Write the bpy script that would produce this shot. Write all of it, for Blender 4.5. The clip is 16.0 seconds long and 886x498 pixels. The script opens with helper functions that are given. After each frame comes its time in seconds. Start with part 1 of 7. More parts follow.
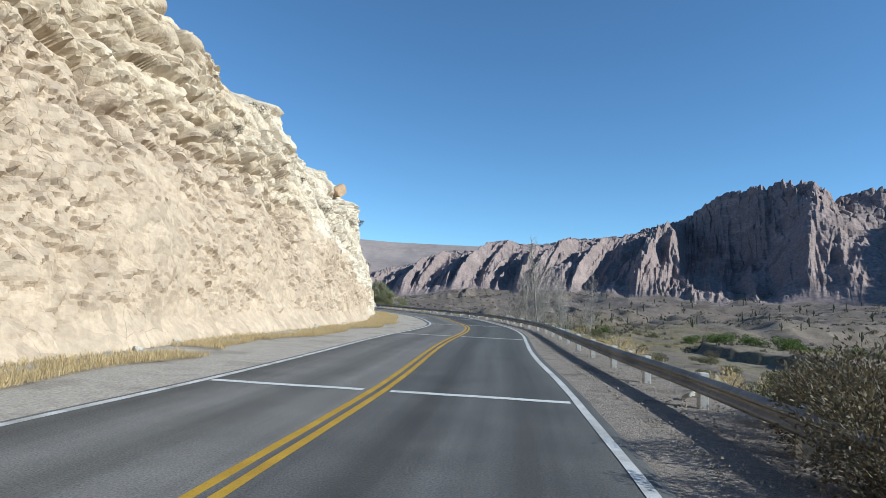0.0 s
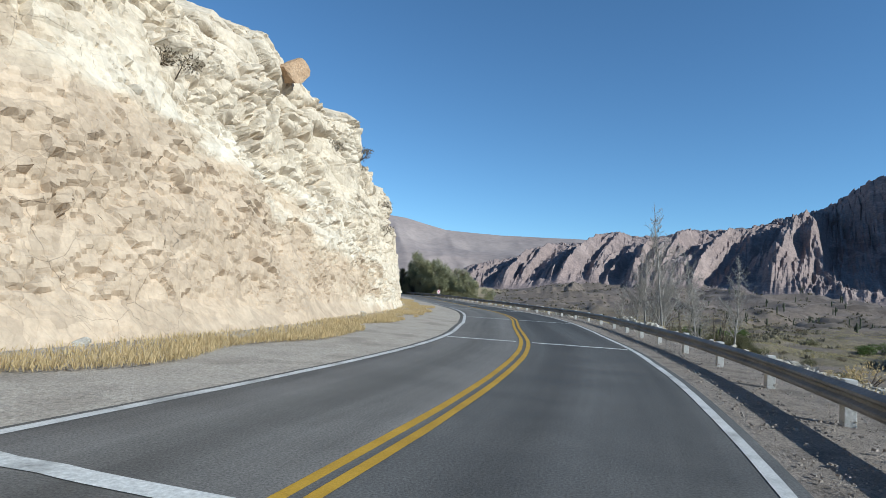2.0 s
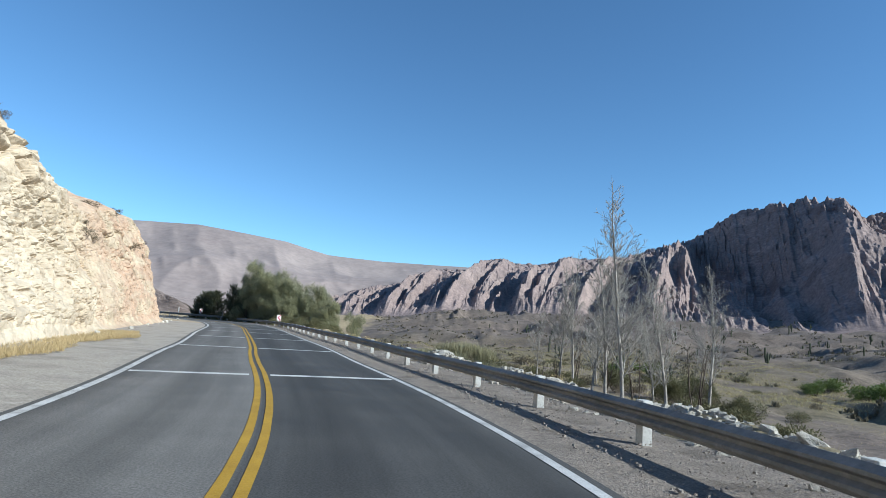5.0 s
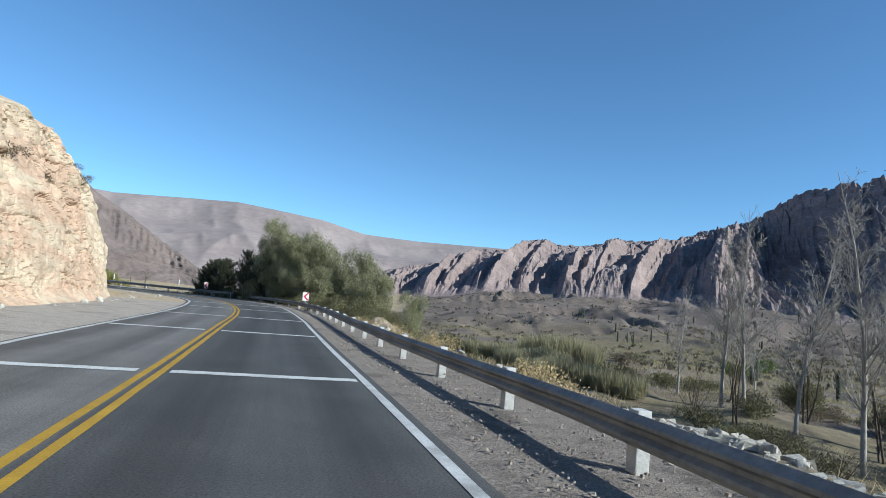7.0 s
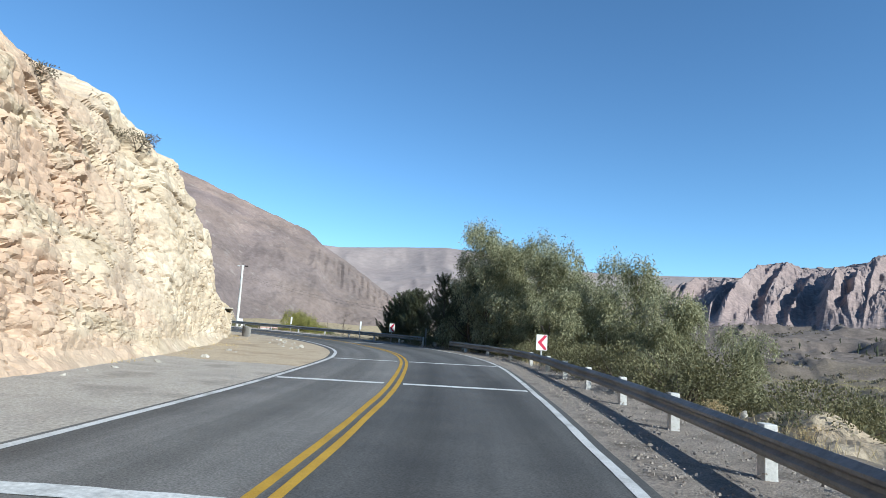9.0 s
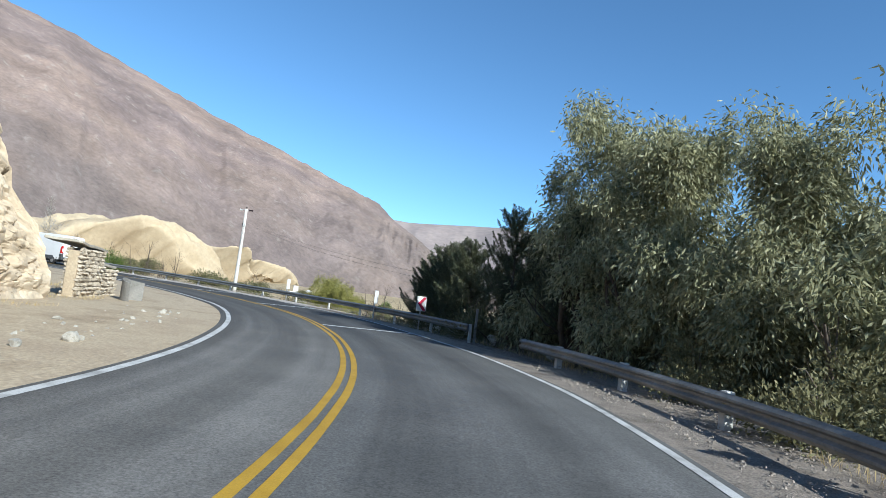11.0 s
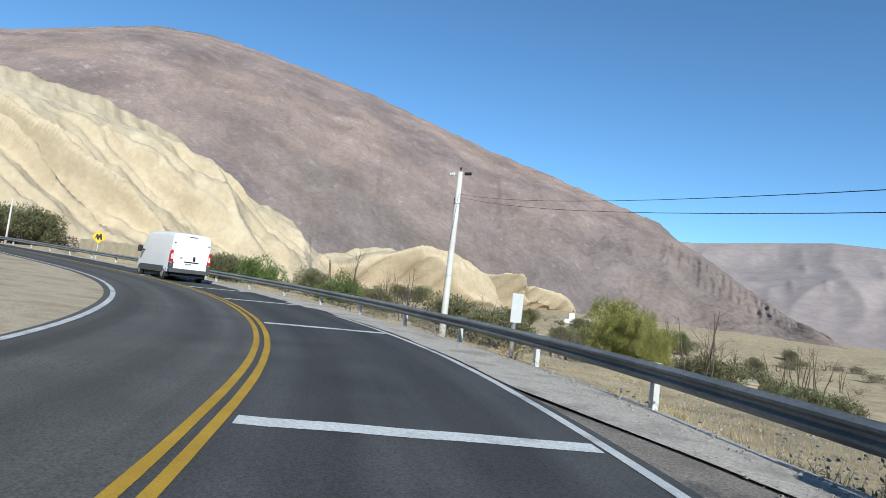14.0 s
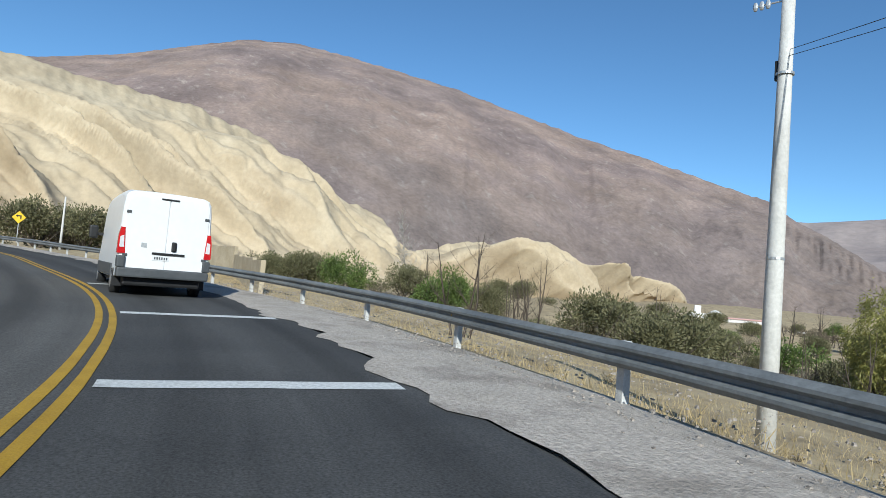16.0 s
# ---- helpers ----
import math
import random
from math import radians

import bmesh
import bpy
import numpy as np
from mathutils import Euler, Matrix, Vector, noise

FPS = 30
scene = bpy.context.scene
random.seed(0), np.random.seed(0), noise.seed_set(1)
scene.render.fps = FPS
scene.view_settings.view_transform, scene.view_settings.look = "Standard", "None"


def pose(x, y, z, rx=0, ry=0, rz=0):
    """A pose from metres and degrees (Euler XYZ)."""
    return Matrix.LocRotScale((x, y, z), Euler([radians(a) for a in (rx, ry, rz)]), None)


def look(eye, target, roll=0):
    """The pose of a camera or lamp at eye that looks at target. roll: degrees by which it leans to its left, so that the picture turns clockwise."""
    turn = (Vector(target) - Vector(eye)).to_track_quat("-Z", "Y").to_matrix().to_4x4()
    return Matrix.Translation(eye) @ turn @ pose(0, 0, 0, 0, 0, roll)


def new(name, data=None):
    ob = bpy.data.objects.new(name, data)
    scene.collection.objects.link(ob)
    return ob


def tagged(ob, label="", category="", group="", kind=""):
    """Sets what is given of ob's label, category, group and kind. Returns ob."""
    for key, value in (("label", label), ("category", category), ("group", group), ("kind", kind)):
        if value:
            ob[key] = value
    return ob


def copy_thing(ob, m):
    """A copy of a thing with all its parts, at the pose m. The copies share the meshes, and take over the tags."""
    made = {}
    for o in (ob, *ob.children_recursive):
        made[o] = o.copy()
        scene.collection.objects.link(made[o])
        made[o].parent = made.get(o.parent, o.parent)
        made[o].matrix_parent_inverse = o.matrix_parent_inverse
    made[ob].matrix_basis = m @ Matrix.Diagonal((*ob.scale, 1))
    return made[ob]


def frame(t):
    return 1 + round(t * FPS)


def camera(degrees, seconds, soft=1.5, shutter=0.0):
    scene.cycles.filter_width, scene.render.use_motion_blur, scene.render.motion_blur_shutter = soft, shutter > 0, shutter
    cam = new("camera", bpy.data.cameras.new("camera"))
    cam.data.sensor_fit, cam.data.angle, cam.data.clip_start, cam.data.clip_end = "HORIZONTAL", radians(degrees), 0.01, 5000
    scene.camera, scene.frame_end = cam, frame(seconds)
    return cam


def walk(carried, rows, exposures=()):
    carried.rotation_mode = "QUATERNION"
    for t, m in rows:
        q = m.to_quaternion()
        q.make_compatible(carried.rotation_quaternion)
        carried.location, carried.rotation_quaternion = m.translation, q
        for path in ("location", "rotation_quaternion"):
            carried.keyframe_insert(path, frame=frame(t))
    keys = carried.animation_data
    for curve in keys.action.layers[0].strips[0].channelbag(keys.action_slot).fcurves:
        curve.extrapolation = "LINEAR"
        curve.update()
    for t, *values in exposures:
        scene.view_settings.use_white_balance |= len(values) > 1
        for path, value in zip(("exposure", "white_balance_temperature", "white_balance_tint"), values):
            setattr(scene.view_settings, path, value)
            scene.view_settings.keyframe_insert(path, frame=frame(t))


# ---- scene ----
cam = camera(72.44, 16, soft=0.5)
# stops of the clip camera's own exposure
EXPOSURES = [(0, 0.38), (1, 0.33), (2, 0.23), (2.5, 0.12), (3, 0.13), (3.5, 0.48), (4, 0.55), (6.5, 0.40), (7, 0.44), (8.5, 0.58), (11, 0.71), (12, 0.73), (13, 0.60), (14.5, 0.37), (16, 0.28)]
PATH = [
    (0, (0.000, -0.000, 1.544), (-0.031, 1.992, 1.719), 2.7),
    (0.5, (0.463, 6.514, 1.451), (0.470, 8.511, 1.568), 3.8),
    (1, (0.974, 12.859, 1.397), (0.722, 14.843, 1.420), 5.3),
    (1.5, (1.453, 18.902, 1.378), (1.070, 20.863, 1.451), 4.4),
    (2, (1.955, 24.855, 1.367), (1.576, 26.814, 1.502), 3.7),
    (2.5, (2.278, 30.654, 1.340), (2.044, 32.633, 1.508), 4.7),
    (3, (2.378, 36.126, 1.314), (2.426, 38.110, 1.564), 5.2),
    (3.5, (2.156, 41.516, 1.360), (2.512, 43.470, 1.594), 5.0),
    (4, (1.981, 47.280, 1.383), (2.290, 49.248, 1.559), 4.4),
    (4.2, (1.800, 49.688, 1.390), (1.945, 51.673, 1.587), 5.2),
    (4.5, (1.276, 53.332, 1.399), (1.400, 55.316, 1.616), 3.9),
    (5, (0.319, 59.478, 1.406), (0.313, 61.462, 1.655), 3.7),
    (5.5, (-0.781, 65.691, 1.413), (-0.938, 67.666, 1.687), 3.8),
    (6, (-2.088, 71.946, 1.420), (-2.379, 73.905, 1.700), 4.1),
    (6.3, (-3.019, 75.708, 1.421), (-3.390, 77.660, 1.657), 5.0),
    (6.5, (-3.653, 78.217, 1.420), (-3.927, 80.182, 1.673), 5.4),
    (7, (-5.452, 84.474, 1.410), (-5.569, 86.462, 1.589), 4.9),
    (7.5, (-7.266, 90.651, 1.402), (-7.495, 92.628, 1.597), 3.4),
    (8, (-9.276, 96.709, 1.405), (-9.675, 98.658, 1.606), 1.7),
    (8.5, (-11.277, 102.438, 1.414), (-11.919, 104.322, 1.609), 2.9),
    (8.7, (-12.076, 104.591, 1.415), (-12.755, 106.460, 1.635), 3.0),
    (9, (-13.257, 107.769, 1.414), (-14.027, 109.597, 1.672), 3.3),
    (9.5, (-15.199, 112.931, 1.410), (-16.050, 114.721, 1.676), 3.9),
    (10, (-17.167, 117.933, 1.409), (-18.050, 119.710, 1.664), 4.4),
    (10.5, (-19.217, 122.787, 1.410), (-20.117, 124.559, 1.632), 5.0),
    (10.8, (-20.514, 125.632, 1.406), (-21.418, 127.408, 1.563), 6.1),
    (11, (-21.412, 127.501, 1.402), (-22.386, 129.240, 1.574), 7.1),
    (11.5, (-23.776, 131.977, 1.390), (-24.850, 133.657, 1.545), 7.3),
    (12, (-26.463, 136.204, 1.368), (-27.631, 137.826, 1.448), 6.8),
    (12.5, (-29.539, 140.206, 1.358), (-30.816, 141.735, 1.526), 6.6),
    (13, (-32.898, 143.822, 1.344), (-34.342, 145.199, 1.487), 5.9),
    (13.5, (-36.687, 147.066, 1.367), (-38.242, 148.310, 1.546), 6.3),
    (14, (-40.629, 149.871, 1.384), (-42.266, 151.010, 1.535), 6.7),
    (14.5, (-44.822, 152.180, 1.409), (-46.389, 153.411, 1.578), 6.4),
    (15, (-49.241, 154.134, 1.435), (-50.823, 155.345, 1.612), 5.8),
    (15.5, (-53.520, 155.607, 1.449), (-55.170, 156.729, 1.596), 5.5),
    (16, (-57.855, 156.603, 1.440), (-59.641, 157.496, 1.545), 4.7),
]
walk(cam, [(t, look(eye, target, roll)) for t, eye, target, roll in PATH], [(t, e, 5800.0 + 10.0 * max(t - 4, 0), 2.0 + 0.05 * max(t - 4, 0)) for t, e in EXPOSURES])

# ---- light ----
SUN_EL, SUN_AZ = radians(28.5), radians(110.5)  # azimuth clockwise from +y
world = bpy.data.worlds.new("sky")
scene.world = world
world.use_nodes = True
wn = world.node_tree.nodes
sky = wn.new("ShaderNodeTexSky")
sky.sky_type, sky.sun_disc = "NISHITA", False
sky.sun_elevation, sky.sun_rotation = SUN_EL, SUN_AZ
sky.altitude, sky.air_density, sky.dust_density, sky.ozone_density = 2300, 1.0, 0.2, 1.4
tint = wn.new("ShaderNodeVectorMath")  # a clear, slightly cyan sky
tint.operation = "MULTIPLY"
tint.inputs[1].default_value = (0.78, 1.0, 1.12)
world.node_tree.links.new(sky.outputs[0], tint.inputs[0])
world.node_tree.links.new(tint.outputs[0], wn["Background"].inputs[0])
wn["Background"].inputs[1].default_value = 0.105
sun_dir = Vector((math.sin(SUN_AZ) * math.cos(SUN_EL), math.cos(SUN_AZ) * math.cos(SUN_EL), math.sin(SUN_EL)))
sun = new("sun", bpy.data.lights.new("sun", "SUN"))
sun.data.energy, sun.data.angle, sun.data.color = 5.0, radians(0.53), (1.0, 0.955, 0.88)
sun.matrix_world = look(sun_dir * 500, (0, 0, 0))


# ---- noise, in numpy ----
def rnd(i, j, k):
    h = (np.asarray(i).astype(np.int64) * 374761393 + np.asarray(j).astype(np.int64) * 668265263 + k * 974634777) & 0x7FFFFFFF
    h = ((h ^ (h >> 13)) * 1274126177) & 0x7FFFFFFF
    h = ((h ^ (h >> 16)) * 668265263) & 0x7FFFFFFF
    return ((h ^ (h >> 15)) & 0xFFFFF) / float(0x100000)


def vnoise(x, y, k=0):
    """Smooth noise from -1 to 1."""
    i, j = np.floor(x), np.floor(y)
    u, v = x - i, y - j
    u, v = u * u * u * (u * (u * 6 - 15) + 10), v * v * v * (v * (v * 6 - 15) + 10)
    a = rnd(i, j, k) * (1 - u) + rnd(i + 1, j, k) * u
    b = rnd(i, j + 1, k) * (1 - u) + rnd(i + 1, j + 1, k) * u
    return 2 * (a * (1 - v) + b * v) - 1


def fbm(x, y, octaves=5, k=0, gain=0.5):
    out, amp = 0.0, 1.0
    for n in range(octaves):
        out, amp = out + amp * vnoise(x * 2**n + 17.3 * n, y * 2**n - 9.1 * n, k + n), amp * gain
    return out


def ridged(x, y, octaves=4, k=0, gain=0.5):
    """Sharp crests at 1, round valleys towards 0."""
    out, amp, total = 0.0, 1.0, 0.0
    for n in range(octaves):
        out += amp * (1 - np.abs(vnoise(x * 2**n + 5.7 * n, y * 2**n + 3.3 * n, k + n)))
        total, amp = total + amp, amp * gain
    return out / total


def cells(x, y, k=0):
    """Worley cells: distance to the border, and the nearest cell's number and offset."""
    i, j = np.floor(x), np.floor(y)
    best, second = np.full(x.shape, 9.0), np.full(x.shape, 9.0)
    cid, ox, oy = np.zeros(x.shape), np.zeros(x.shape), np.zeros(x.shape)
    for a in (-1, 0, 1):
        for b in (-1, 0, 1):
            px, py = i + a + 0.1 + 0.8 * rnd(i + a, j + b, k), j + b + 0.1 + 0.8 * rnd(i + a, j + b, k + 1)
            d = np.hypot(px - x, py - y)
            near = d < best
            second = np.where(near, best, np.minimum(second, d))
            cid = np.where(near, rnd(i + a, j + b, k + 2), cid)
            ox, oy = np.where(near, x - px, ox), np.where(near, y - py, oy)
            best = np.where(near, d, best)
    return second - best, cid, ox, oy


def facets(x, y, k=0):
    """Blocky relief of tilted, broken faces with sunken joints, about -1 to 1."""
    edge, cid, ox, oy = cells(x, y, k)
    tilt = 1.6 * ((cid * 7.13 % 1 - 0.5) * ox + (cid * 13.7 % 1 - 0.5) * oy)
    return (cid - 0.5) * 1.3 + tilt - 0.8 * np.exp(-edge * 13)


def smooth(a, b, x):
    t = np.clip((x - a) / (b - a), 0, 1)
    return t * t * (3 - 2 * t)


# ---- mesh helpers ----
def mesh_of(name, verts, faces, material, rounded=False):
    me = bpy.data.meshes.new(name)
    verts, faces = np.asarray(verts, np.float32).reshape(-1, 3), np.asarray(faces, np.int32)
    n = faces.shape[1]
    me.vertices.add(len(verts))
    me.vertices.foreach_set("co", verts.ravel())
    me.loops.add(faces.size)
    me.loops.foreach_set("vertex_index", faces.ravel())
    me.polygons.add(len(faces))
    me.polygons.foreach_set("loop_start", np.arange(0, faces.size, n, dtype=np.int32))
    me.polygons.foreach_set("use_smooth", np.full(len(faces), rounded))
    me.update(calc_edges=True)
    if material:
        me.materials.append(material)
    return me


def grid_mesh(name, grid, material, rounded=False):
    """A sheet through an array (rows, columns, 3)."""
    n, m = grid.shape[:2]
    q = np.arange(n * m).reshape(n, m)
    faces = np.stack([q[:-1, :-1], q[:-1, 1:], q[1:, 1:], q[1:, :-1]], -1).reshape(-1, 4)
    return mesh_of(name, grid.reshape(-1, 3), faces, material, rounded)


def part(name, bm, material, parent=None, label="", rounded=False):
    """Links a bmesh as one mesh object, under a thing where one is given."""
    me = bpy.data.meshes.new(name)
    bm.to_mesh(me)
    bm.free()
    if rounded:
        me.polygons.foreach_set("use_smooth", [True] * len(me.polygons))
    if material:
        me.materials.append(material)
    ob = new(name, me)
    ob.parent = parent
    return tagged(ob, label)


def link(name, me, parent=None, m=None, label=""):
    ob = new(name, me)
    ob.parent = parent
    if m is not None:
        ob.matrix_basis = m
    return tagged(ob, label)


def box(bm, x0, x1, y0, y1, z0, z1, bevel=0.0, m=None):
    made = bmesh.ops.create_cube(bm, size=1.0)["verts"]
    for v in made:
        v.co = Vector(((x0 + x1) / 2 + v.co.x * (x1 - x0), (y0 + y1) / 2 + v.co.y * (y1 - y0), (z0 + z1) / 2 + v.co.z * (z1 - z0)))
    if bevel:
        edges = list({e for v in made for e in v.link_edges})
        made = bmesh.ops.bevel(bm, geom=edges, offset=bevel, segments=2, affect="EDGES", profile=0.6)["verts"]
        made = list({v for f in bm.faces for v in f.verts if v in set(made)}) or made
    if m is not None:
        bmesh.ops.transform(bm, matrix=m, verts=made)
    return bm


def tube(bm, points, radii, sides=8, caps=True):
    """A tapered tube along points."""
    rings = []
    for n, p in enumerate(points):
        a, b = points[max(n - 1, 0)], points[min(n + 1, len(points) - 1)]
        d = (Vector(b) - Vector(a)).normalized()
        u = d.cross(Vector((0.31, 0.95, 0.07))).normalized()
        w = d.cross(u)
        rings.append([bm.verts.new(Vector(p) + radii[n] * (math.cos(t) * u + math.sin(t) * w)) for t in (2 * math.pi * i / sides for i in range(sides))])
    for r, q in zip(rings, rings[1:]):
        for i in range(sides):
            bm.faces.new((r[i], r[(i + 1) % sides], q[(i + 1) % sides], q[i]))
    if caps:
        bm.faces.new(rings[0][::-1])
        bm.faces.new(rings[-1])
    return bm


# ---- materials ----
def material(name):
    m = bpy.data.materials.new(name)
    m.use_nodes = True
    return m, m.node_tree.nodes, m.node_tree.links, m.node_tree.nodes["Principled BSDF"]


def node(nodes, links, kind, inputs=(), **settings):
    n = nodes.new(kind)
    for key, value in settings.items():
        setattr(n, key, value)
    for key, value in dict(inputs).items():
        if isinstance(value, bpy.types.NodeSocket):
            links.new(value, n.inputs[key])
        else:
            n.inputs[key].default_value = value
    return n


COLOUR_SCALE = 0.82  # all base colours darkened evenly for light balance: deeper shade under a raised exposure


def rgb(c):
    return (c[0] * COLOUR_SCALE, c[1] * COLOUR_SCALE, c[2] * COLOUR_SCALE, 1.0)


def surface(name, colours, scale=1.0, rough=0.9, bump=0.3, grain=8.0, contrast=(0.35, 0.65), speck=0.25, metal=0.0, stretch=(1, 1, 1), spec=0.3, vary=0.0):
    """Colours along a broad noise, darkened and lightened by a fine one, with relief from both."""
    m, nodes, links, bsdf = material(name)
    at = node(nodes, links, "ShaderNodeTexCoord").outputs["Object"]
    at = node(nodes, links, "ShaderNodeMapping", {"Vector": at, "Scale": stretch}).outputs[0]
    broad = node(nodes, links, "ShaderNodeTexNoise", {"Vector": at, "Scale": scale, "Detail": 7.0, "Roughness": 0.6}).outputs[0]
    ramp = node(nodes, links, "ShaderNodeValToRGB", {"Fac": broad})
    low, high = contrast
    while len(ramp.color_ramp.elements) < len(colours):
        ramp.color_ramp.elements.new(0.5)
    for n, c in enumerate(colours):
        ramp.color_ramp.elements[n].position = low + (high - low) * n / max(len(colours) - 1, 1)
        ramp.color_ramp.elements[n].color = rgb(c)
    fine = node(nodes, links, "ShaderNodeTexNoise", {"Vector": at, "Scale": scale * grain, "Detail": 5.0, "Roughness": 0.65}).outputs[0]
    shade = node(nodes, links, "ShaderNodeMapRange", {"Value": fine, "From Min": 0.25, "From Max": 0.75, "To Min": 1 - speck, "To Max": 1 + speck}).outputs[0]
    colour = node(nodes, links, "ShaderNodeVectorMath", {0: ramp.outputs[0], 1: shade}, operation="MULTIPLY").outputs[0]
    if vary:
        info = node(nodes, links, "ShaderNodeObjectInfo").outputs["Random"]
        much = node(nodes, links, "ShaderNodeMapRange", {"Value": info, "To Min": 1 - vary, "To Max": 1 + vary}).outputs[0]
        colour = node(nodes, links, "ShaderNodeVectorMath", {0: colour, 1: much}, operation="MULTIPLY").outputs[0]
    links.new(colour, bsdf.inputs["Base Color"])
    bsdf.inputs["Roughness"].default_value = rough
    bsdf.inputs["Metallic"].default_value = metal
    bsdf.inputs["Specular IOR Level"].default_value = spec
    if bump:
        both = node(nodes, links, "ShaderNodeMath", {0: broad, 1: fine}, operation="ADD").outputs[0]
        relief = node(nodes, links, "ShaderNodeBump", {"Height": both, "Strength": bump, "Distance": 0.3 / (scale * grain) ** 0.5})
        links.new(relief.outputs[0], bsdf.inputs["Normal"])
    return m




def asphalt_material():
    """Grey chippings; the newer right-hand lane is darker, and tyres have polished tracks along both. The lane comes from the mesh."""
    m, nodes, links, bsdf = material("asphalt")
    across = node(nodes, links, "ShaderNodeAttribute", attribute_name="across").outputs["Fac"]
    at = node(nodes, links, "ShaderNodeTexCoord").outputs["Object"]
    fine_ = node(nodes, links, "ShaderNodeTexNoise", {"Vector": at, "Scale": 45.0, "Detail": 5.0, "Roughness": 0.7}).outputs[0]
    blot = node(nodes, links, "ShaderNodeTexNoise", {"Vector": at, "Scale": 0.7, "Detail": 6.0, "Roughness": 0.65}).outputs[0]
    wob = node(nodes, links, "ShaderNodeMath", {0: blot, 1: 0.2, 2: across}, operation="MULTIPLY_ADD").outputs[0]
    lane = node(nodes, links, "ShaderNodeMapRange", {"Value": across, "From Min": -0.05, "From Max": 0.05}).outputs[0]
    base = node(nodes, links, "ShaderNodeMix", {"Factor": lane, "A": rgb((0.158, 0.150, 0.141)), "B": rgb((0.058, 0.059, 0.062))}, data_type="RGBA")
    base.inputs[6].default_value, base.inputs[7].default_value = rgb((0.158, 0.150, 0.141)), rgb((0.082, 0.080, 0.078))
    age = node(nodes, links, "ShaderNodeAttribute", attribute_name="along").outputs["Fac"]
    age = node(nodes, links, "ShaderNodeMapRange", {"Value": age, "From Min": 0.0, "From Max": 300.0}).outputs[0]
    newer = node(nodes, links, "ShaderNodeValToRGB", {"Fac": age})
    while len(newer.color_ramp.elements) < 6:
        newer.color_ramp.elements.new(0.5)
    for n, (s_, g) in enumerate([(95, 0.118), (125, 0.084), (186, 0.100), (199, 0.136), (211, 0.110), (219, 0.080)]):
        newer.color_ramp.elements[n].position, newer.color_ramp.elements[n].color = s_ / 300, rgb((g * 1.02, g * 1.0, g * 0.98))
    links.new(newer.outputs[0], base.inputs[7])
    older = node(nodes, links, "ShaderNodeValToRGB", {"Fac": age})
    for n, (s_, g) in enumerate([(200, 0.178), (222, 0.105)]):
        older.color_ramp.elements[n].position, older.color_ramp.elements[n].color = s_ / 300, rgb((g * 1.05, g, g * 0.94))
    links.new(older.outputs[0], base.inputs[6])
    # wheel tracks at 0.95 and 2.55 m from the middle
    dist = node(nodes, links, "ShaderNodeMath", {0: wob}, operation="ABSOLUTE").outputs[0]
    t1 = node(nodes, links, "ShaderNodeMath", {0: dist, 1: 1.15}, operation="SUBTRACT").outputs[0]
    t1 = node(nodes, links, "ShaderNodeMath", {0: t1}, operation="ABSOLUTE").outputs[0]
    t2 = node(nodes, links, "ShaderNodeMath", {0: dist, 1: 2.75}, operation="SUBTRACT").outputs[0]
    t2 = node(nodes, links, "ShaderNodeMath", {0: t2}, operation="ABSOLUTE").outputs[0]
    near = node(nodes, links, "ShaderNodeMath", {0: t1, 1: t2}, operation="MINIMUM").outputs[0]
    track = node(nodes, links, "ShaderNodeMapRange", {"Value": near, "From Min": 0.1, "From Max": 0.55, "To Min": 0.74, "To Max": 1.0}).outputs[0]
    grain = node(nodes, links, "ShaderNodeMapRange", {"Value": fine_, "From Min": 0.28, "From Max": 0.72, "To Min": 0.45, "To Max": 1.55}).outputs[0]
    patch = node(nodes, links, "ShaderNodeMapRange", {"Value": blot, "From Min": 0.32, "From Max": 0.68, "To Min": 0.84, "To Max": 1.16}).outputs[0]
    along_ = node(nodes, links, "ShaderNodeAttribute", attribute_name="along").outputs["Fac"]
    lane_xy = node(nodes, links, "ShaderNodeCombineXYZ", {"X": across, "Y": along_}).outputs[0]
    lane_xy = node(nodes, links, "ShaderNodeVectorMath", {0: lane_xy, 1: (2.2, 0.05, 1.0)}, operation="MULTIPLY").outputs[0]
    streak = node(nodes, links, "ShaderNodeTexNoise", {"Vector": lane_xy, "Scale": 1.0, "Detail": 5.0, "Roughness": 0.6}).outputs[0]
    wide = node(nodes, links, "ShaderNodeMapRange", {"Value": streak, "From Min": 0.3, "From Max": 0.7, "To Min": 0.82, "To Max": 1.18}).outputs[0]
    k = node(nodes, links, "ShaderNodeMath", {0: track, 1: grain}, operation="MULTIPLY").outputs[0]
    k = node(nodes, links, "ShaderNodeMath", {0: k, 1: patch}, operation="MULTIPLY").outputs[0]
    k = node(nodes, links, "ShaderNodeMath", {0: k, 1: wide}, operation="MULTIPLY").outputs[0]
    colour = node(nodes, links, "ShaderNodeVectorMath", {0: base.outputs[2], 1: k}, operation="MULTIPLY").outputs[0]
    links.new(colour, bsdf.inputs["Base Color"])
    rough = node(nodes, links, "ShaderNodeMapRange", {"Value": patch, "From Min": 0.82, "From Max": 1.18, "To Min": 0.75, "To Max": 0.95}).outputs[0]
    links.new(rough, bsdf.inputs["Roughness"])
    bsdf.inputs["Specular IOR Level"].default_value = 0.15
    relief = node(nodes, links, "ShaderNodeBump", {"Height": fine_, "Strength": 0.5, "Distance": 0.01})
    links.new(relief.outputs[0], bsdf.inputs["Normal"])
    return m


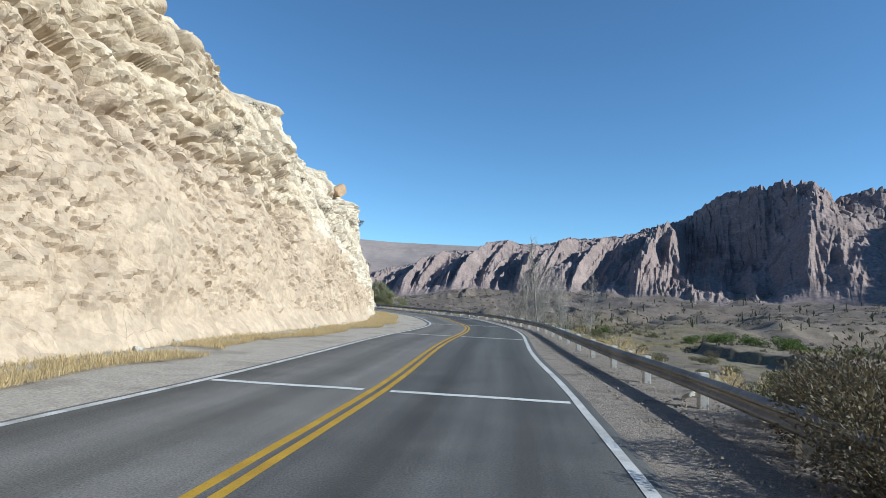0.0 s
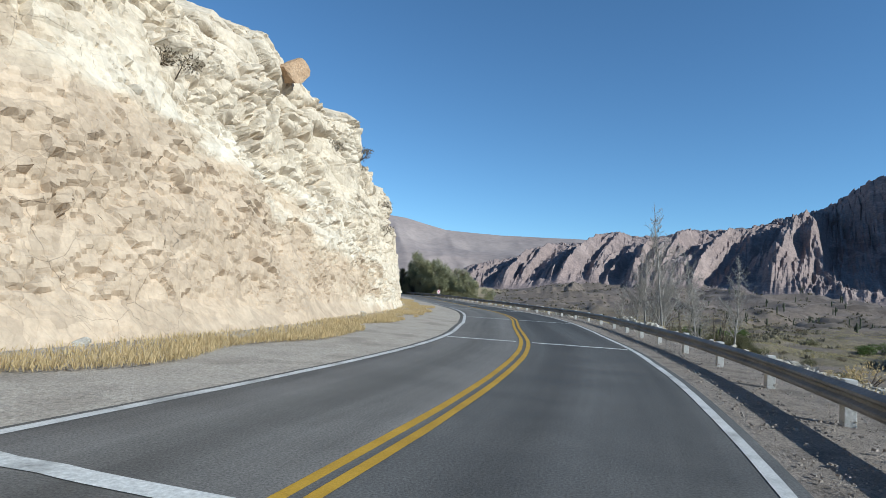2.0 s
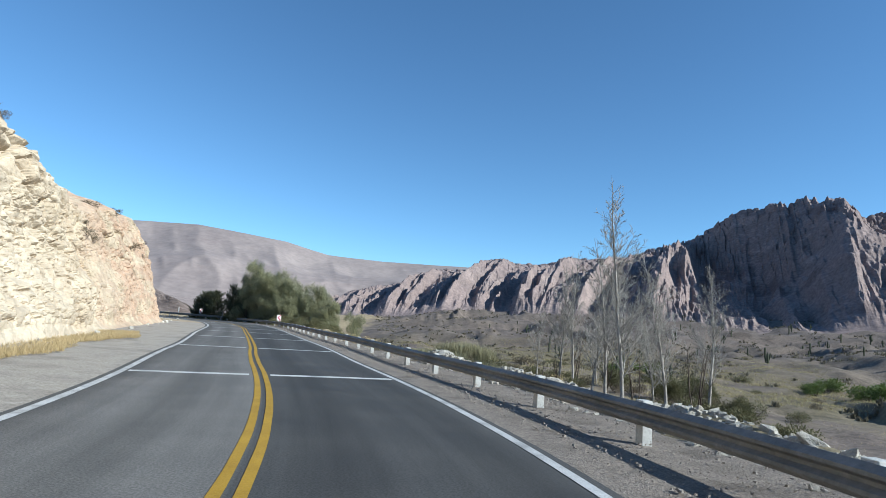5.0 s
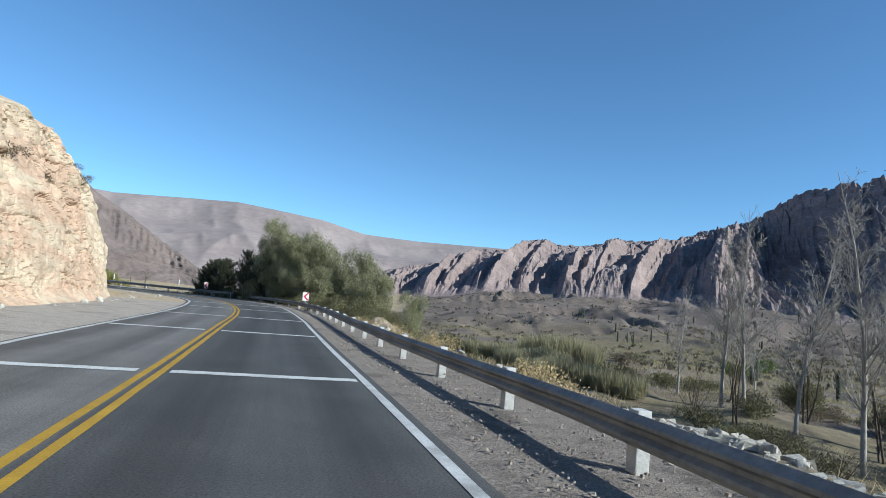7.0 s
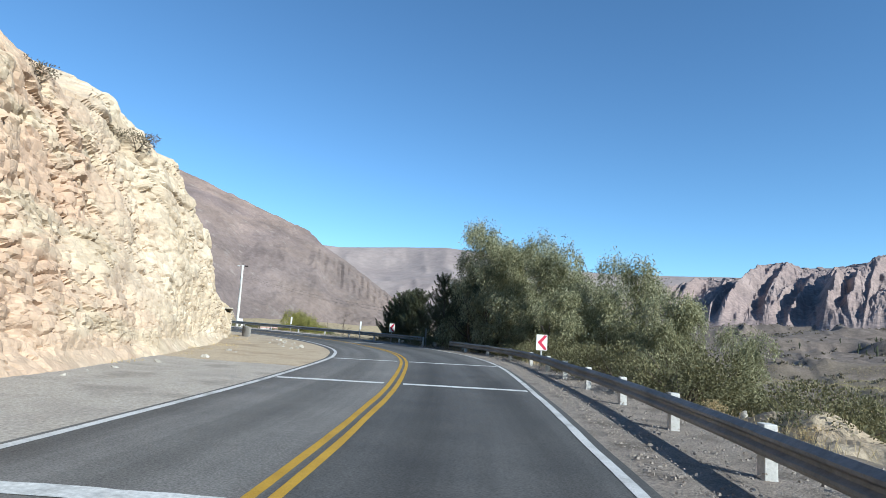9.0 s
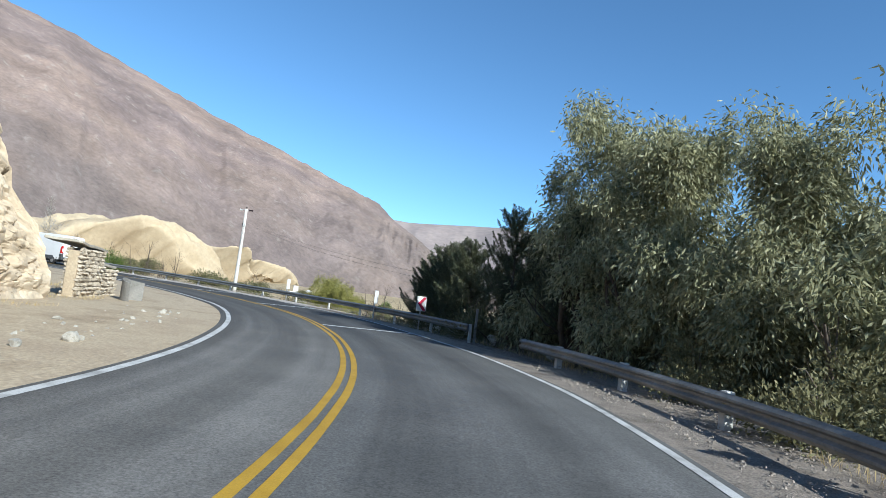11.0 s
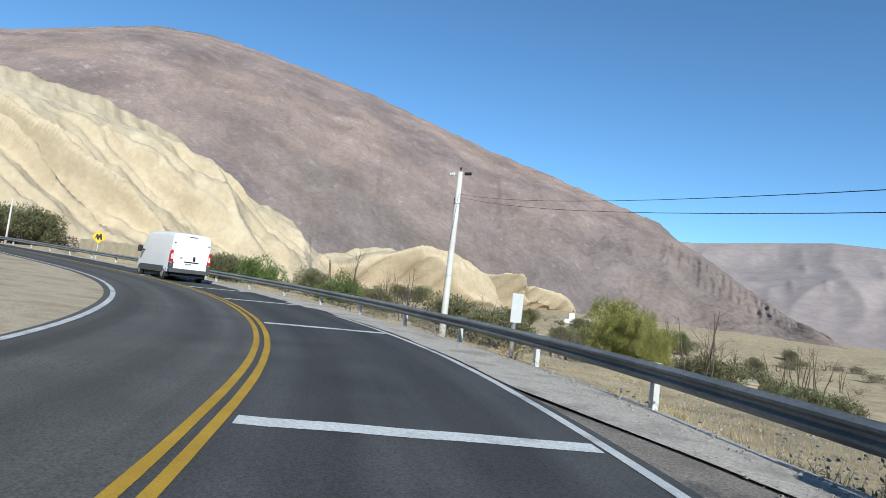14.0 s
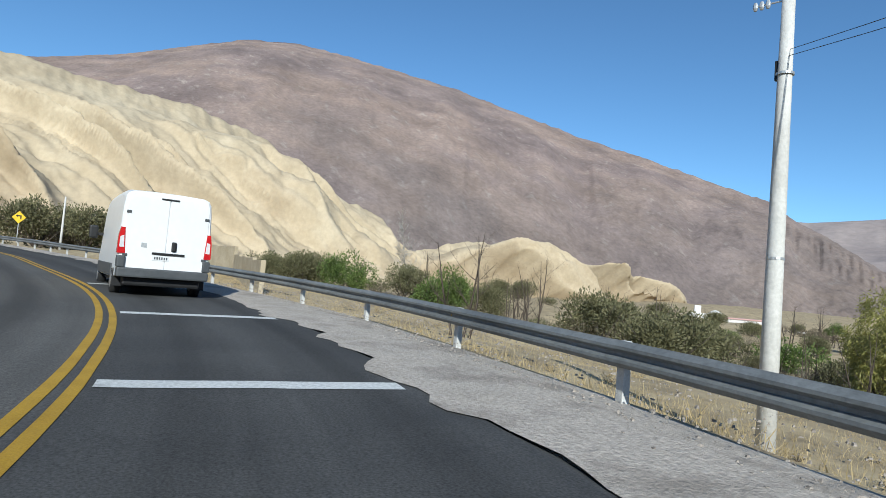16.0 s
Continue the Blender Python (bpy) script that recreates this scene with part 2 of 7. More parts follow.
def earth_material():
    """Brown valley earth; straw-tan in the dry gardens below the bend."""
    m = surface("earth", [(0.115, 0.090, 0.074), (0.215, 0.170, 0.141), (0.155, 0.123, 0.103), (0.25, 0.20, 0.168)], 0.07, 0.95, 0.5, 26, speck=0.5, contrast=(0.36, 0.64))
    nodes, links = m.node_tree.nodes, m.node_tree.links
    bsdf = nodes["Principled BSDF"]
    brown = bsdf.inputs["Base Color"].links[0].from_socket
    at = node(nodes, links, "ShaderNodeTexCoord").outputs["Object"]
    sep = node(nodes, links, "ShaderNodeSeparateXYZ", {0: at})
    wave = node(nodes, links, "ShaderNodeTexNoise", {"Vector": at, "Scale": 0.05, "Detail": 5.0, "Roughness": 0.65}).outputs[0]
    x = node(nodes, links, "ShaderNodeMath", {0: wave, 1: 40.0, 2: sep.outputs["X"]}, operation="MULTIPLY_ADD").outputs[0]
    there = node(nodes, links, "ShaderNodeMapRange", {"Value": x, "From Min": -18.0, "From Max": -34.0, "To Max": 0.9}).outputs[0]
    patchy = node(nodes, links, "ShaderNodeTexNoise", {"Vector": at, "Scale": 0.35, "Detail": 6.0, "Roughness": 0.7}).outputs[0]
    ramp = node(nodes, links, "ShaderNodeValToRGB", {"Fac": patchy})
    ramp.color_ramp.elements[0].position, ramp.color_ramp.elements[0].color = 0.35, rgb((0.33, 0.25, 0.145))
    ramp.color_ramp.elements[1].position, ramp.color_ramp.elements[1].color = 0.62, rgb((0.58, 0.455, 0.27))
    mix = node(nodes, links, "ShaderNodeMix", {0: there}, data_type="RGBA")
    links.new(brown, mix.inputs[6])
    links.new(ramp.outputs[0], mix.inputs[7])
    # olive and straw-coloured growth over the rest of the valley
    meadow = node(nodes, links, "ShaderNodeTexNoise", {"Vector": at, "Scale": 0.022, "Detail": 6.0, "Roughness": 0.65}).outputs[0]
    far_off = node(nodes, links, "ShaderNodeMapRange", {"Value": sep.outputs["X"], "From Min": 45.0, "From Max": 90.0, "To Min": 1.0, "To Max": 0.25}).outputs[0]
    much = node(nodes, links, "ShaderNodeMapRange", {"Value": meadow, "From Min": 0.40, "From Max": 0.56, "To Max": 0.75}).outputs[0]
    near_ = node(nodes, links, "ShaderNodeMapRange", {"Value": sep.outputs["Y"], "From Min": 230.0, "From Max": 330.0, "To Min": 1.0, "To Max": 0.1}).outputs[0]
    near_ = node(nodes, links, "ShaderNodeMath", {0: near_, 1: far_off}, operation="MULTIPLY").outputs[0]
    valley = node(nodes, links, "ShaderNodeMapRange", {"Value": there, "From Max": 0.9, "To Min": 1.0, "To Max": 0.12}).outputs[0]
    near_ = node(nodes, links, "ShaderNodeMath", {0: near_, 1: valley}, operation="MULTIPLY").outputs[0]
    much = node(nodes, links, "ShaderNodeMath", {0: much, 1: near_}, operation="MULTIPLY").outputs[0]
    last = node(nodes, links, "ShaderNodeMix", {0: much}, data_type="RGBA")
    links.new(mix.outputs[2], last.inputs[6])
    blend = node(nodes, links, "ShaderNodeValToRGB", {"Fac": patchy})
    blend.color_ramp.elements[0].position, blend.color_ramp.elements[0].color = 0.38, rgb((0.12, 0.103, 0.056))
    blend.color_ramp.elements[1].position, blend.color_ramp.elements[1].color = 0.62, rgb((0.29, 0.24, 0.13))
    links.new(blend.outputs[0], last.inputs[7])
    links.new(last.outputs[2], bsdf.inputs["Base Color"])
    return m


ASPHALT = asphalt_material()
GRAVEL = surface("gravel", [(0.185, 0.155, 0.13), (0.32, 0.272, 0.23), (0.245, 0.208, 0.175)], 0.9, 0.95, 0.9, 34, speck=0.6)
SHOULDER = surface("pale_concrete_shoulder", [(0.34, 0.295, 0.25), (0.53, 0.465, 0.40), (0.44, 0.385, 0.325)], 0.9, 0.92, 0.5, 24, speck=0.4)
LEFT_GRAVEL = surface("grey_tan_gravel", [(0.33, 0.29, 0.245), (0.46, 0.41, 0.35), (0.39, 0.345, 0.295)], 0.6, 0.95, 0.6, 34, speck=0.4)
LOT = surface("pale_dirt", [(0.36, 0.275, 0.185), (0.51, 0.41, 0.285), (0.44, 0.345, 0.24)], 0.5, 0.95, 0.5, 30, speck=0.3)
EARTH = earth_material()


def cutting_material():
    """Bedded pale rock: tan, cream and pink, chalk-white in one place and ochre-red in the further half, with dark seams."""
    m, nodes, links, bsdf = material("cutting_rock")
    at = node(nodes, links, "ShaderNodeTexCoord").outputs["Object"]
    sep = node(nodes, links, "ShaderNodeSeparateXYZ", {0: at})
    big = node(nodes, links, "ShaderNodeTexNoise", {"Vector": at, "Scale": 0.13, "Detail": 6.0, "Roughness": 0.6}).outputs[0]
    flat = node(nodes, links, "ShaderNodeMapping", {"Vector": at, "Scale": (0.25, 0.25, 0.8)}).outputs[0]
    bed = node(nodes, links, "ShaderNodeTexNoise", {"Vector": flat, "Scale": 1.0, "Detail": 7.0, "Roughness": 0.62, "Distortion": 0.6}).outputs[0]
    fine_ = node(nodes, links, "ShaderNodeTexNoise", {"Vector": at, "Scale": 4.5, "Detail": 8.0, "Roughness": 0.7}).outputs[0]
    ramp = node(nodes, links, "ShaderNodeValToRGB", {"Fac": bed})
    cols = [(0.42, 0.325, 0.215), (0.60, 0.485, 0.345), (0.55, 0.44, 0.315), (0.66, 0.555, 0.415), (0.60, 0.485, 0.35)]
    while len(ramp.color_ramp.elements) < len(cols):
        ramp.color_ramp.elements.new(0.5)
    for n, c in enumerate(cols):
        ramp.color_ramp.elements[n].position, ramp.color_ramp.elements[n].color = 0.3 + 0.1 * n, rgb(c)
    # the chalky seam curves up and back from the foot of the face at y = 60; beyond y = 90 the rock is red
    y = node(nodes, links, "ShaderNodeMath", {0: big, 1: 26.0, 2: sep.outputs["Y"]}, operation="MULTIPLY_ADD").outputs[0]
    bow = node(nodes, links, "ShaderNodeMath", {0: sep.outputs["Z"], 1: 0.5, 2: 1.2}, operation="MULTIPLY_ADD").outputs[0]
    bow = node(nodes, links, "ShaderNodeMath", {0: bow, 1: sep.outputs["Z"], 2: sep.outputs["Y"]}, operation="MULTIPLY_ADD").outputs[0]
    over = node(nodes, links, "ShaderNodeMath", {0: bed, 1: 26.0, 2: bow}, operation="MULTIPLY_ADD").outputs[0]
    over = node(nodes, links, "ShaderNodeMath", {0: over, 1: 73.0}, operation="SUBTRACT").outputs[0]
    c1 = node(nodes, links, "ShaderNodeMath", {0: over}, operation="ABSOLUTE").outputs[0]
    chalk = node(nodes, links, "ShaderNodeMapRange", {"Value": c1, "From Min": 1.0, "From Max": 4.5, "To Min": 0.85, "To Max": 0.0}).outputs[0]
    # paler blocks above the seam
    cream = node(nodes, links, "ShaderNodeMapRange", {"Value": over, "From Min": -2.5, "From Max": 4.0, "To Max": 0.6}).outputs[0]
    pale = node(nodes, links, "ShaderNodeMapRange", {"Value": bed, "From Min": 0.42, "From Max": 0.6, "To Min": 1.0, "To Max": 0.35}).outputs[0]
    cream = node(nodes, links, "ShaderNodeMath", {0: cream, 1: pale}, operation="MULTIPLY").outputs[0]
    chalk = node(nodes, links, "ShaderNodeMath", {0: chalk, 1: cream}, operation="MAXIMUM").outputs[0]
    begins = node(nodes, links, "ShaderNodeMapRange", {"Value": y, "From Min": 40.0, "From Max": 50.0}).outputs[0]
    ends = node(nodes, links, "ShaderNodeMapRange", {"Value": y, "From Min": 85.0, "From Max": 100.0, "To Min": 1.0, "To Max": 0.1}).outputs[0]
    chalk = node(nodes, links, "ShaderNodeMath", {0: chalk, 1: begins}, operation="MULTIPLY").outputs[0]
    chalk = node(nodes, links, "ShaderNodeMath", {0: chalk, 1: ends}, operation="MULTIPLY").outputs[0]
    r1 = node(nodes, links, "ShaderNodeMath", {0: y, 1: 119.0}, operation="SUBTRACT").outputs[0]
    r1 = node(nodes, links, "ShaderNodeMath", {0: r1}, operation="ABSOLUTE").outputs[0]
    red = node(nodes, links, "ShaderNodeMapRange", {"Value": r1, "From Min": 9.0, "From Max": 18.0, "To Min": 1.0, "To Max": 0.0}).outputs[0]
    spots = node(nodes, links, "ShaderNodeMapRange", {"Value": bed, "From Min": 0.39, "From Max": 0.53}).outputs[0]
    red = node(nodes, links, "ShaderNodeMath", {0: red, 1: spots}, operation="MULTIPLY").outputs[0]
    one = node(nodes, links, "ShaderNodeMix", {0: chalk}, data_type="RGBA")
    links.new(ramp.outputs[0], one.inputs[6])
    one.inputs[7].default_value = rgb((0.76, 0.68, 0.555))
    two = node(nodes, links, "ShaderNodeMix", {0: red}, data_type="RGBA")
    links.new(one.outputs[2], two.inputs[6])
    two.inputs[7].default_value = rgb((0.55, 0.39, 0.275))
    # below the seam it is tan, earthy conglomerate
    earth = node(nodes, links, "ShaderNodeMapRange", {"Value": over, "From Min": -8.0, "From Max": -0.5, "To Min": 0.8, "To Max": 0.0}).outputs[0]
    three = node(nodes, links, "ShaderNodeMix", {0: earth}, data_type="RGBA")
    links.new(two.outputs[2], three.inputs[6])
    three.inputs[7].default_value = rgb((0.52, 0.405, 0.295))
    shade = node(nodes, links, "ShaderNodeMapRange", {"Value": fine_, "From Min": 0.25, "From Max": 0.75, "To Min": 0.78, "To Max": 1.2}).outputs[0]
    bent = node(nodes, links, "ShaderNodeTexNoise", {"Vector": at, "Scale": 1.3, "Detail": 4.0}).outputs["Color"]
    bent = node(nodes, links, "ShaderNodeVectorMath", {0: bent, 1: (0.35, 0.35, 0.35), 2: at}, operation="MULTIPLY_ADD").outputs[0]
    blocks = node(nodes, links, "ShaderNodeTexVoronoi", {"Vector": bent, "Scale": 1.9}, feature="F1")
    tone = node(nodes, links, "ShaderNodeSeparateXYZ", {0: blocks.outputs["Color"]}).outputs[0]
    seam = node(nodes, links, "ShaderNodeMapRange", {"Value": tone, "To Min": 0.88, "To Max": 1.12}).outputs[0]
    # joints, here and there, drawn only as thin darker lines in the colour
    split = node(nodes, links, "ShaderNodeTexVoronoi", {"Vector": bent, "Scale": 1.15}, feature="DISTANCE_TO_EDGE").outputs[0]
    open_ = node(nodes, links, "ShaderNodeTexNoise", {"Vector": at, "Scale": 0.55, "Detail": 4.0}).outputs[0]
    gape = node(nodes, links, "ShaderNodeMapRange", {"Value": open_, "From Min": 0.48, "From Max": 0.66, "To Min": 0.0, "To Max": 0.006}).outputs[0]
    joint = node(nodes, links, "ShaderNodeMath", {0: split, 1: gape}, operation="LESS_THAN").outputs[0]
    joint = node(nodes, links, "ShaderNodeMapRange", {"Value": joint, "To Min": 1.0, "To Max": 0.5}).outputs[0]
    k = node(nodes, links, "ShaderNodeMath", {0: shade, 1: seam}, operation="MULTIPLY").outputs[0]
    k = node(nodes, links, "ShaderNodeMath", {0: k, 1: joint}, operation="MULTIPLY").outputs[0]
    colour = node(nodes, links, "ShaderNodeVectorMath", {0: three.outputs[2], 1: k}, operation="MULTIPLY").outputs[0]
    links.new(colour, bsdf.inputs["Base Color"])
    bsdf.inputs["Roughness"].default_value = 0.93
    bsdf.inputs["Specular IOR Level"].default_value = 0.2
    chip = node(nodes, links, "ShaderNodeTexVoronoi", {"Vector": bent, "Scale": 4.2}, feature="DISTANCE_TO_EDGE").outputs[0]
    chip = node(nodes, links, "ShaderNodeMapRange", {"Value": chip, "From Max": 0.10, "To Max": 0.2}).outputs[0]
    tall = node(nodes, links, "ShaderNodeMath", {0: fine_, 1: 0.6, 2: chip}, operation="MULTIPLY_ADD").outputs[0]
    relief = node(nodes, links, "ShaderNodeBump", {"Height": tall, "Strength": 0.55, "Distance": 0.06})
    links.new(relief.outputs[0], bsdf.inputs["Normal"])
    return m


def hill_material():
    """Brown and mauve scree with pale streaks running down the slope and a stony speckle."""
    m, nodes, links, bsdf = material("brown_scree")
    at = node(nodes, links, "ShaderNodeTexCoord").outputs["Object"]
    down = node(nodes, links, "ShaderNodeMapping", {"Vector": at, "Scale": (0.8, 1.0, 0.55)}).outputs[0]
    broad = node(nodes, links, "ShaderNodeTexNoise", {"Vector": at, "Scale": 0.0042, "Detail": 6.0, "Roughness": 0.6}).outputs[0]
    streak = node(nodes, links, "ShaderNodeTexNoise", {"Vector": down, "Scale": 0.075, "Detail": 8.0, "Roughness": 0.7}).outputs[0]
    stony = node(nodes, links, "ShaderNodeTexNoise", {"Vector": at, "Scale": 0.2, "Detail": 6.0, "Roughness": 0.75}).outputs[0]
    ramp = node(nodes, links, "ShaderNodeValToRGB", {"Fac": broad})
    cols = [(0.205, 0.156, 0.143), (0.258, 0.194, 0.172), (0.315, 0.23, 0.188), (0.275, 0.205, 0.176)]
    while len(ramp.color_ramp.elements) < len(cols):
        ramp.color_ramp.elements.new(0.5)
    for n, c in enumerate(cols):
        ramp.color_ramp.elements[n].position, ramp.color_ramp.elements[n].color = 0.36 + 0.09 * n, rgb(c)
    pale = node(nodes, links, "ShaderNodeMapRange", {"Value": streak, "From Min": 0.57, "From Max": 0.66, "To Max": 0.8}).outputs[0]
    one = node(nodes, links, "ShaderNodeMix", {0: pale}, data_type="RGBA")
    links.new(ramp.outputs[0], one.inputs[6])
    one.inputs[7].default_value = rgb((0.38, 0.315, 0.27))
    place = node(nodes, links, "ShaderNodeSeparateXYZ", {0: at}).outputs["X"]
    place = node(nodes, links, "ShaderNodeMath", {0: broad, 1: 500.0, 2: place}, operation="MULTIPLY_ADD").outputs[0]
    grey = node(nodes, links, "ShaderNodeMapRange", {"Value": place, "From Min": -500.0, "From Max": -260.0, "To Max": 0.5}).outputs[0]
    two = node(nodes, links, "ShaderNodeMix", {0: grey}, data_type="RGBA")
    links.new(one.outputs[2], two.inputs[6])
    two.inputs[7].default_value = rgb((0.135, 0.120, 0.114))
    k = node(nodes, links, "ShaderNodeMapRange", {"Value": stony, "From Min": 0.28, "From Max": 0.72, "To Min": 0.74, "To Max": 1.26}).outputs[0]
    blotch = node(nodes, links, "ShaderNodeTexNoise", {"Vector": at, "Scale": 0.014, "Detail": 5.0, "Roughness": 0.6}).outputs[0]
    blotch = node(nodes, links, "ShaderNodeMapRange", {"Value": blotch, "From Min": 0.35, "From Max": 0.65, "To Min": 0.8, "To Max": 1.2}).outputs[0]
    k = node(nodes, links, "ShaderNodeMath", {0: k, 1: blotch}, operation="MULTIPLY").outputs[0]
    colour = node(nodes, links, "ShaderNodeVectorMath", {0: two.outputs[2], 1: k}, operation="MULTIPLY").outputs[0]
    links.new(colour, bsdf.inputs["Base Color"])
    bsdf.inputs["Roughness"].default_value = 0.95
    bsdf.inputs["Specular IOR Level"].default_value = 0.2
    relief = node(nodes, links, "ShaderNodeBump", {"Height": stony, "Strength": 0.3, "Distance": 2.5})
    links.new(relief.outputs[0], bsdf.inputs["Normal"])
    return m


ROCK = cutting_material()
MAUVE = surface("mauve_rock", [(0.195, 0.148, 0.139), (0.31, 0.238, 0.219), (0.24, 0.186, 0.172), (0.355, 0.277, 0.252)], 0.014, 0.95, 0.7, 22, speck=0.45, stretch=(1, 1, 2.2))
HILL = hill_material()
SAND = surface("yellow_clay", [(0.43, 0.337, 0.222), (0.53, 0.428, 0.293), (0.475, 0.38, 0.254), (0.57, 0.468, 0.325)], 0.02, 0.95, 0.25, 24, speck=0.12)
# FAR is paler and flatter: the haze of distance is put into its colour
FAR = surface("far_slope", [(0.30, 0.245, 0.23), (0.38, 0.315, 0.29)], 0.003, 0.95, 0.12, 16, speck=0.14)
YELLOW = surface("yellow_paint", [(0.40, 0.235, 0.02), (0.52, 0.315, 0.03)], 1.5, 0.7, 0.15, 40, speck=0.25)
WHITE = surface("white_paint", [(0.36, 0.355, 0.34), (0.56, 0.555, 0.54), (0.64, 0.635, 0.62)], 1.8, 0.75, 0.15, 30, speck=0.3)
STEEL = surface("galvanised_steel", [(0.17, 0.178, 0.18), (0.26, 0.268, 0.265)], 0.8, 0.6, 0.15, 14, metal=0.35, speck=0.25)
OLD_STEEL = surface("weathered_brown_steel", [(0.20, 0.193, 0.18), (0.33, 0.318, 0.298)], 0.8, 0.65, 0.15, 14, metal=0.25, speck=0.25)
POST = surface("whitewashed_concrete", [(0.50, 0.49, 0.46), (0.66, 0.65, 0.62)], 3, 0.85, 0.3, 10, speck=0.2)

# ---- the road's line: its double yellow line ----
LINE = [(-8.5, -60), (-4.6, -20), (-1.81, 5), (-1.1, 11.1), (-0.51, 20.31), (0.02, 26), (0.79, 32), (1.19, 38), (1.10, 43), (0.52, 48), (0.06, 53), (-0.30, 58.39), (-1.52, 66), (-3.2, 72),
        (-5.9, 79.9), (-7.23, 84.39), (-8.73, 88.89), (-10.31, 93.7), (-15.16, 108), (-16.54, 112.22), (-19.47, 119.95), (-23.45, 128.82), (-25.54, 132.67),
        (-27.37, 135.61), (-30.7, 139.68), (-33.51, 142.59), (-37.93, 146.48), (-42.33, 149.52), (-48.96, 152.77), (-53.62, 154.42), (-57.92, 155.4), (-62.11, 156.02),
        (-66, 156.26), (-70.5, 156.2), (-76.3, 155.4), (-93.2, 151.2), (-112, 144), (-140, 131), (-190, 106)]
pts = np.array(LINE, float)
run = np.r_[0, np.cumsum(np.hypot(*np.diff(pts, axis=0).T))]
fine = np.arange(0, run[-1], 0.5)
lx, ly = np.interp(fine, run, pts[:, 0]), np.interp(fine, run, pts[:, 1])
kernel = np.hanning(23)
kernel /= kernel.sum()
lx, ly = (np.convolve(np.pad(v, 11, "reflect", reflect_type="odd"), kernel, "valid") for v in (lx, ly))
run = np.r_[0, np.cumsum(np.hypot(np.diff(lx), np.diff(ly)))]
LEN = run[-1]
CS = np.arange(0, LEN, 0.5)
CX, CY = np.interp(CS, run, lx), np.interp(CS, run, ly)
TX, TY = np.gradient(CX), np.gradient(CY)
TX, TY = TX / np.hypot(TX, TY), TY / np.hypot(TX, TY)


def road_z(x, y):
    return np.where(y > 110, 0.25 * np.log1p(np.exp(np.clip(-(x + 55) / 10, -30, 30))), 0.0)


def on_road(s, off, up=0.0):
    """Points at s metres along the road and off metres to the right of its middle."""
    s, off = np.broadcast_arrays(np.asarray(s, float), np.asarray(off, float))
    cx, cy, tx, ty = (np.interp(s, CS, v) for v in (CX, CY, TX, TY))
    return np.stack([cx + ty * off, cy - tx * off, road_z(cx, cy) + up], -1)


def to_road(x, y):
    """The nearest point of the road: metres along it, and off to the right."""
    shape = np.shape(x)
    x, y = np.ravel(x), np.ravel(y)
    s, off = np.zeros(len(x)), np.zeros(len(x))
    for a in range(0, len(x), 4000):
        dx, dy = x[a : a + 4000, None] - CX[::2], y[a : a + 4000, None] - CY[::2]
        n = (dx * dx + dy * dy).argmin(1) * 2
        dx, dy = x[a : a + 4000] - CX[n], y[a : a + 4000] - CY[n]
        side = np.sign(dx * TY[n] - dy * TX[n])
        go = dx * TX[n] + dy * TY[n]
        s[a : a + 4000], off[a : a + 4000] = CS[n] + go, np.where(np.abs(go) < 1.1, dx * TY[n] - dy * TX[n], side * np.hypot(dx, dy))
    return s.reshape(shape), off.reshape(shape)


def s_at(x, y):
    return float(to_road(np.array([x]), np.array([y]))[0][0])


def edge_right(s):
    return np.interp(s, [64, 70, 78, 86, 94, 100, 106, 112, 122, 132, 148, 160, 178, 184, 190, 196, 202, 208, 214, 226, 232, 238, 246],
                     [3.6, 3.4, 3.27, 3.27, 3.12, 3.02, 3.15, 3.32, 3.2, 3.25, 3.36, 3.25, 3.24, 3.36, 3.65, 3.94, 4.1, 4.0, 3.78, 3.78, 3.67, 3.45, 3.12])


def edge_left(s):
    return -np.interp(s, [64, 70, 78, 88, 94, 100, 106, 112, 118, 126, 136, 148, 160, 172, 184, 194, 206, 214, 220, 228, 236, 250],
                      [3.2, 3.05, 2.85, 2.8, 2.64, 2.45, 2.25, 2.25, 2.62, 2.85, 2.8, 2.8, 3.02, 2.94, 2.92, 2.8, 2.95, 3.0, 3.05, 3.22, 3.42, 3.5])


def rail_line(s):
    return np.interp(s, [68, 75, 84, 93, 101, 107, 112, 118, 140, 152, 160, 175, 181, 190, 198, 222, 230, 238, 248], [5.55, 5.3, 5.1, 4.72, 4.65, 4.85, 5.05, 5.05, 5.1, 5.12, 4.85, 4.8, 5.0, 5.3, 5.85, 6.0, 6.0, 5.7, 5.5])


def beside(edge, *offs):
    """Offsets measured from a moving edge."""
    return lambda s: edge(s) + np.array(offs, float)[None]


S0, S_END = s_at(-6, -40), LEN - 2.0
S_CLIFF, S_GATE, S_BEND = s_at(-33, 128), s_at(-27.8, 143.8), s_at(-49, 152.7)


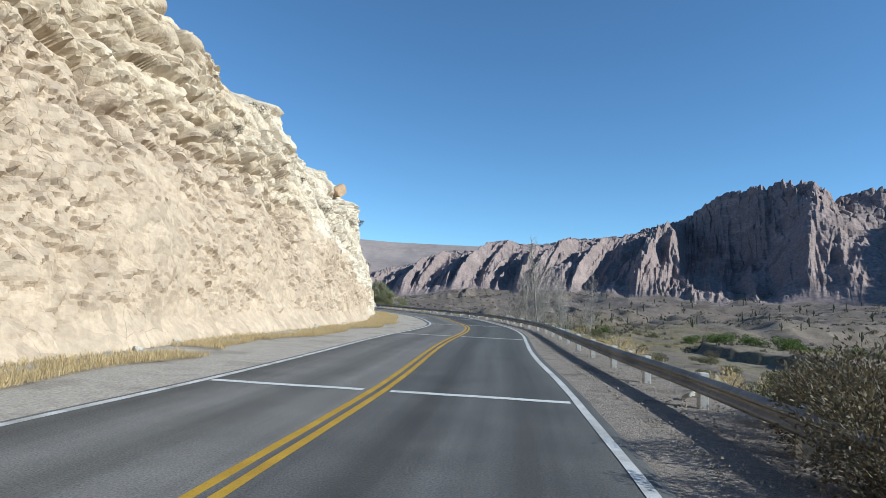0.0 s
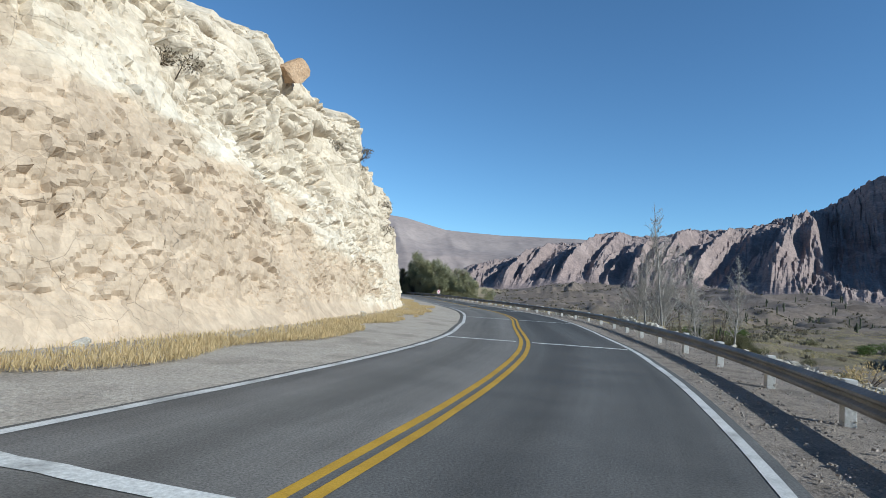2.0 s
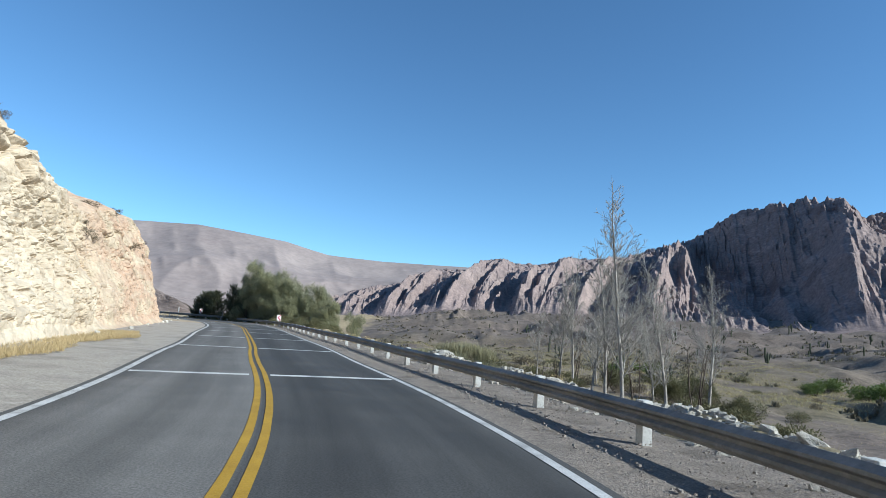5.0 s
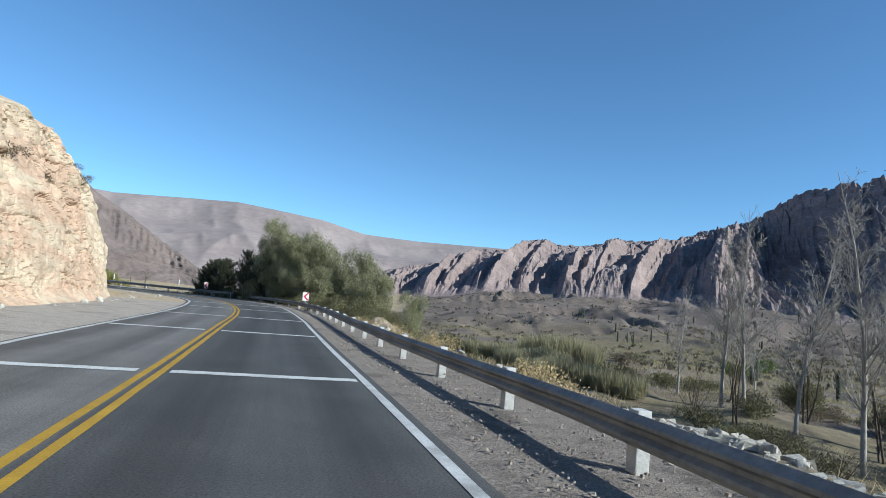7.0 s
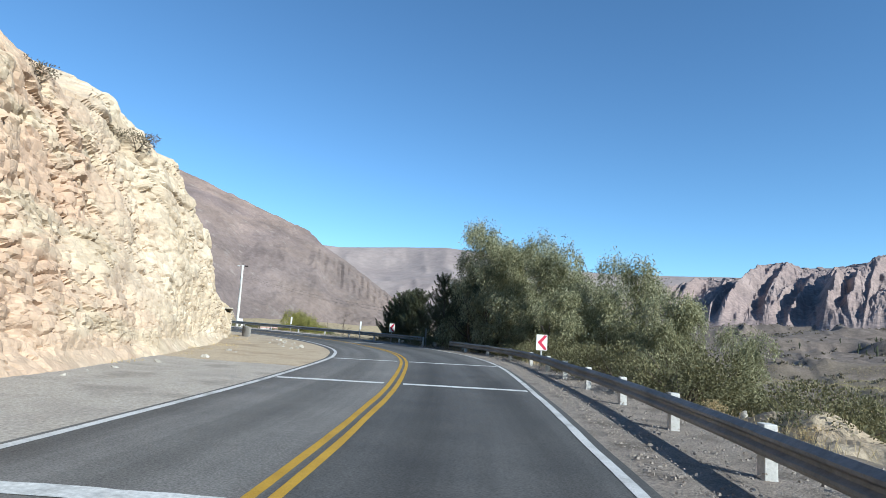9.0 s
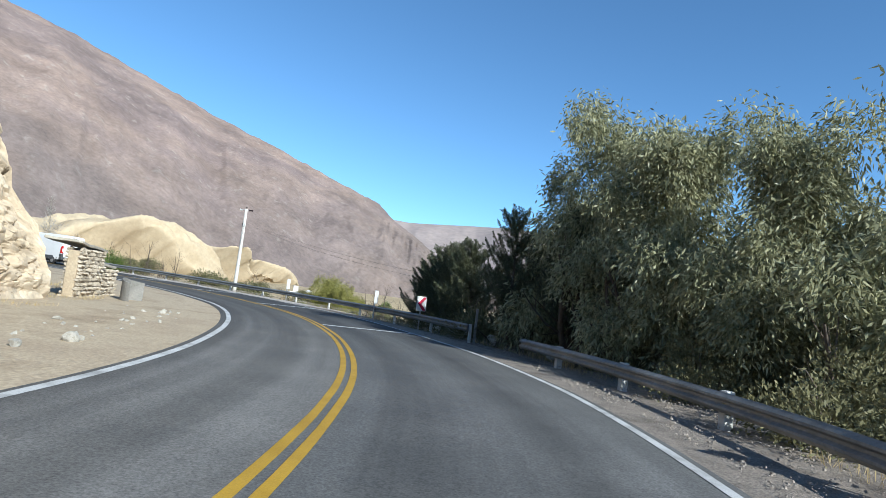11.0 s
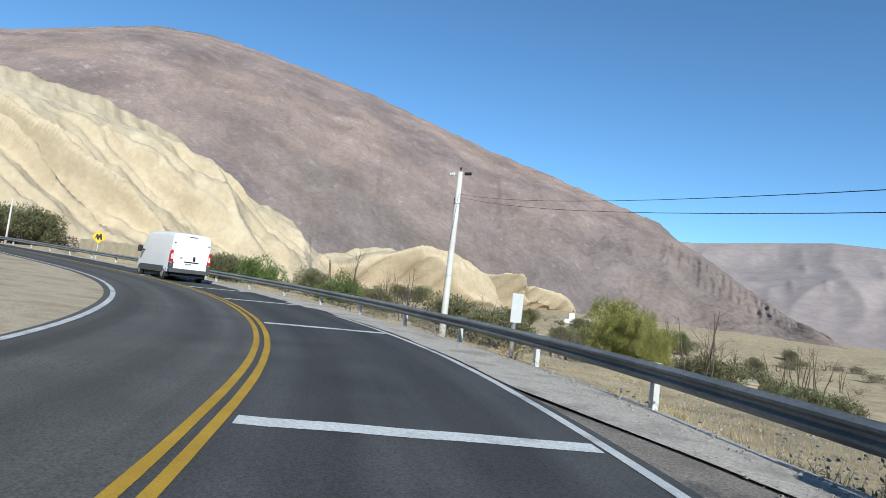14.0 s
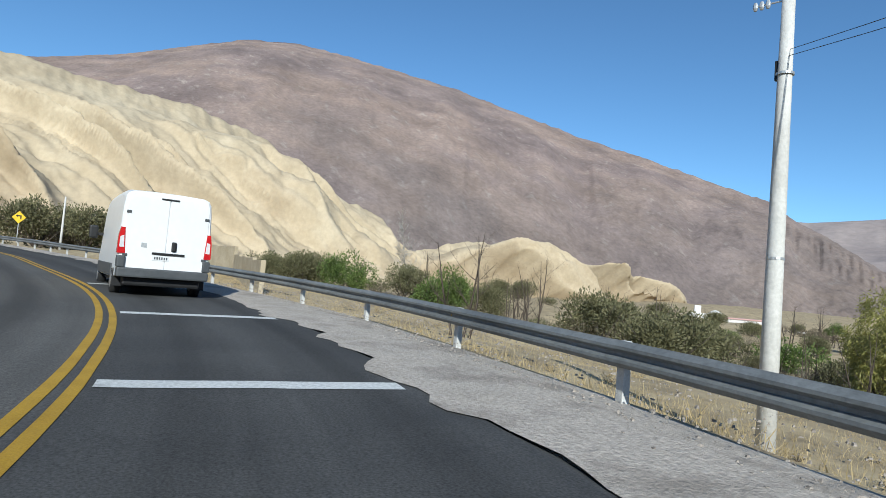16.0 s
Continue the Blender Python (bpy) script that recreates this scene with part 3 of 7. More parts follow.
# ---- the lie of the land ----
def land(x, y):
    x, y = np.asarray(x, float), np.asarray(y, float)
    s, off = to_road(x, y)
    zr = road_z(np.interp(s, CS, CX), np.interp(s, CS, CY))
    far = np.hypot(x + 30, y - 100)
    drop = np.interp(s, [0, s_at(4, 60), s_at(-8, 95), s_at(-20, 125), S_BEND, 262, 285], [5.0, 5.0, 6.5, 5.0, 1.7, 1.7, 0.5])
    wide = np.interp(s, [S_GATE - 10, S_BEND, 262, 300], [2.5, 6.8, 6.8, 4.0])
    lip = np.interp(s, [0, 60, S_GATE, S_GATE + 15], [6.6, 6.6, 7.0, 5.7])
    right = -drop * smooth(lip, lip + 2.1 * drop, off) - wide * smooth(12, np.interp(s, [S_GATE - 10, S_BEND], [140, 75]), off)
    right += 20 * smooth(150, 480, off) * smooth(-260, 20, x) + 0.5 * fbm(x / 9, y / 9, 4, 3) * smooth(9, 25, off)
    # gullied low spurs between the fields and the cliffs
    spurs = ridged(x / 46 + 0.4 * vnoise(x / 30, y / 30, 61), y / 46, 4, 62, 0.55) - 0.55
    right += smooth(80, 190, off) * smooth(-60, 10, x) * (13 * spurs + 3)
    bank = np.interp(y, [60, 90, 113, 135, 165], [45, 53, 60, 56, 62])
    right += 2.2 * smooth(0, 1.6, x - bank - 1.5 * vnoise(y / 9, y * 0, 44)) * smooth(60, 85, y) * (1 - smooth(135, 165, y)) * (1 - smooth(10, 60, x - bank))
    inner = np.where(s < S_CLIFF, smooth(13, 70, -off) * 26, smooth(26, 120, -off) * 18)
    left = inner + 0.25 * fbm(x / 7, y / 7, 4, 5) * smooth(8, 20, -off)
    z = zr + np.where(off > 0, right, left) - 0.12
    z += 3.0 * fbm(x / 160, y / 160, 4, 8) * smooth(120, 500, far)
    return z * (1 - smooth(1500, 3500, far))


def spaced(a, b, lo, hi, near, grow):
    """Steps of near metres from a to b, growing outwards to lo and hi."""
    mid = list(np.arange(a, b, near))
    step, v, up = near, mid[-1], []
    while v < hi:
        step *= grow
        v += step
        up.append(v)
    step, v, down = near, a, []
    while v > lo:
        step *= grow
        v -= step
        down.append(v)
    return np.array(down[::-1] + mid + up)


gx, gy = np.meshgrid(spaced(-105, 60, -4200, 4200, 1.0, 1.03), spaced(-20, 190, -4200, 4200, 1.0, 1.03))
ground = new("ground", grid_mesh("ground", np.stack([gx, gy, land(gx, gy)], -1), EARTH, True))
tagged(ground, "dry brown valley earth with scrub and pale grass", "ground", kind="structure")


def ribbon(name, s0, s1, offs, ups, step, material_, label, category, wobble=0.0, parent=None):
    s = np.arange(s0, s1 + step / 2, step)[:, None]
    offs, ups = offs(s), np.array(ups, float)[None]
    wave = wobble * fbm(s / 1.7 + offs * 3.1, s / 2.3 + offs, 4, 11)
    ob = new(name, grid_mesh(name, on_road(s, offs + wave, ups)[:, ::-1], material_, True))
    ob.parent = parent
    return tagged(ob, label, category, kind="structure") if parent is None else tagged(ob, label)


def carriageway(s):
    l, r = edge_left(s) - 0.16, edge_right(s) + 0.13
    return np.concatenate([l - 0.15, l, l / 2, 0 * s - 0.05, 0 * s + 0.05, r / 2, r, r + 0.15], 1)


road = ribbon("road", S0, S_END, carriageway, [-0.05, 0, 0, 0, 0, 0, 0, -0.035], 1.0, ASPHALT, "dark grey two-lane asphalt road with worn wheel tracks", "road")
rows_ = np.arange(S0, S_END + 0.5, 1.0)[:, None]
lane_of = road.data.attributes.new("across", "FLOAT", "POINT")
lane_of.data.foreach_set("value", np.ascontiguousarray(carriageway(rows_)[:, ::-1], dtype=np.float32).ravel())
along_road = road.data.attributes.new("along", "FLOAT", "POINT")
along_road.data.foreach_set("value", np.ascontiguousarray(np.repeat(rows_, 8, 1), dtype=np.float32).ravel())
ribbon("pavement_gravel_bend", 207, S_END, beside(rail_line, -2.5, -1.5, -0.9, -0.3, 0.3, 0.8, 1.5), [-0.05, -0.02, -0.02, -0.09, -0.18, -0.36, -0.95], 0.5, GRAVEL, "grey gravel shoulder along the outside of the bend", "gravel shoulder", 0.04)
ribbon("pavement_gravel_right", S0, 207, beside(rail_line, -2.3, -1.5, -0.9, -0.3, 0.3, 1.0, 1.9, 3.1, 4.7), [-0.03, -0.02, -0.02, -0.05, -0.07, -0.06, -0.10, -0.6, -1.9], 0.5, GRAVEL, "grey gravel shoulder sloping off behind the guard rail", "gravel shoulder", 0.04)
ribbon("pavement_shoulder_bend", 222, S_END, lambda s: np.concatenate([np.minimum(edge_right(s) + np.interp(s, [222, 229, 241, 247], [1.7, 0.14, 0.14, 0.0]) + 0.22 * fbm(s / 1.1, s * 0, 4, 12) * smooth(240.5, 243, s), rail_line(s) - 0.95), rail_line(s) - 0.9, rail_line(s) - 0.3, rail_line(s) + 0.25], 1), [0.012, 0.02, -0.05, -0.13], 0.3, SHOULDER, "pale worn concrete shoulder with a broken edge", "shoulder", 0.04)
ribbon("pavement_gravel_left", S0, 189, beside(edge_left, -6.4, -5.4, -4.4, -3.4, -2.4, -1.3, -0.2), [-0.1, 0.08, 0.06, 0.03, 0.01, -0.01, -0.03], 0.5, LEFT_GRAVEL, "grey-tan gravel shoulder below the rock cutting", "gravel shoulder", 0.04)
ribbon("pavement_lot_left", 189, S_END, beside(edge_left, -6.4, -5.4, -4.4, -3.4, -2.4, -1.3, -0.2), [-0.1, 0.08, 0.06, 0.03, 0.01, -0.01, -0.03], 0.5, LOT, "pale dirt lot on the inside of the bend", "gravel shoulder", 0.04)
still = lambda s: 0 * s
for name, edge, at, w, mat_, label in (("road_marking_yellow_left", still, -0.05, 0.055, YELLOW, "worn yellow centre line"), ("road_marking_yellow_right", still, 0.15, 0.055, YELLOW, "worn yellow centre line"),
                                       ("road_marking_white_right", edge_right, 0.0, 0.065, WHITE, "worn white edge line"), ("road_marking_white_left", edge_left, 0.0, 0.07, WHITE, "worn white edge line")):
    ribbon(name, S0, 240.6 if name == "road_marking_white_right" else S_END, beside(edge, at - w, at + w), [0.006, 0.006], 0.5, mat_, label, "road marking", 0.006)


# ---- the rock cutting ----
CUT_END = s_at(-38.5, 136.5) + 1.9


def cutting(s):
    """Height of the cut face at s."""
    y = np.interp(s, CS, CY) - np.interp(s, CS, TX) * -9
    marks = [(-60, 15), (24, 13.6), (40, 12.2), (48, 10.2), (56, 9.0), (64, 8.5), (72, 7.9), (80, 7.3), (90, 6.9), (96, 7.2), (106, 7.4), (114, 7.9), (118, 8.4), (124, 8.8), (132, 8.9), (133.8, 7.6), (135.2, 6.0), (136.2, 4.4), (137.5, 3.4), (139, 2.6)]
    return np.interp(y, [a for a, _ in marks], [b for _, b in marks]) * (1 - smooth(CUT_END - 1.0, CUT_END, s))


def cliff(name, s0, s1, label):
    s = np.concatenate([np.arange(s0, 64, 0.4), np.arange(64, 130, 0.075), np.arange(130, s1, 0.11)])
    v = np.concatenate([np.linspace(0, 1, 170), 1 + np.linspace(0.02, 1, 40) ** 1.5 * 1.2])
    s, v = np.meshgrid(s, v, indexing="ij")
    h = cutting(s) * (1 + 0.10 * fbm(s / 6, v * 0, 4, 21))
    u = np.minimum(v, 1)
    back = np.maximum(v - 1, 0)
    height = h * u + back * 9 * np.minimum(h / 8, 1)
    off = -(np.interp(s, [188, 199], [6.9, 6.0]) + 0.25 * (1 - u) ** 6 + h * np.interp(s, [85, 100, 108, 116, 132, 145, 200, 207], [0.42, 0.45, 0.36, 0.26, 0.26, 0.36, 0.36, 0.22]) * u ** 1.2 + back * 26)
    off -= (1 - np.minimum(u / 0.07, 1)) * -0.5
    # the further end draws back from the road
    off -= np.interp(np.interp(s, CS, CY) + 9 * np.interp(s, CS, TX), [116, 121, 125.5, 129, 132.5, 135, 137, 141], [0, 0.7, 1.7, 2.2, 2.7, 2.5, 1.9, 1.9])
    f = height * 1.25
    ws, wf = s + 0.22 * fbm(s / 1.9, f / 1.9, 3, 1), f + 0.22 * fbm(s / 1.9 + 40, f / 1.9, 3, 3)
    upper = (0.35 + 0.75 * smooth(0.12, 0.5, u + 0.12 * fbm(s / 5, u * 3, 3, 79))) * np.interp(s, [135, 155], [1, 0.4])
    loose = np.clip(0.5 + 1.2 * fbm(s / 6, f / 4, 3, 77), 0.12, 1) * upper
    bold = smooth(0.38, 0.75, u + 0.14 * fbm(s / 6, u * 2, 3, 80)) * np.interp(s, [135, 155], [1, 0.5])
    crumb = np.clip(0.55 + fbm(s / 2.3, f / 2, 3, 78), 0.25, 1)
    rough = 0.5 * fbm(s / 5, f / 5, 3, 31) + 0.72 * facets(ws / 2.3 + 0.5 * wf / 2, wf / 1.5, 41) * (0.4 + 0.6 * loose) * (0.15 + 0.85 * bold)
    rough += 0.42 * facets(ws / 0.85 - 0.35 * wf, wf / 0.6, 51) * loose[:, ::-1] * (0.35 + 0.65 * bold) + 0.21 * facets(ws / 0.42 + 0.2 * wf, wf / 0.33, 61) * crumb * (0.6 + 0.5 * upper)
    rough += 0.03 * fbm(s / 0.7, f / 0.55, 3, 71, 0.5)
    rough *= np.clip(u * 8, 0.12, 1) * np.clip(1.6 - back, 0.4, 1) * np.minimum(h / 3, 1)
    off += rough * 0.85
    height += rough * 0.35
    grid = on_road(s, off)
    grid[..., 2] += height - 0.15
    ob = new(name, grid_mesh(name, grid[:, ::-1], ROCK))
    tagged(ob, label, "rock cutting", kind="structure")
    return s[:, 0], v[0], grid


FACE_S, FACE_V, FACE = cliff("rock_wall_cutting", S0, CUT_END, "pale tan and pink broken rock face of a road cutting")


# ---- mountains ----
def along(points, n):
    p = np.array(points, float)
    d = np.r_[0, np.cumsum(np.linalg.norm(np.diff(p, axis=0), axis=1))]
    t = np.linspace(0, d[-1], n)
    return np.stack([np.interp(t, d, p[:, k]) for k in range(3)], -1), t


def range_of(name, crest, foot, n, rows, shape, relief, material_, label, back=0.5, rounded=False):
    """A mountain side from its foot up to its crest and some way down behind."""
    top, t = along(crest, n)
    low, _ = along(foot, n)
    v = np.linspace(0, 1 + back, rows)[None]
    w = np.minimum(v, 1)
    xy = low[:, None, :2] + (top - low)[:, None, :2] * v[..., None]
    z = low[:, 2:] + (top - low)[:, 2:] * (shape(w) - np.maximum(v - 1, 0) * 1.2)
    dz, dn = relief(t[:, None] + 0 * v, v + 0 * t[:, None])
    way = (low - top)[:, None, :2] / np.linalg.norm((low - top)[:, None, :2], axis=-1, keepdims=True)
    xy = xy + way * dn[..., None]
    z = z + dz - 120 * (v < 0.004)
    ob = new(name, grid_mesh(name, np.concatenate([xy, z[..., None]], -1), material_, rounded))
    return tagged(ob, label, "mountain", kind="structure")


def badlands(t, v):
    """Spurs running down from the crest, fluted walls between them and gullied scree below."""
    w = np.clip(v, 0, 1)
    wander = 0.35 * vnoise(t / 90, w * 1.3, 5)
    spur = ridged(t / 170 + 0.5 * wander + 0.10 * w, w * 0.1, 1, 91) - 0.55
    arm = ridged(t / 74 + 1.0 * wander + 1.5 * (1 - w), w * 0.5, 2, 93, 0.45) - 0.55
    gully = ridged(t / 34 + 1.1 * wander + 2.4 * (1 - w), w * 1.1, 3, 97) - 0.55
    flute = ridged(t / 21 + 0.5 * vnoise(t / 33, w * 3, 6), w * 0.9, 2, 95) - 0.55
    comb = ridged(t / 8 + 0.5 * vnoise(t / 11, w * 6, 7), w * 1.6, 3, 99) - 0.5
    # where the upper wall stands bare, and how far down it reaches
    bare = np.clip(0.55 + 0.9 * vnoise(t / 75, w * 1.8, 101), 0.08, 1)
    lowest = 0.80 - 0.22 * smooth(0.0, 0.5, vnoise(t / 120 + 0.4, t * 0, 103)) - 0.2 * np.exp(-(((t - 900) / 130) ** 2))
    wall = smooth(lowest - 0.06, lowest + 0.08, w)
    out = np.interp(w, [0, 0.25, 0.55, 1.0], [0.2, 0.85, 0.9, 0.0])
    broad = 1.0 - smooth(560, 760, t)
    bare = bare * (1 - 0.7 * broad)
    calm = 1 - 0.65 * smooth(690, 790, t) * (1 - smooth(1010, 1100, t))
    dn = (130 * spur + (36 + 6 * broad) * arm) * out * calm + (12 * flute + 8 * comb) * wall * bare * (1.2 - 0.9 * w) + 12 * gully * (1 - wall) * smooth(0, 0.2, w)
    ease = 90 * broad * (w ** 1.2 - terraces(w)) * (1 - smooth(0.85, 1, w))
    dz = ease + (6 * flute + 12 * comb) * wall * bare * (0.2 + 0.8 * w ** 2) + (15 + 14 * broad) * arm * w * (1.15 - w) + ((10 + 8 * broad) * gully + 3 * comb + 2 * fbm(t / 12, w * 16, 4, 7)) * (1 - wall) * smooth(0, 0.15, w) + 3.0 * facets(t / 11, w * 18, 13) * wall
    # the great spurs, steep on their left and easy on their right, and the hollow under the summit
    rise = np.interp(w, [0, 0.12, 0.35, 0.6, 0.8, 1], [0, 0.15, 0.42, 0.68, 0.85, 1]) - terraces(w) - 0.8 * broad * (w ** 1.2 - terraces(w))
    for top, drift, left, right, high in SPURS:
        d = t - top - drift * (1 - w) + 14 * vnoise(t / 40, w * 5, 104)
        side = np.clip(1 - np.where(d > 0, d / right, -d / left), 0, 1)
        dz = dz + high * np.maximum(rise, 0) * side
    hollow = np.exp(-(((t - 845) / 42) ** 2)) * np.interp(w, [0, 0.2, 0.5, 0.75, 0.97], [0, 0.3, 1, 0.8, 0])
    return dz - 22 * hollow, dn


# where each spur leaves the crest, how far it drifts on its way down, its widths and height
SPURS = [(926, -25, 50, 110, 135), (735, -150, 40, 75, 120), (880, -45, 16, 26, 60), (640, -160, 38, 70, 120), (405, -110, 44, 85, 120), (540, -130, 34, 64, 120), (300, -90, 40, 70, 110), (1050, 10, 40, 80, 110)]


def terraces(w):
    """A long scree slope, then a rising wall, steeper towards the top."""
    return np.interp(w, [0, 0.2, 0.4, 0.55, 0.64, 0.76, 0.82, 0.94, 1], [0, 0.08, 0.20, 0.32, 0.42, 0.58, 0.67, 0.92, 1])


BAD_CREST = [(-260, 1110, -16), (-142, 1082, 38), (-75, 1059, 63), (-4, 1052, 80), (86, 1038, 102), (160, 990, 106), (223, 935, 110), (262, 861, 112), (291, 766, 118),
             (295, 677, 135), (324, 618, 136), (346, 583, 134), (372, 590, 120), (390, 560, 124), (415, 531, 127), (440, 530, 113), (447, 499, 119), (440, 452, 134),
             (450, 400, 150), (470, 330, 160), (500, 240, 170), (520, 100, 160), (520, -60, 150)]


def below(crest, at, deep):
    """The foot of a range, deep metres from its crest towards a point of the valley."""
    c = np.array(crest, float)
    way = np.array(at, float) - c[:, :2]
    far = np.linalg.norm(way, axis=1)
    foot = c[:, :2] + way / far[:, None] * np.interp(far, [450, 600, 1000], deep)[:, None]
    return [(x, y, float(land(np.array([x]), np.array([y]))[0]) - 1.0) for x, y in foot]


range_of("backdrop_badlands", BAD_CREST, below(BAD_CREST, (5, 70), [190, 270, 540]), 1300, 190, terraces, badlands, MAUVE, "eroded mauve badland cliffs with fluted faces")


def scree(t, v):
    w = np.clip(v, 0, 1)
    gully = ridged(t / 240, w * 0.8, 4, 111) - 0.55
    dz = 20 * gully * np.sin(np.pi * w) + 8 * (ridged(t / 70, w * 0.7, 3, 113) - 0.55) * np.sin(np.pi * w) + 1.3 * fbm(t / 14, w * 30, 4, 115)
    # dark fluted crags where the ridge runs out
    crag = smooth(1930, 2010, t) * (1 - smooth(2230, 2300, t)) * smooth(0.4, 0.52, w) * (1 - smooth(0.78, 0.9, w))
    return dz + 4 * crag * (ridged(t / 9, w * 2.6, 3, 117) - 0.5), 24 * gully * np.sin(np.pi * w) + 10 * crag * (ridged(t / 9, w * 2.6, 3, 117) - 0.5)


range_of("backdrop_hill", [(-1500, -500, 260), (-1450, -150, 340), (-1398, 100, 395), (-1393, 228, 445), (-1385, 318, 477), (-1339, 412, 477), (-1294, 513, 460), (-1162, 712, 398), (-959, 880, 292),
                           (-842, 930, 243), (-732, 966, 195), (-640, 985, 156), (-600, 980, 128), (-545, 968, 100), (-469, 946, 58), (-397, 915, 23), (-330, 885, -6)],
         [(-520, -400, 10), (-500, 0, 10), (-480, 150, 5), (-470, 300, 0), (-480, 420, -5), (-490, 520, -8), (-470, 640, -10), (-430, 760, -10), (-380, 830, -8), (-310, 860, -8)],
         640, 200, lambda w: w + 0.06 * np.sin(np.pi * w), scree, HILL, "broad bare brown mountain slope with scree", 0.3, True)


def clay(t, v):
    w = np.clip(v, 0, 1)
    down = t - 120 * (1 - w) ** 1.2
    spur = ridged(down / 66 + 0.3 * vnoise(t / 60, w * 2, 8), w * 0.25, 1, 121) - 0.6
    rib = ridged(down / 27 + 0.4 * vnoise(t / 30, w * 4, 9), w * 0.7, 1, 125) - 0.55
    rill = ridged(down / 9 + 0.4 * vnoise(t / 12, w * 9, 10), w * 2.0, 2, 127) - 0.5
    swell = np.sin(np.pi * np.clip(0.04 + w * 1.1, 0, 1))
    return (40 * spur + 17 * rib * smooth(0.05, 0.4, w) + 6.5 * rill) * swell + 1.0 * fbm(t / 8, w * 14, 4, 129) + 2.5 * (ridged(t / 22, w * 2, 3, 128) - 0.6) * smooth(0.8, 1, w), (52 * spur + 22 * rib + 5 * rill) * np.sin(np.pi * np.clip(w * 1.05, 0, 1)) * (1 - smooth(0.6, 0.95, w))


range_of("backdrop_clay_hills", [(-300, -40, 60), (-340, 60, 82), (-376, 122, 81), (-400, 155, 84), (-415, 190, 83), (-425, 221, 74), (-428, 248, 54), (-424, 294, 39), (-423, 301, 12), (-421, 312, 11), (-421, 319, 20), (-421, 345, 27),
                                 (-421, 367, 31), (-417, 400, 24), (-413, 430, 16), (-408, 447, 3), (-402, 480, -6), (-395, 520, -12)],
         [(-200, 0, 3), (-250, 90, 3), (-265, 140, 3), (-285, 190, 0), (-310, 240, -3), (-330, 300, -6), (-345, 360, -8), (-355, 420, -9), (-362, 480, -10), (-380, 525, -11)],
         700, 150, lambda w: w ** 1.25, clay, SAND, "pale yellow eroded clay hills", 0.6, True)


def far_relief(t, v):
    w = np.clip(v, 0, 1)
    g = ridged(t / 420, w * 1.2, 4, 131) - 0.55
    return 45 * g * np.sin(np.pi * np.clip(w * 0.95, 0, 1)), 70 * g * np.sin(np.pi * w)


range_of("backdrop_far_hills", [(-2300, 900, 380), (-1700, 1700, 300), (-1281, 2092, 288), (-1056, 2218, 306), (-886, 2209, 303), (-734, 2221, 283), (-583, 2266, 268), (-433, 2300, 232), (-221, 2331, 224),
                                (110, 2339, 222), (500, 2300, 200), (1000, 2200, 180), (1900, 1800, 200), (2500, 900, 260)],
         [(-1500, 700, -6), (-1200, 1150, -9), (-850, 1400, -9), (-500, 1500, -9), (-200, 1550, -3), (200, 1550, 6), (600, 1500, 20), (1200, 1300, 20), (1700, 700, 20)],
         700, 170, lambda w: w, far_relief, FAR, "distant rounded pinkish hills", 0.3, True)
range_of("backdrop_rear_hills", [(2500, 900, 260), (2400, -600, 240), (1500, -1900, 220), (0, -2300, 240), (-1500, -1900, 260), (-2400, -600, 300), (-2300, 900, 380)],
         [(1500, 600, 10), (1500, -400, 10), (900, -1100, 10), (0, -1400, 10), (-900, -1100, 10), (-1500, -400, 10), (-1400, 600, 20)], 120, 30, lambda w: w, far_relief, FAR, "distant rounded pinkish hills", 0.3)


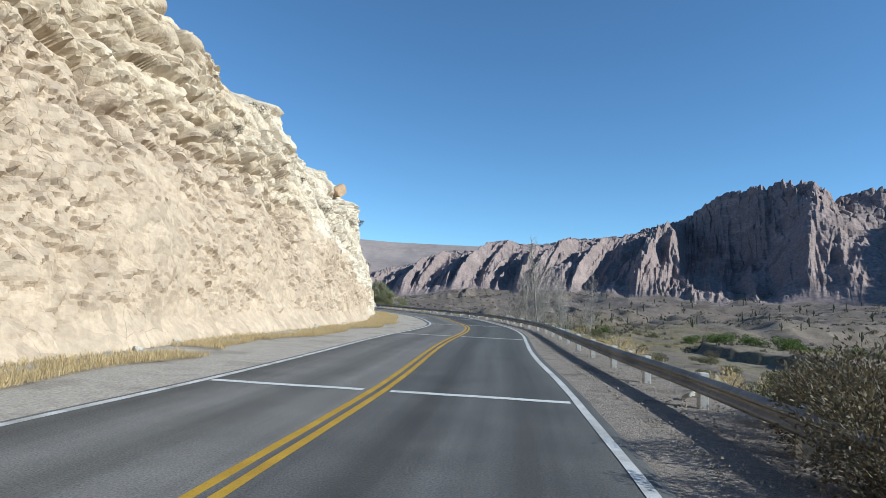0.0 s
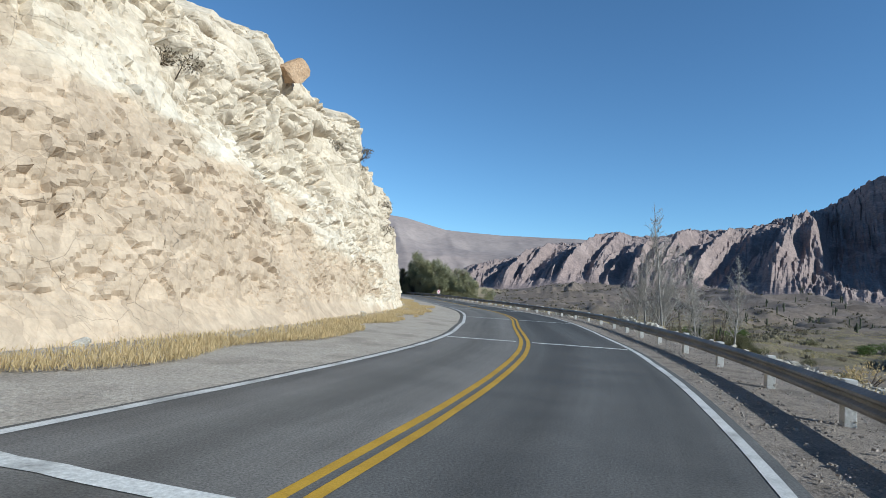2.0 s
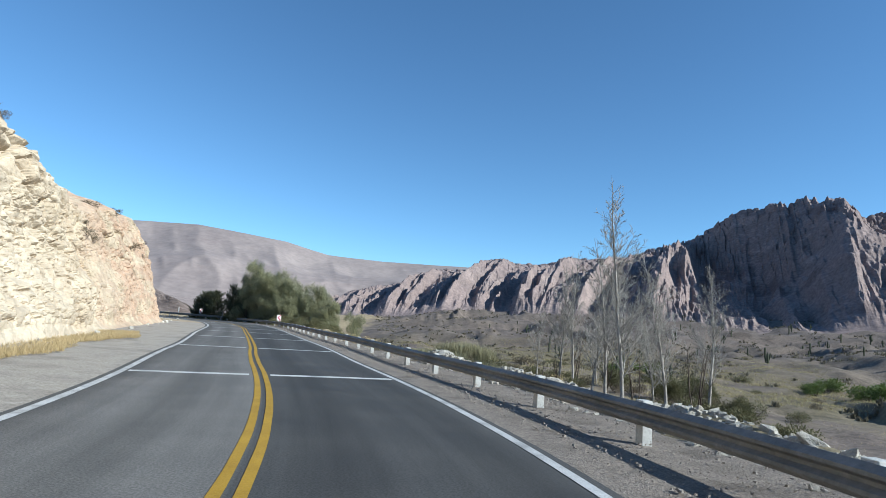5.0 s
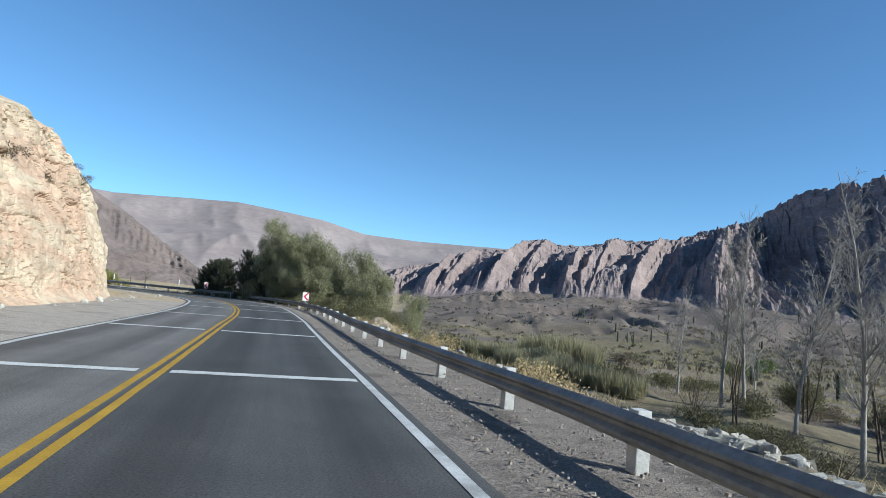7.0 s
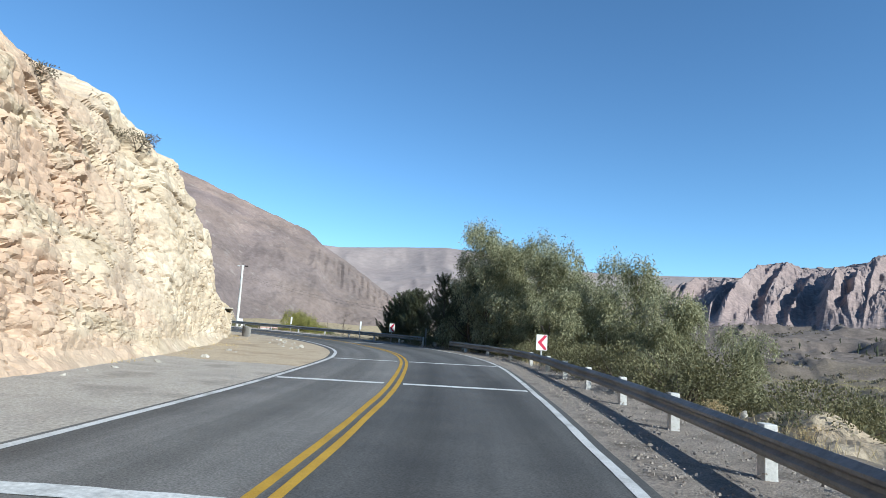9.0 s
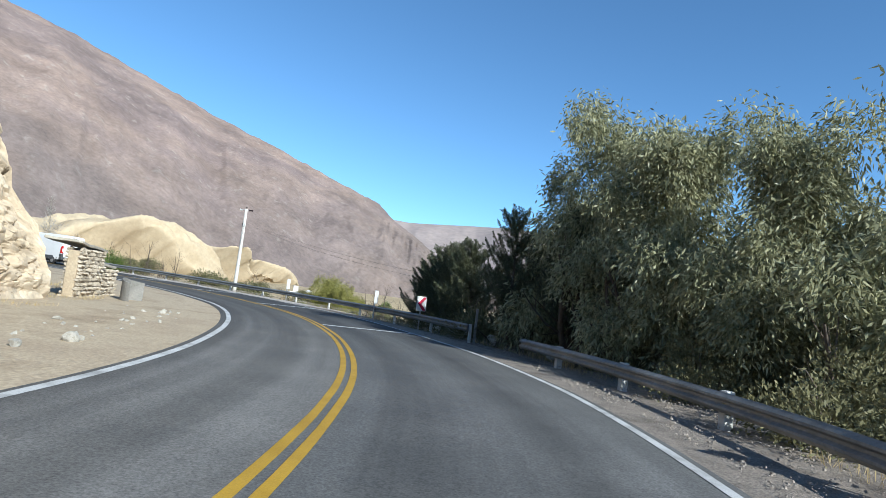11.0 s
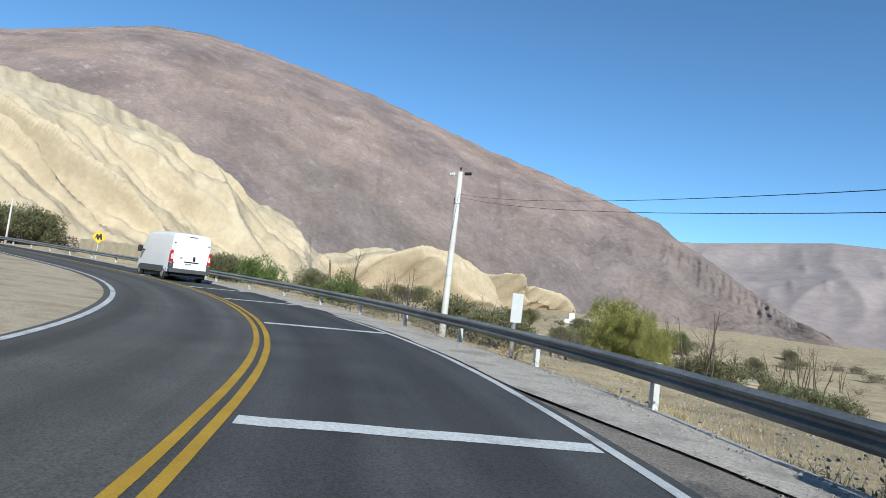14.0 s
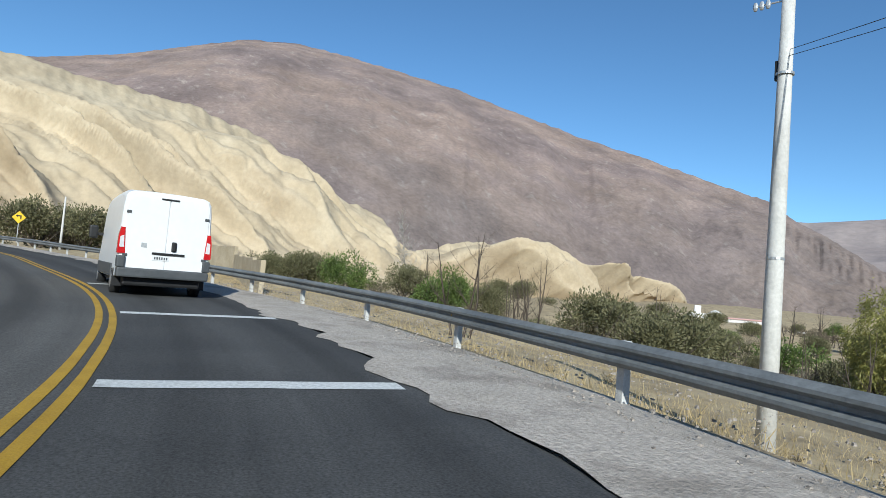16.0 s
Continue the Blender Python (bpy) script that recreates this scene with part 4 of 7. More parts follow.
# ---- guard rails ----
def guard_rail(s0, s1, low, label, steel, thin=1.0, top=0.80, span=3.81):
    root = tagged(new("guard_rail"), label, "guard rail", "guard rails along the road")
    # the W of the beam, towards the road: depth and height
    face = [(0.0, 0.44), (-0.015, 0.455), (-0.08, 0.50), (-0.08, 0.535), (-0.015, 0.575), (-0.015, 0.615), (-0.08, 0.655), (-0.08, 0.69), (-0.015, 0.735), (0.0, 0.75)]
    outline = face + [(d + 0.006, z) for d, z in face[::-1]]
    step = span
    post = bmesh.new()
    box(post, -0.075 * thin, 0.075 * thin, -0.09 * thin, 0.09 * thin, -0.3, top, 0.012)
    block = bmesh.new()
    box(block, -0.13, -0.075, -0.07, 0.07, 0.47, 0.72, 0.008)
    post_me, block_me = bpy.data.meshes.new("post"), bpy.data.meshes.new("spacer")
    for bm, me in ((post, post_me), (block, block_me)):
        bm.to_mesh(me)
        bm.free()
    post_me.materials.append(POST)
    block_me.materials.append(steel)
    shine = bmesh.new()
    box(shine, -0.165, -0.155, -0.025, 0.025, 0.56, 0.64, 0.003)
    reflector_me = bpy.data.meshes.new("reflector")
    shine.to_mesh(reflector_me)
    shine.free()
    reflector_me.materials.append(YELLOW)
    for n, s in enumerate(np.arange(s0, s1 - 0.6, step)):
        t = np.linspace(s - 0.12, min(s + step, s1), 6)
        rings = on_road(t[:, None], rail_line(t)[:, None] + np.array([d for d, _ in outline])[None], np.array([z - low for _, z in outline])[None])
        if n % 2:
            rings[:, :, 2] += 0.004
        rings = np.concatenate([rings, rings[:, :1]], 1)
        link("beam", grid_mesh("beam", rings, steel), root)
        p = on_road(s, rail_line(s) + 0.15, -low)
        tx, ty = np.interp(s, CS, TX), np.interp(s, CS, TY)
        m = pose(*p, 0, 0, math.degrees(math.atan2(ty, tx)) - 90 + 3 * (rnd(n, 3, 9) - 0.5))
        link("post", post_me, root, m)
        link("spacer", block_me, root, m)
        if thin < 1:
            link("reflector", reflector_me, root, m, "small yellow reflector")
    return root


guard_rail(s_at(-11.6, 100.4) + 4.75 - 3.3 * 40, S_GATE + 1.6, 0.22, "weathered steel guard rail on pale posts, beside the gravel shoulder", OLD_STEEL, top=0.765, span=3.3)
guard_rail(S_GATE + 6.2, S_END - 4, 0.13, "weathered steel guard rail on pale posts, round the bend", STEEL, 0.7, 0.74)


# ---- things that grow ----
def leaf_mesh(name, base, way, length, width, material_, gen):
    """Kite-shaped leaves at base points, along ways."""
    n = len(base)
    way = way / np.maximum(np.linalg.norm(way, axis=1, keepdims=True), 1e-6)
    side = np.cross(way, gen.normal(size=(n, 3)))
    side /= np.maximum(np.linalg.norm(side, axis=1, keepdims=True), 1e-6)
    length = (length * gen.uniform(0.6, 1.3, n))[:, None]
    width = (width * gen.uniform(0.7, 1.3, n))[:, None] / 2
    mid = base + way * length * 0.45
    verts = np.stack([base, mid + side * width, base + way * length, mid - side * width], 1)
    return mesh_of(name, verts, np.arange(4 * n).reshape(n, 4), material_)


def stick_mesh(name, segments, material_, sides=5):
    """Tapered sticks: rows of start, end, first and last radius."""
    seg = np.array(segments, float)
    a, b, ra, rb = seg[:, :3], seg[:, 3:6], seg[:, 6], seg[:, 7]
    d = b - a
    d /= np.maximum(np.linalg.norm(d, axis=1, keepdims=True), 1e-6)
    u = np.cross(d, np.where(np.abs(d[:, 2:]) > 0.9, [[1.0, 0, 0]], [[0, 0, 1.0]]))
    u /= np.linalg.norm(u, axis=1, keepdims=True)
    w = np.cross(d, u)
    t = np.arange(sides) * 2 * np.pi / sides
    ring = np.cos(t)[None, :, None] * u[:, None] + np.sin(t)[None, :, None] * w[:, None]
    verts = np.concatenate([a[:, None] + ring * ra[:, None, None], b[:, None] + ring * rb[:, None, None]], 1)
    i = np.arange(sides)
    quad = np.stack([i, (i + 1) % sides, (i + 1) % sides + sides, i + sides], 1)
    faces = (np.arange(len(seg)) * 2 * sides)[:, None, None] + quad[None]
    return mesh_of(name, verts, faces.reshape(-1, 4), material_, True)


def grow(gen, start, way, length, radius, depth, out, spread=0.5, lift=0.15, kids=5, bend=0.12):
    """A limb of four pieces with side limbs; its pieces go to out."""
    p, d = np.array(start, float), np.array(way, float) / np.linalg.norm(way)
    pieces = 5 if depth > 1 else 3
    tips = []
    for n in range(pieces):
        d = d + gen.normal(size=3) * bend + np.array([0, 0, lift * 0.3])
        d /= np.linalg.norm(d)
        q = p + d * length / pieces
        r0, r1 = radius * (1 - 0.8 * n / pieces), radius * (1 - 0.8 * (n + 1) / pieces)
        out.append((*p, *q, r0, r1))
        if depth > 0 and (n > 0 or depth < 3):
            for _ in range(max(1, round(kids * gen.uniform(0.5, 1.2) / pieces * 1.6))):
                side = gen.normal(size=3)
                side -= d * (side @ d)
                side /= np.linalg.norm(side)
                kid = d * (1 - spread) + side * spread * 1.3 + np.array([0, 0, lift])
                tips += grow(gen, p + (q - p) * gen.uniform(0, 1), kid, length * gen.uniform(0.3, 0.5) * (1 - 0.5 * n / pieces), r1 * 0.55, depth - 1, out, spread, lift, kids, bend * 1.3)
        p = q
    tips.append((p, d))
    return tips


def foliage(name, dark, light, rough=0.6, through_=0.25):
    m, nodes, links, bsdf = material(name)
    geo = node(nodes, links, "ShaderNodeNewGeometry").outputs["Random Per Island"]
    at = node(nodes, links, "ShaderNodeTexCoord").outputs["Object"]
    patch = node(nodes, links, "ShaderNodeTexNoise", {"Vector": at, "Scale": 0.8, "Detail": 3.0}).outputs[0]
    mixed = node(nodes, links, "ShaderNodeMath", {0: geo, 1: patch}, operation="MULTIPLY").outputs[0]
    ramp = node(nodes, links, "ShaderNodeValToRGB", {"Fac": mixed})
    ramp.color_ramp.elements[0].color, ramp.color_ramp.elements[1].color = rgb(dark), rgb(light)
    ramp.color_ramp.elements[1].position = 0.6
    links.new(ramp.outputs[0], bsdf.inputs["Base Color"])
    bsdf.inputs["Roughness"].default_value = rough
    bsdf.inputs["Specular IOR Level"].default_value = 0.25
    glow = node(nodes, links, "ShaderNodeBsdfTranslucent", {"Color": ramp.outputs[0]})
    mix = node(nodes, links, "ShaderNodeMixShader", {0: through_, 1: bsdf.outputs[0], 2: glow.outputs[0]})
    links.new(mix.outputs[0], nodes["Material Output"].inputs[0])
    return m


LEAF_GREY = foliage("grey_green_leaves", (0.18, 0.185, 0.095), (0.62, 0.60, 0.37), 0.4, 0.42)
LEAF_WILLOW = foliage("yellow_green_leaves", (0.22, 0.22, 0.055), (0.52, 0.48, 0.16), 0.5, 0.4)
LEAF_DARK = foliage("dark_needles", (0.06, 0.072, 0.045), (0.22, 0.23, 0.13), 0.6, 0.3)
LEAF_GREEN = foliage("green_leaves", (0.08, 0.125, 0.03), (0.21, 0.27, 0.075))
LEAF_OLIVE = foliage("olive_leaves", (0.11, 0.107, 0.05), (0.28, 0.26, 0.135))
LEAF_DRY = foliage("dry_twigs_and_leaves", (0.13, 0.105, 0.07), (0.27, 0.22, 0.15))
STRAW = foliage("straw", (0.50, 0.38, 0.19), (0.80, 0.63, 0.36), 0.7, 0.4)
REED = foliage("reed_blades", (0.30, 0.275, 0.16), (0.54, 0.50, 0.32), 0.6, 0.35)
BARK = surface("brown_bark", [(0.08, 0.06, 0.045), (0.15, 0.12, 0.095)], 2.0, 0.95, 0.6, 8, stretch=(1, 1, 0.25))
PALE_BARK = surface("pale_grey_bark", [(0.28, 0.255, 0.225), (0.52, 0.48, 0.43)], 1.2, 0.9, 0.5, 8, stretch=(1, 1, 0.3))
CACTUS = surface("dull_green_cactus_skin", [(0.055, 0.065, 0.035), (0.09, 0.10, 0.06)], 2, 0.8, 0.4, 8)


def drooping_tree(seed, tall, wide, leaf=None, label="grey-green tree with drooping narrow leaves behind the guard rail", group="trees of the roadside grove"):
    gen = np.random.default_rng(seed)
    root = tagged(new("drooping_tree"), label, "tree", group)
    segs = []
    for n in range(4):
        a = 2 * math.pi * (n + gen.uniform(-0.3, 0.3)) / 4
        grow(gen, (0.15 * math.cos(a), 0.15 * math.sin(a), -0.3), (0.45 * math.cos(a), 0.45 * math.sin(a), 1), tall * 0.54, 0.13, 2, segs, 0.5, 0.2, 5)
    link("trunk", stick_mesh("trunk", segs, BARK, 6), root)
    # bunches of hanging sprays round many small hearts, thickest on the outside
    base, way = [], []
    for n in range(26):
        a, h = gen.uniform(0, 2 * math.pi), gen.uniform(0.16, 0.9)
        reach = wide * (0.95 - 0.75 * abs(h - 0.48) ** 1.3) * math.sqrt(gen.uniform(0.1, 1))
        c = np.array([reach * math.cos(a), reach * math.sin(a), h * tall]) if n else np.array([0, 0, tall * 0.9])
        r = wide * gen.uniform(0.2, 0.32)
        for _ in range(25):
            u = gen.normal(size=3)
            u[2] = abs(u[2]) * 1.1 - 0.35
            u /= np.linalg.norm(u)
            k = int(gen.integers(44, 70))
            heart = c + u * r * gen.uniform(0.72, 1.08)
            base.append(heart + gen.normal(size=(k, 3)) * np.array([0.17, 0.17, 0.28]) - np.array([0, 0, 1]) * gen.uniform(0, 0.45, k)[:, None])
            way.append(u * 0.45 + np.array([0, 0, -0.75]) + gen.normal(size=(k, 3)) * 0.42)
    link("crown", leaf_mesh("crown", np.concatenate(base), np.concatenate(way), 0.20, 0.05, leaf or LEAF_GREY, gen), root)
    return root


def conifer(seed, tall, wide):
    gen = np.random.default_rng(seed)
    root = tagged(new("conifer"), "dark shaggy conifer with upswept branches behind the guard rail", "tree", "dark conifers of the bend")
    segs, base, way = [(0, 0, -0.3, 0, 0, tall * 0.6, 0.14, 0.08), (0, 0, tall * 0.6, 0, 0, tall * 0.97, 0.08, 0.01)], [], []
    for n in range(130):
        h = tall * (0.03 + 0.93 * gen.uniform() ** 0.9)
        a = gen.uniform(0, 2 * math.pi)
        reach = wide * (1 - h / tall) ** 0.55 * gen.uniform(0.5, 1.38) + 0.35
        p, d = np.array([0, 0, h]), np.array([math.cos(a), math.sin(a), gen.uniform(0.3, 0.95)])
        steps = max(4, int(reach / 0.14))
        for k in range(steps):
            d = d / np.linalg.norm(d) + np.array([0, 0, 0.035]) + gen.normal(size=3) * 0.05
            q = p + d / np.linalg.norm(d) * reach / steps
            segs.append((*p, *q, 0.028 * (1 - k / steps) + 0.005, 0.028 * (1 - (k + 1) / steps) + 0.005))
            m = 26 if k > 1 else 6
            thick = 0.16 * math.sin(math.pi * min(1.0, 0.25 + 0.75 * k / steps)) + 0.03
            base.append(p + gen.uniform(0, 1, (m, 1)) * (q - p) + gen.normal(size=(m, 3)) * thick * 0.55)
            way.append(d / np.linalg.norm(d) + gen.normal(size=(m, 3)) * 0.45)
            p = q
    link("trunk", stick_mesh("trunk", segs, BARK, 4), root)
    link("crown", leaf_mesh("crown", np.concatenate(base), np.concatenate(way), 0.11, 0.045, LEAF_DARK, gen), root)
    return root


def bare_tree(seed, tall, stems, label, bark, depth=3, spread=0.42, name="bare_tree"):
    gen = np.random.default_rng(seed)
    root = tagged(new(name), label, "tree", "leafless trees of the valley")
    for n in range(stems):
        segs = []
        a = gen.uniform(0, 2 * math.pi)
        grow(gen, (0.3 * n * math.cos(a), 0.3 * n * math.sin(a), -0.3), (0.12 * math.cos(a), 0.12 * math.sin(a), 1), tall * gen.uniform(0.85, 1.05), 0.018 * tall ** 0.9, depth, segs, spread, 0.22, 5, 0.06)
        link("trunk", stick_mesh("trunk", segs, bark, 3), root)
    return root


def bush(seed, tall, wide, leaf, label, count=900, size=0.12, name="bush", group="bushes of the valley"):
    gen = np.random.default_rng(seed)
    root = tagged(new(name), label, "bush", group)
    segs = []
    for n in range(7):
        a = gen.uniform(0, 2 * math.pi)
        grow(gen, (0, 0, -0.15), (0.8 * math.cos(a), 0.8 * math.sin(a), gen.uniform(0.5, 1.3)), tall * 0.95, 0.025 * tall ** 0.5, 1, segs, 0.5, 0.1, 4)
    link("stem", stick_mesh("stem", segs, BARK, 4), root)
    base, way = [], []
    for n in range(11):
        a, r = gen.uniform(0, 2 * math.pi), wide * math.sqrt(gen.uniform(0, 0.55))
        c = np.array([r * math.cos(a), r * math.sin(a), tall * gen.uniform(0.3, 0.78) * (1 - 0.45 * r / wide)])
        u = gen.normal(size=(count // 11, 3))
        u /= np.linalg.norm(u, axis=1, keepdims=True)
        rad = np.array([0.42 * wide, 0.42 * wide, 0.3 * tall]) * gen.uniform(0.7, 1.1)
        at = c + u * rad * gen.uniform(0.45, 1.08, (len(u), 1))
        at[:, 2] = np.maximum(at[:, 2], 0.03)
        base.append(at)
        way.append(u + np.array([0, 0, 0.5]) + gen.normal(size=u.shape) * 0.6)
    link("foliage", leaf_mesh("foliage", np.concatenate(base), np.concatenate(way), size, size * 0.4, leaf, gen), root)
    return root


standing = set()


def put(ob, x, y, turn=0.0, size=1.0, sink=0.0):
    """The thing itself at its first use, then copies of it, standing on the land."""
    m = Matrix.LocRotScale((x, y, float(land(np.array([x]), np.array([y]))[0]) - sink), Euler((0, 0, radians(turn))), (size, size, size))
    if ob.name not in standing:
        standing.add(ob.name)
        ob.matrix_basis = m
        return ob
    return copy_thing_at(ob, m)


def copy_thing_at(ob, m):
    held = ob.scale.copy()
    ob.scale = (1, 1, 1)
    made = copy_thing(ob, m)
    ob.scale = held
    return made


# the grove beyond the rail
tree_a, tree_b = drooping_tree(3, 8.6, 2.9), drooping_tree(8, 7.8, 2.7)
for n, (x, y, big) in enumerate([(-14.2, 138.6, 0.86), (-16.6, 141.5, 1.0), (-19.3, 141.8, 1.0), (-21.6, 144.9, 1.06), (-24.2, 145.6, 1.0), (-26.6, 148.4, 1.16), (-27.6, 151.6, 1.16), (-20.5, 147.5, 1.1), (-24.5, 150.5, 1.1), (-17.0, 146.5, 1.05), (-28.6, 152.5, 1.0), (-11.0, 140.0, 0.78)]):
    put(tree_a if n % 2 else tree_b, x - 0.7, y + 0.2, 77 * n, big * 0.955, -0.2)
fir_a, fir_b = conifer(5, 8.6, 3.3), conifer(9, 5.8, 2.7)
for n, (x, y, big) in enumerate([(-30.5, 149.6, 0.57), (-34.2, 153.4, 0.74), (-36.9, 155.6, 0.78), (-32.0, 155.0, 0.78), (-38.9, 157.4, 0.52), (-27.6, 148.2, 0.58), (-38.0, 155.9, 0.60), (-35.6, 154.4, 0.52)]):
    put(fir_b if n in (1, 2, 4, 6) else fir_a, x, y, 61 * n, big, -0.6)
under = bush(31, 1.5, 1.4, LEAF_OLIVE, "grey-green roadside bush under the grove", 6500, 0.08, "roadside_bush", "bushes under the grove")
for n, (s, off) in enumerate([(190, 7.2), (193.5, 7.0), (196, 7.3), (199.5, 7.6), (203, 7.6), (206.5, 7.9), (210, 8.6), (215, 7.8), (219, 7.7), (223, 8.0), (186, 7.6), (182, 8.6)]):
    p = on_road(s, off)
    put(under, p[0], p[1], 50 * n, 0.75 + 0.5 * rnd(n, 1, 5))
for n in range(13):
    p = on_road(186 + 3.0 * n, 9.6 + 1.2 * rnd(n, 2, 9))
    put(under, p[0], p[1], 50 * n, 1.1 + 0.5 * rnd(n, 1, 6))
for n in range(5):
    p = on_road(214 + 2.1 * n, 8.9 + 0.5 * rnd(n, 2, 29))
    put(under, p[0], p[1], 64 * n, 1.15 + 0.3 * rnd(n, 1, 26))
for n in range(8):
    p = on_road(207 + 2.2 * n, 11.2 + 1.0 * rnd(n, 2, 19))
    put(under, p[0], p[1], 40 * n, 1.5 + 0.5 * rnd(n, 1, 16))
for n, (s, off, big) in enumerate([(213.8, 8.6, 2.0), (216.0, 9.0, 2.1), (218.2, 9.2, 1.8), (212.6, 10.2, 2.3)]):
    p = on_road(s, off)
    put(under, p[0], p[1], 33 * n, big)
brush = bush(33, 1.5, 1.5, LEAF_DRY, "bare brown thicket beside the guard rail", 500, 0.1, "thicket", "bushes under the grove")
for n, (s, off) in enumerate([(222, 8.4), (225, 8.6), (228, 9.2), (213, 8.3)]):
    p = on_road(s, off)
    put(brush, p[0], p[1], 50 * n, 0.9 + 0.3 * rnd(n, 1, 7))

for az, d, big in ((27, 15.5, 1.0), (29.5, 16.5, 1.05), (32, 16, 0.9), (34, 18, 0.9), (30.5, 19, 1.2), (26, 18, 1.2)):
    x, y = -32.9 - math.sin(radians(az)) * d, 143.8 + math.cos(radians(az)) * d
    put(brush, x, y, 47 * az, big)
for az, d, big in ((13, 17.5, 1.7), (16, 18, 1.8), (19, 18.5, 1.7), (22, 18, 1.5), (10, 17, 1.7), (7, 16.5, 1.6)):
    x, y = -32.9 - math.sin(radians(az)) * d, 143.8 + math.cos(radians(az)) * d
    put(under, x, y, 47 * az, big)

# leafless trees of the valley
def tall_bare_tree(seed, tall, stems=1):
    """A straight pale trunk with long rising limbs and many fine twigs."""
    gen = np.random.default_rng(seed)
    root = tagged(new("bare_tree"), "tall leafless tree with pale bark on the valley floor", "tree", "leafless trees of the valley")
    for n in range(stems):
        segs, limbs, p, d = [], [], np.array([0.5 * n, 0.2 * n, -0.3]), np.array([0.03 * gen.normal(), 0.03 * gen.normal(), 1.0])
        pieces = 16
        for k in range(pieces):
            d = d / np.linalg.norm(d) + gen.normal(size=3) * 0.035
            q = p + d / np.linalg.norm(d) * tall / pieces
            r = 0.2 * tall / 20
            r0, r1 = r * (1 - 0.93 * k / pieces), r * (1 - 0.93 * (k + 1) / pieces)
            segs.append((*p, *q, r0, r1))
            for _ in range(0 if k < 3 or k > 14 else 3):
                a = gen.uniform(0, 6.283)
                long = tall * (0.34 - 0.28 * k / pieces) * gen.uniform(0.6, 1.15)
                grow(gen, p + (q - p) * gen.uniform(), (math.cos(a), math.sin(a), gen.uniform(0.8, 1.9)), long, max(r1 * 0.4, 0.018), 2 if k < 13 else 1, limbs, 0.45, 0.16, 6, 0.08)
            p = q
        limbs = np.array(limbs)
        limbs[:, 6:] = np.maximum(limbs[:, 6:], 0.012)
        link("trunk", stick_mesh("trunk", np.array(segs), PALE_BARK, 6), root)
        link("crown", stick_mesh("crown", limbs, PALE_BARK, 4), root, label="fine bare twigs")
    return root


poplar, poplar_b, poplar_c = tall_bare_tree(11, 21.0), tall_bare_tree(12, 19.0), tall_bare_tree(17, 17.0)
for n, (x, y, big, kind) in enumerate([(15.8, 137.4, 0.78, poplar), (17.4, 136.6, 0.92, poplar_b), (18.1, 129.9, 1.0, poplar_c), (17.2, 120.8, 0.95, poplar_b), (16.4, 112.4, 1.05, poplar), (21.5, 116.0, 1.0, poplar_c), (23.0, 147.0, 0.6, poplar_c),
                                       (24.5, 128.0, 0.8, poplar_c), (13.6, 141.5, 0.55, poplar_b), (28.0, 122.0, 0.8, poplar)]):
    put(kind, x, y, 40 * n, big)
birch = bare_tree(14, 8, 3, "small leafless tree clump beyond the rail", BARK, 3, 0.45)
for n, (x, y, big) in enumerate([(18.5, 142, 1.0), (20.5, 133, 0.9), (22.0, 126, 1.0), (14.5, 131, 0.6), (25.0, 118, 1.0), (13.0, 136, 0.5)]):
    put(birch, x, y, 70 * n, big * 0.95)


def from_eye(ex, ey, az, d):
    """A place d metres from (ex, ey), az degrees to the left of +y."""
    return ex - math.sin(radians(az)) * d, ey + math.cos(radians(az)) * d


# bushes of the valley floor, nearer ones by place, the rest scattered
green = bush(41, 3.2, 3.0, LEAF_GREEN, "bright green bush on the valley floor", 2600, 0.3)
olive = bush(42, 1.7, 1.8, LEAF_OLIVE, "olive-grey scrub bush on the valley floor", 1200, 0.2)
dry = bush(43, 1.4, 1.6, LEAF_DRY, "dry brown scrub bush on the valley floor", 900, 0.18, "dry_shrub", "dry shrubs of the valley")
for n, (x, y, big) in enumerate([(76, 178, 1.0), (71, 160, 1.1), (69, 152, 1.2), (73, 147, 1.2), (78, 143, 1.15), (84, 149, 1.0), (92, 156, 0.9), (66, 166, 0.9), (100, 150, 0.8),
                                 (33, 176, 0.75), (45, 196, 0.7), (53, 210, 0.9), (-74, 360, 1.4)]):
    put(green, x, y, 67 * n, big)
gen = np.random.default_rng(77)
count = 0
while count < 225:
    s_, off_ = gen.uniform(55, 215), 15 + 190 * gen.uniform() ** 1.6
    p = on_road(s_, off_)
    if p[1] > 310 or (vnoise(np.array([p[0] / 22]), np.array([p[1] / 22]), 4)[0] < -0.15):
        continue
    put(olive if gen.uniform() < 0.45 else dry, float(p[0]), float(p[1]), gen.uniform(0, 360), gen.uniform(0.4, 1.35))
    count += 1
shrub = bush(44, 1.5, 1.5, LEAF_OLIVE, "olive-grey shrub on the slope below the road", 5200, 0.085, "valley_shrub", "shrubs below the road")
for n in range(70):
    p = on_road(62 + 75 * rnd(n, 1, 51), 11 + 34 * rnd(n, 2, 52) ** 1.2)
    put(shrub, float(p[0]), float(p[1]), 73 * n, 0.45 + 0.75 * rnd(n, 3, 53))
